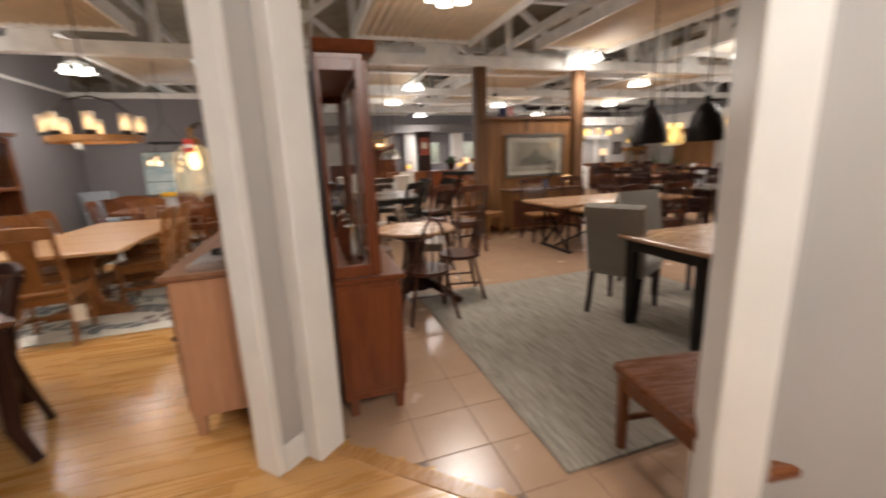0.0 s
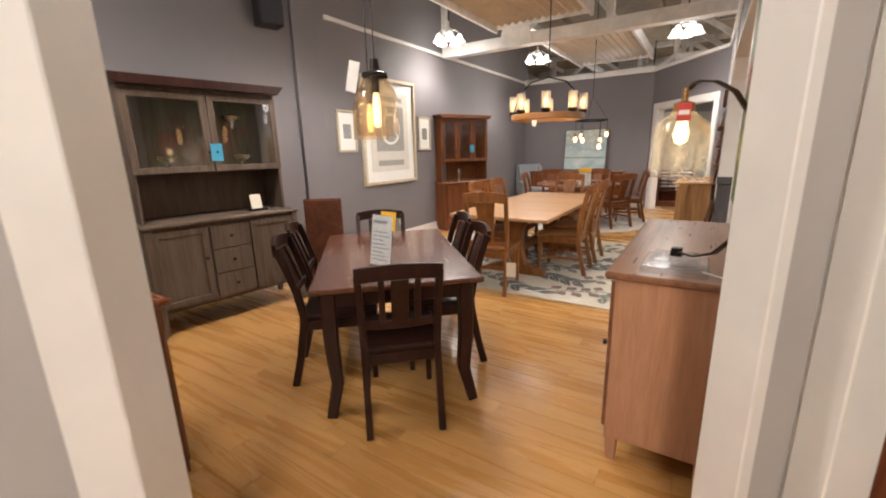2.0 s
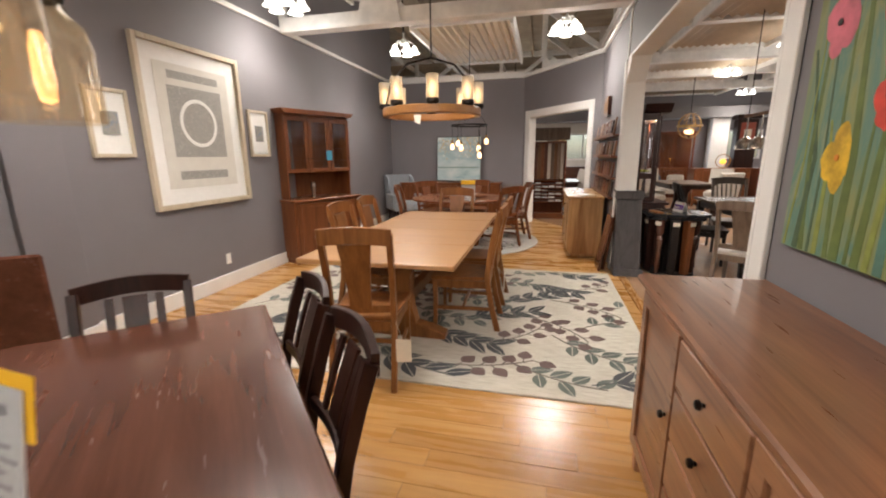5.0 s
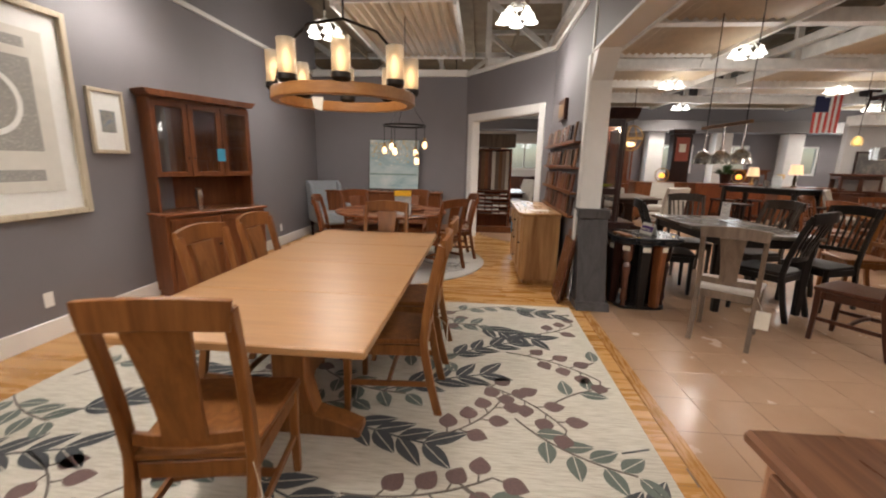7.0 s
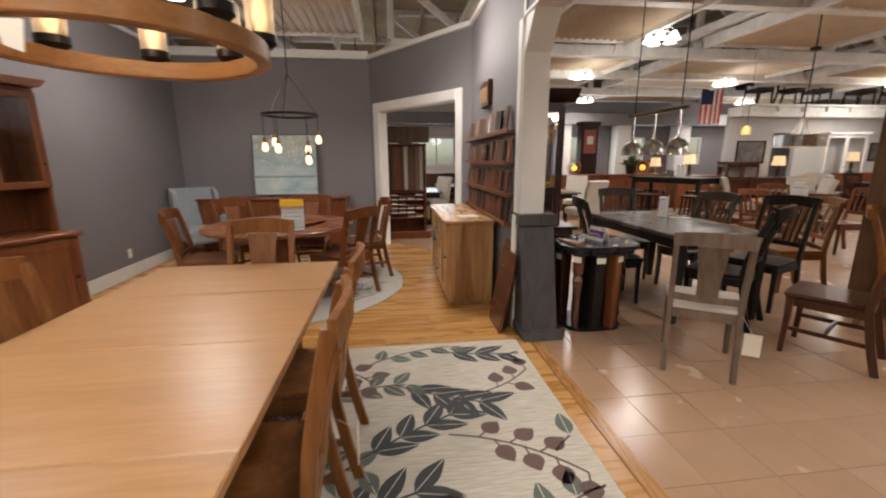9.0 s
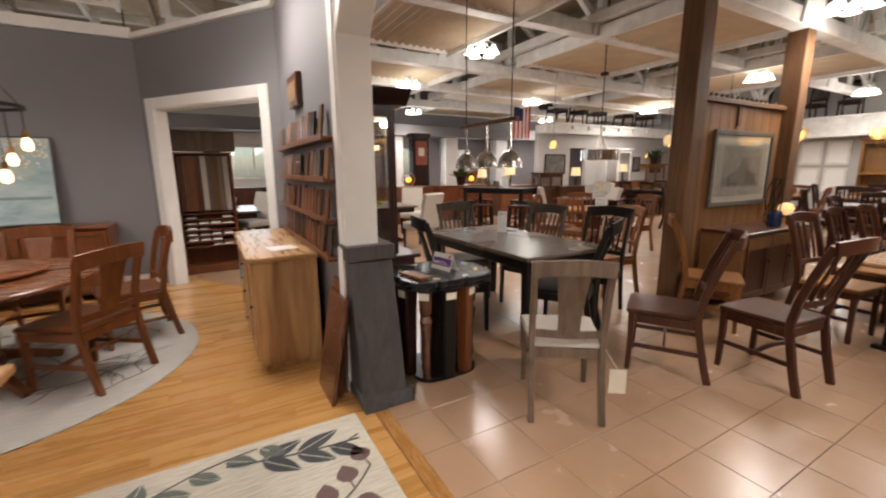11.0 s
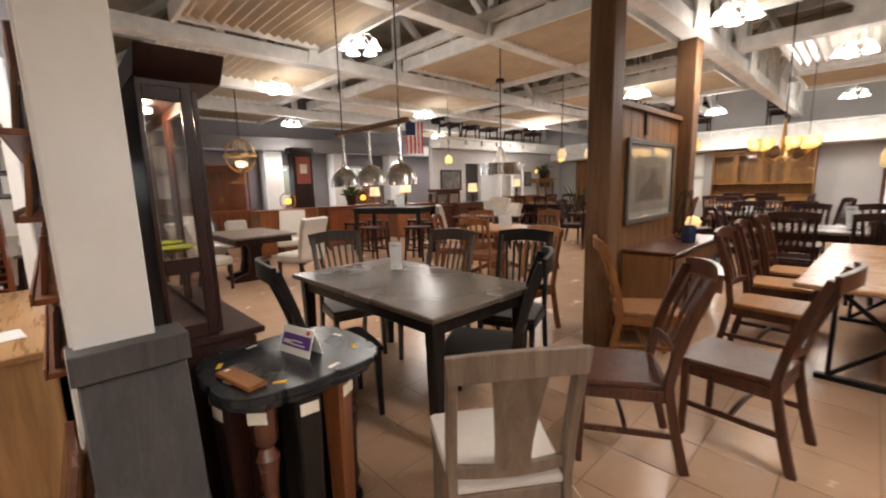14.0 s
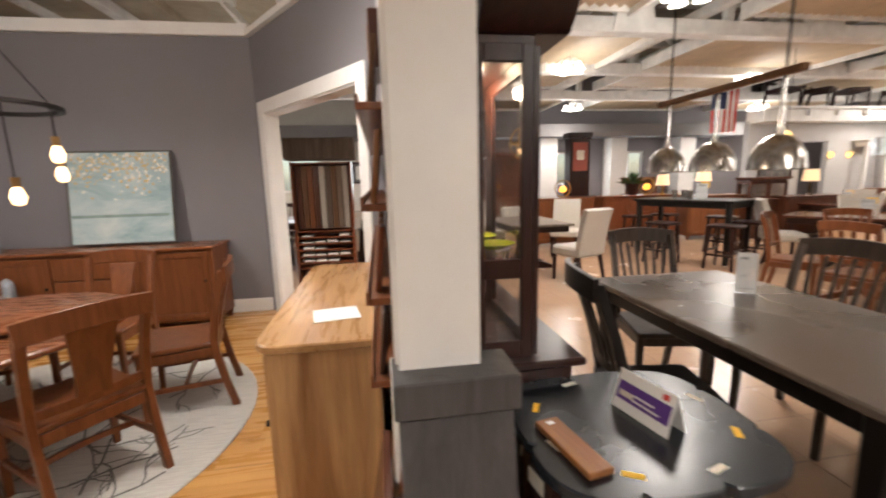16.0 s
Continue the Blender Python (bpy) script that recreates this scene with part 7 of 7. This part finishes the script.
# east wall: oak hutch, frames, open door, exit sign, ledge with chairs
oh = cabinet("oak_hutch", "large light oak hutch with glazed doors on the far wall", at(13.95, 7.68, -90), 2.35, 0.5, 0.9, LIGHTOAK, LIGHTOAK, LIGHTOAK, [(1, "door"), (1, 3), (1, 3), (1, "door")], 0.06, category="hutch", toe=True)
upper_case(oh, 2.3, 0.36, 0.48, 0.9, 2.08, LIGHTOAK, 4, 1, 0.07, 0.3)
for y in (9.4, 10.0):
    for z_ in (1.80, 1.05):
        picture("botanical_print", "white framed botanical print on the far wall", Matrix.Translation((14.495, y, z_)) @ Matrix.Rotation(radians(-90), 4, "Z"), 0.5, 0.66, WHITE, 0.02, PAPER, print_material("botanical", [(0.7, 0.68, 0.62), (0.66, 0.62, 0.52), (0.3, 0.3, 0.2)], 5), 0.03)
dd = thing("exterior_door", "open doorway with brown frame to the bright outside", "door", kind="structure")
for b_ in (box(14.42, 5.25, 0, 14.5, 5.33, 2.1), box(14.42, 4.30, 0, 14.5, 4.38, 2.1), box(14.42, 4.38, 2.06, 14.5, 5.25, 2.14)):
    part("door_frame", b_, DARKBROWN, dd)
part("door_leaf", join(None, box(0, 0, 0.01, 0.9, 0.045, 2.04, 0.004), at(14.52, 4.34, -8)), DARKBROWN, dd)
cabinet("brown_armoire", "tall brown wooden cabinet beside the exterior door", at(13.98, 3.3, -90), 1.3, 0.5, 1.95, WALNUT, WALNUT, WALNUT, [(1, "door"), (1, "door")], 0.08)
ex = thing("exit_sign", "small green exit sign above the door", "sign", at(14.46, 4.95, 0, 2.28))
part("case", box(-0.02, -0.17, 0, 0.03, 0.17, 0.2, 0.004), WHITE, ex)
part("green_face", box(-0.024, -0.12, 0.04, -0.021, 0.12, 0.16, 0), glow("green_sign", (0.1, 0.9, 0.3), 0.8, (0.1, 0.5, 0.2)), ex)
structure("mezzanine_ledge", box(13.7, -4.9, 2.2, 14.48, 14.19, 2.68, 0.006), TRUSS_WHITE, "white ledge along the far wall carrying stored chairs", "ledge")
structure("mezzanine_ledge", box(7.6, 13.75, 2.44, 13.69, 14.19, 2.68, 0.006), TRUSS_WHITE, "white ledge above the pale partition carrying stored chairs", "ledge")
for k in range(26):
    structure("ledge_bracket", box(13.62, -4.5 + 0.7 * k, 2.56, 13.7, -4.38 + 0.7 * k, 2.68, 0.004), TRUSS_WHITE, "white bracket on the ledge front", "bracket")
structure("ledge_rail", box(13.56, -4.9, 2.682, 13.72, 13.4, 2.73, 0.004), TRUSS_WHITE, "white top rail of the ledge", "rail")
for k in range(9):
    structure("ledge_bracket", box(7.9 + 0.7 * k, 13.67, 2.56, 8.02 + 0.7 * k, 13.75, 2.68, 0.004), TRUSS_WHITE, "white bracket on the ledge front", "bracket")
structure("ledge_rail", box(7.6, 13.61, 2.682, 13.55, 13.77, 2.73, 0.004), TRUSS_WHITE, "white top rail of the ledge", "rail")
for y in (1.4, 2.2, 3.0, 4.1, 4.9, 7.4, 9.2, 10.0, 10.6, 11.4):
    move(dchair, at(14.1, y, 90 + 20 * math.sin(y), 2.68))
for x in (8.2, 9.1, 9.9, 11.2, 12.3):
    move(dchair, at(x, 13.95, 180 + 25 * math.sin(5 * x), 2.68))
pink = thing("pink_trailer", "pink-red painted trailer side outside the door", "trailer", at(24, 5))
part("side", box(0, -6, 1.15, 2.4, 7, 3.6, 0.03), paint("pink_paint", (0.78, 0.30, 0.38), 0.5, 1, 0.1), pink)
for y in (-4, 5):
    part("wheel", lathe([(0, -0.12), (0.42, -0.12), (0.45, 0), (0.42, 0.12), (0, 0.12)], 20, Matrix.Translation((0.3, y, 0.45)) @ Matrix.Rotation(radians(90), 4, "Y")), IRON, pink)
# lamps, cabinets and plants along the far side of the hall
def wall_sconce(x, y, z, deg):
    t = thing("wall_sconce", "small brass wall sconce with a lit amber shade", "wall lamp", at(x, y, deg, z), "wall sconces of the far hall")
    part("plate", box(-0.05, -0.02, -0.09, 0.05, 0, 0.09, 0.005), BRASS, t)
    part("arm", sweep([(0, -0.02, -0.03), (0, -0.09, -0.05), (0, -0.12, 0.01)], 0.01, segs=6), BRASS, t)
    part("shade", lathe([(0.03, 0.0), (0.075, 0.06), (0.085, 0.15), (0.08, 0.15), (0.07, 0.06), (0.0, 0.01)], 16, Matrix.Translation((0, -0.12, 0))), AMBERGLASS, t, "amber glass shade")
    part("bulb", lathe([(0, 0.02), (0.03, 0.04), (0.038, 0.08), (0.02, 0.12), (0, 0.13)], 12, Matrix.Translation((0, -0.12, 0))), ARCBULB, t, "glowing bulb")


for x, y, z, deg in ((9.72, 14.195, 1.68, 0), (10.22, 14.195, 1.68, 0), (12.75, 14.195, 1.75, 0), (14.49, 12.6, 1.8, -90), (5.21, 7.0, 1.72, 90), (-0.48, 17.195, 1.72, 0)):
    wall_sconce(x, y, z, deg)


def china_cabinet(m, w, h, body, label):
    t = cabinet("china_cabinet", label, m, w, 0.45, 0.85, body, body, body, [(1, "door"), (1, "door")], 0.06, category="cabinet", toe=True)
    upper_case(t, w - 0.05, 0.33, 0.44, 0.85, h, body, 2, 2, 0.06)
    return t


china_cabinet(at(10.95, 13.7), 1.3, 2.0, WHITE, "white painted china cabinet with glazed doors")
china_cabinet(at(7.95, 13.7), 1.0, 1.25, DARKBROWN, "low dark wooden cabinet with glazed doors")
china_cabinet(at(13.0, 13.7), 1.1, 1.5, LIGHTOAK, "light oak china cabinet with glazed doors")
china_cabinet(at(2.9, 16.4), 1.2, 2.0, REDWOOD, "red-brown china cabinet between the far windows")
china_cabinet(at(6.95, 16.4), 1.2, 1.3, CHERRY, "cherry china cabinet under the far window")


def table_lamp(x, y, z, h):
    t = thing("table_lamp", "table lamp with a lit cream drum shade", "lamp", at(x, y, 0, z), "table lamps of the far hall")
    part("foot", lathe([(0, 0), (0.075, 0), (0.07, 0.02), (0.03, 0.05), (0.045, h * 0.3), (0.02, h * 0.55), (0.012, h * 0.7)], 16), BRONZE, t)
    part("shade", lathe([(0.15, h * 0.55), (0.12, h), (0.115, h), (0.145, h * 0.55)], 24), SHADE, t, "lit cream shade")


for x, y, z in ((6.7, 14.2, 0.95), (8.9, 13.75, 0.9), (11.5, 14.05, 1.0)):
    table_lamp(x, y, z, 0.55)


def potted_plant(x, y, z, size, seed):
    t = thing("potted_plant", "leafy green plant in a dark pot", "plant", at(x, y, 0, z))
    part("pot", lathe([(0, 0), (0.10, 0), (0.14, 0.2), (0.15, 0.24), (0.135, 0.24), (0.12, 0.2), (0, 0.2)], 20), ESPRESSO, t)
    pr2, bm = random.Random(seed), bmesh.new()
    for k in range(70):
        a, tilt, ln = pr2.uniform(0, 6.28), pr2.uniform(0.15, 1.3), size * pr2.uniform(0.5, 1.0)
        d = Vector((math.cos(a) * math.sin(tilt), math.sin(a) * math.sin(tilt), math.cos(tilt)))
        sd = Vector((-math.sin(a), math.cos(a), 0)) * 0.022
        p0 = Vector((0, 0, 0.2))
        p1, p2 = p0 + d * ln * 0.6, p0 + d * ln + Vector((0, 0, -0.12 * ln))
        v = [bm.verts.new(q) for q in (p0 + sd * 0.2, p1 + sd, p2, p1 - sd, p0 - sd * 0.2)]
        bm.faces.new(v)
    o_ = part("leaves", bm, paint("leaf_green", (0.045, 0.085, 0.025), 0.5, 12, 0.4), t, "", None, False)
    o_["kind"] = "stuff"


potted_plant(13.3, 12.7, 0.0, 1.5, 4)
potted_plant(12.9, 13.85, 1.56, 0.5, 5)
potted_plant(5.05, 14.25, 1.0, 0.4, 6)
for x, y, z in ((6.0, 11.8, 1.85), (9.2, 11.0, 1.9), (11.6, 10.8, 1.9), (8.0, 6.2, 1.8), (2.9, 15.3, 1.9)):
    jp = thing("globe_pendant", "small lit glass pendant in the hall", "pendant lamp", Matrix.Translation((x, y, z)), "small glass pendants")
    part("globe", lathe([(0.06, 0), (0.085, 0.03), (0.09, 0.1), (0.07, 0.16), (0.03, 0.2), (0.025, 0.2), (0.065, 0.155), (0.084, 0.1), (0.08, 0.03)], 18), AMBERGLASS, jp, "amber glass globe")
    part("bulb", lathe([(0, 0.03), (0.03, 0.05), (0.036, 0.09), (0.015, 0.15), (0, 0.19)], 12), ARCBULB, jp, "glowing bulb")
    cord(jp, 0, 0, 0.2, 1.35, 0.005)
picture("dark_picture", "dark portrait print in a black frame on the cream wall", Matrix.Translation((-0.80, 17.195, 1.66)), 0.40, 0.55, ESPRESSO, 0.035, PAPER, print_material("grey_print", [(0.03, 0.03, 0.035), (0.2, 0.2, 0.2)], 4), 0.07)
# wood panelling on the east wall
structure("wall_panel_east", box(14.44, 11.6, 0, 14.495, 13.4, 2.18, 0.004), BARN, "brown wood panelling on the far wall", "wall")

# bookcase of samples seen through the cased opening
bc = thing("sample_bookcase", "dark bookcase packed with fabric and wood samples", "bookcase", at(-1.0, 11.35, 0))
for b_ in (box(-0.36, 0, 0, -0.33, 0.3, 1.68), box(0.33, 0, 0, 0.36, 0.3, 1.68), box(-0.33, 0.27, 0, 0.33, 0.3, 1.68)):
    part("panel", b_, REDWOOD, bc)
for z_ in (0.0, 0.35, 0.42, 0.5, 0.58, 0.66, 0.74, 0.82, 1.65):
    part("shelf", box(-0.33, 0.01, z_, 0.33, 0.27, z_ + 0.02), REDWOOD, bc)
part("header", box(-0.42, -0.02, 1.70, 0.42, 0.3, 1.96, 0.01), WEATHERED, bc, "grey header board")
part("plinth", box(-0.42, -0.1, 0, 0.42, 0.0, 0.12), CHERRY, bc)
br = random.Random(6)
for z_ in (0.37, 0.44, 0.52, 0.60, 0.68, 0.76):
    for k in range(4):
        if br.random() < 0.7:
            ps = thing("paper_stack", "low stack of white leaflets on a shelf", "paper", at(-1.22 + 0.15 * k, 11.47, 0, z_), "leaflets in the bookcase")
            part("sheet", box(-0.06, -0.09, 0, 0.06, 0.09, br.uniform(0.012, 0.035), 0.001), PAPER, ps)
for k in range(9):
    hs = thing("hanging_sample", "hanging fabric sample in the bookcase", "fabric sample", at(-1.28 + 0.07 * k, 11.40, 0, 0.84), "hanging samples")
    part("cloth", box(-0.033, 0.0, 0.02, 0.033, 0.05, 0.79, 0.006), br.choice([CHERRY, WEATHERED, LINEN, DRIFT, POST, DARKBROWN]), hs)
for x, y, deg in ((-3.4, 12.6, -90), (1.6, 15.8, 0)):
    cabinet("low_cabinet", "dark wooden cabinet in the back hall", at(x, y, deg), 1.5, 0.5, 1.3, DARKBROWN, DARKBROWN, DARKBROWN, [(1, "door"), (1, "door")], 0.08)

# ---- floors, laid piece by piece ----
structure("floor", box(WEST - 0.2, SOUTH - 0.2, -0.25, EAST + 0.2, NORTH + 0.2, -0.003, 0), GROUT, "brown grout bed under the floor tiles", "floor", False)
structure("ground", box(EAST + 0.2, -60, -0.3, 90, 80, -0.02, 0), paint("forecourt", (0.80, 0.78, 0.75), 0.9, 1, 0.15), "sunlit pale concrete outside the door", "ground", False)


def tile_material():
    m, n, l, b = mat("terracotta_tile", 0.2)
    v = coords(n, l, (1, 1, 1))
    a, f = noise_tex(n, l, v, 3.5, 5), noise_tex(n, l, v, 40, 3)
    c = ramp(n, l, a, [(0.25, (0.39, 0.245, 0.155)), (0.55, (0.42, 0.268, 0.172)), (0.8, (0.455, 0.295, 0.195))])
    oi = n.new("ShaderNodeObjectInfo")
    c = mixed(n, l, 0.5, c, ramp(n, l, oi.outputs["Random"], [(0, (0.90, 0.89, 0.88)), (1, (1, 1, 1))]), "MULTIPLY")
    l.new(c, b.inputs["Base Color"])
    spread(n, l, b, a, 0.18, 0.32)
    bump(n, l, b, f, 0.04, 0.003)
    return m


def plank_material():
    m, n, l, b = mat("oak_strip_floor", 0.2)
    v = coords(n, l, (0.5, 5.5, 5.5))
    big, fine = noise_tex(n, l, v, 1.6, 5, 0.6, 1.5), noise_tex(n, l, v, 10, 3)
    c = ramp(n, l, big, [(0.25, (0.44, 0.215, 0.062)), (0.5, (0.53, 0.28, 0.088)), (0.8, (0.61, 0.345, 0.12))])
    c = mixed(n, l, 0.2, c, ramp(n, l, fine, [(0.3, (0.6, 0.55, 0.5)), (0.65, (1, 1, 1))]), "MULTIPLY")
    oi = n.new("ShaderNodeObjectInfo")
    c = mixed(n, l, 0.6, c, ramp(n, l, oi.outputs["Random"], [(0, (0.72, 0.66, 0.6)), (0.5, (0.95, 0.93, 0.9)), (1, (1.0, 1.0, 1.0))]), "MULTIPLY")
    l.new(c, b.inputs["Base Color"])
    spread(n, l, b, big, 0.18, 0.38)
    bump(n, l, b, fine, 0.03, 0.003)
    b.inputs["Coat Weight"].default_value, b.inputs["Coat Roughness"].default_value = 0.3, 0.2
    return m


TILE, PLANK = tile_material(), plank_material()


def piece_mesh(name, w, d, h, chamfer, material):
    """A flat piece with chamfered upper edges, its corner at the origin."""
    bm = bmesh.new()
    c = chamfer
    lo = [bm.verts.new(p) for p in ((0, 0, -0.006), (w, 0, -0.006), (w, d, -0.006), (0, d, -0.006))]
    mid = [bm.verts.new(p) for p in ((0, 0, h - c), (w, 0, h - c), (w, d, h - c), (0, d, h - c))]
    hi = [bm.verts.new(p) for p in ((c, c, h), (w - c, c, h), (w - c, d - c, h), (c, d - c, h))]
    for p, q in ((lo, mid), (mid, hi)):
        for k in range(4):
            bm.faces.new((p[k], p[(k + 1) % 4], q[(k + 1) % 4], q[k]))
    bm.faces.new(hi)
    me = bpy.data.meshes.new(name)
    bm.to_mesh(me)
    bm.free()
    me.materials.append(material)
    return me


def diagonal(x):
    """The line, in y, along which the boards of the entry meet the tiles."""
    return 1.90 - 0.955 * (x - 0.06)


def is_wood(x, y):
    if x < -0.2:
        return x > -4.5 and y < 11.2 and not (x > -1.56 and y > 10.9 - (x + 1.56) * 1.395)
    return x < 1.6 and y < diagonal(x)


TS = 0.335
tile_mesh = piece_mesh("tile", TS - 0.0045, TS - 0.0045, 0.0, 0.0015, TILE)
floor_tiles = thing("tiled_floor", "glossy terracotta floor tiles laid square with thin joints", "tiled floor", kind="structure")
rest_v, rest_f, count = [], [], 0
for i in range(-27, 44):
    for j in range(-21, 46):
        x, y = 0.073 + i * TS, 1.978 + j * TS
        cx, cy = x + TS / 2, y + TS / 2
        if not (WEST < cx < EAST and SOUTH < cy < NORTH) or is_wood(cx, cy) or (cx < -0.2 and cy < 9.0):
            continue
        if x < -0.155 < x + TS and y > 1.6:
            k = len(rest_v)
            w = TS - 0.0045
            rest_v += [(-0.154, y, 0), (x + w, y, 0), (x + w, y + w, 0), (-0.154, y + w, 0)]
            rest_f.append((k, k + 1, k + 2, k + 3))
            continue
        if -0.2 < x < 3.4 and 1.2 < y < 7.6 and count < 295:
            o = new("tile", tile_mesh)
            o.location, o.parent = (x, y, random.uniform(-0.0006, 0.0)), floor_tiles
            count += 1
        else:
            k = len(rest_v)
            w = TS - 0.0045
            z = -0.0015 if x < 0.5 and y > 8.6 else 0
            rest_v += [(x, y, z), (x + w, y, z), (x + w, y + w, z), (x, y + w, z)]
            rest_f.append((k, k + 1, k + 2, k + 3))
me = bpy.data.meshes.new("far_tiles")
me.from_pydata(rest_v, [], rest_f)
me.materials.append(TILE)
far = new("far_tiles", me)
far.parent = floor_tiles
far["kind"] = "stuff"

board_floor = thing("board_floor", "glossy honey oak strip floor", "wooden floor", kind="structure")
PW = 0.115
rng = random.Random(5)
lengths = [0.9, 1.2, 1.5, 1.8]
plank_mesh = {q: piece_mesh("plank", q - 0.0015, PW - 0.0015, 0.0, 0.0012, PLANK) for q in lengths}
rest_v, rest_f, count = [], [], 0
y = -3.0
while y < 11.1:
    x = -4.5 - rng.uniform(0, 0.8)
    yc = y + PW / 2
    end = -0.235 if yc > 1.98 else min(1.6, 0.06 + (1.90 - yc) / 0.955)
    if yc > 9.0:
        end = min(end, -1.56 + max(0, 10.95 - yc) / 1.395 + 0.34)
    while x < end - 0.02:
        q = rng.choice(lengths)
        if x + q > end:
            q = end - x
        if q in plank_mesh and count < 295 and 0.9 < y < 8.9 and x > -3.2 and not (4.2 < y < 6.7 and x > -3.8):
            o = new("plank", plank_mesh[q])
            o.location, o.parent = (x, y, rng.uniform(-0.0004, 0)), board_floor
            count += 1
        else:
            k = len(rest_v)
            rest_v += [(x, y, 0), (x + q - 0.0015, y, 0), (x + q - 0.0015, y + PW - 0.0015, 0), (x, y + PW - 0.0015, 0)]
            rest_f.append((k, k + 1, k + 2, k + 3))
        x += q
    y += PW
me = bpy.data.meshes.new("far_planks")
me.from_pydata(rest_v, [], rest_f)
me.materials.append(PLANK)
far = new("far_planks", me)
far.parent = board_floor
far["kind"] = "stuff"
EDGE_OAK = wood("edge_board_oak", (0.36, 0.16, 0.045), (0.52, 0.27, 0.09), "y", 0.25)
part("edge_board", box(-0.235, 3.87, -0.005, -0.155, 6.79, 0.006, 0.003), EDGE_OAK, board_floor, "oak edge board along the tiles")
e = part("edge_board", box(0, -0.09, -0.005, 1.5, 0.0, 0.006, 0.003), EDGE_OAK, board_floor, "oak edge board along the tiles")
e.matrix_basis = Matrix.Translation((0.07, 1.90, 0)) @ Matrix.Rotation(math.atan2(-0.955, 1), 4, "Z")
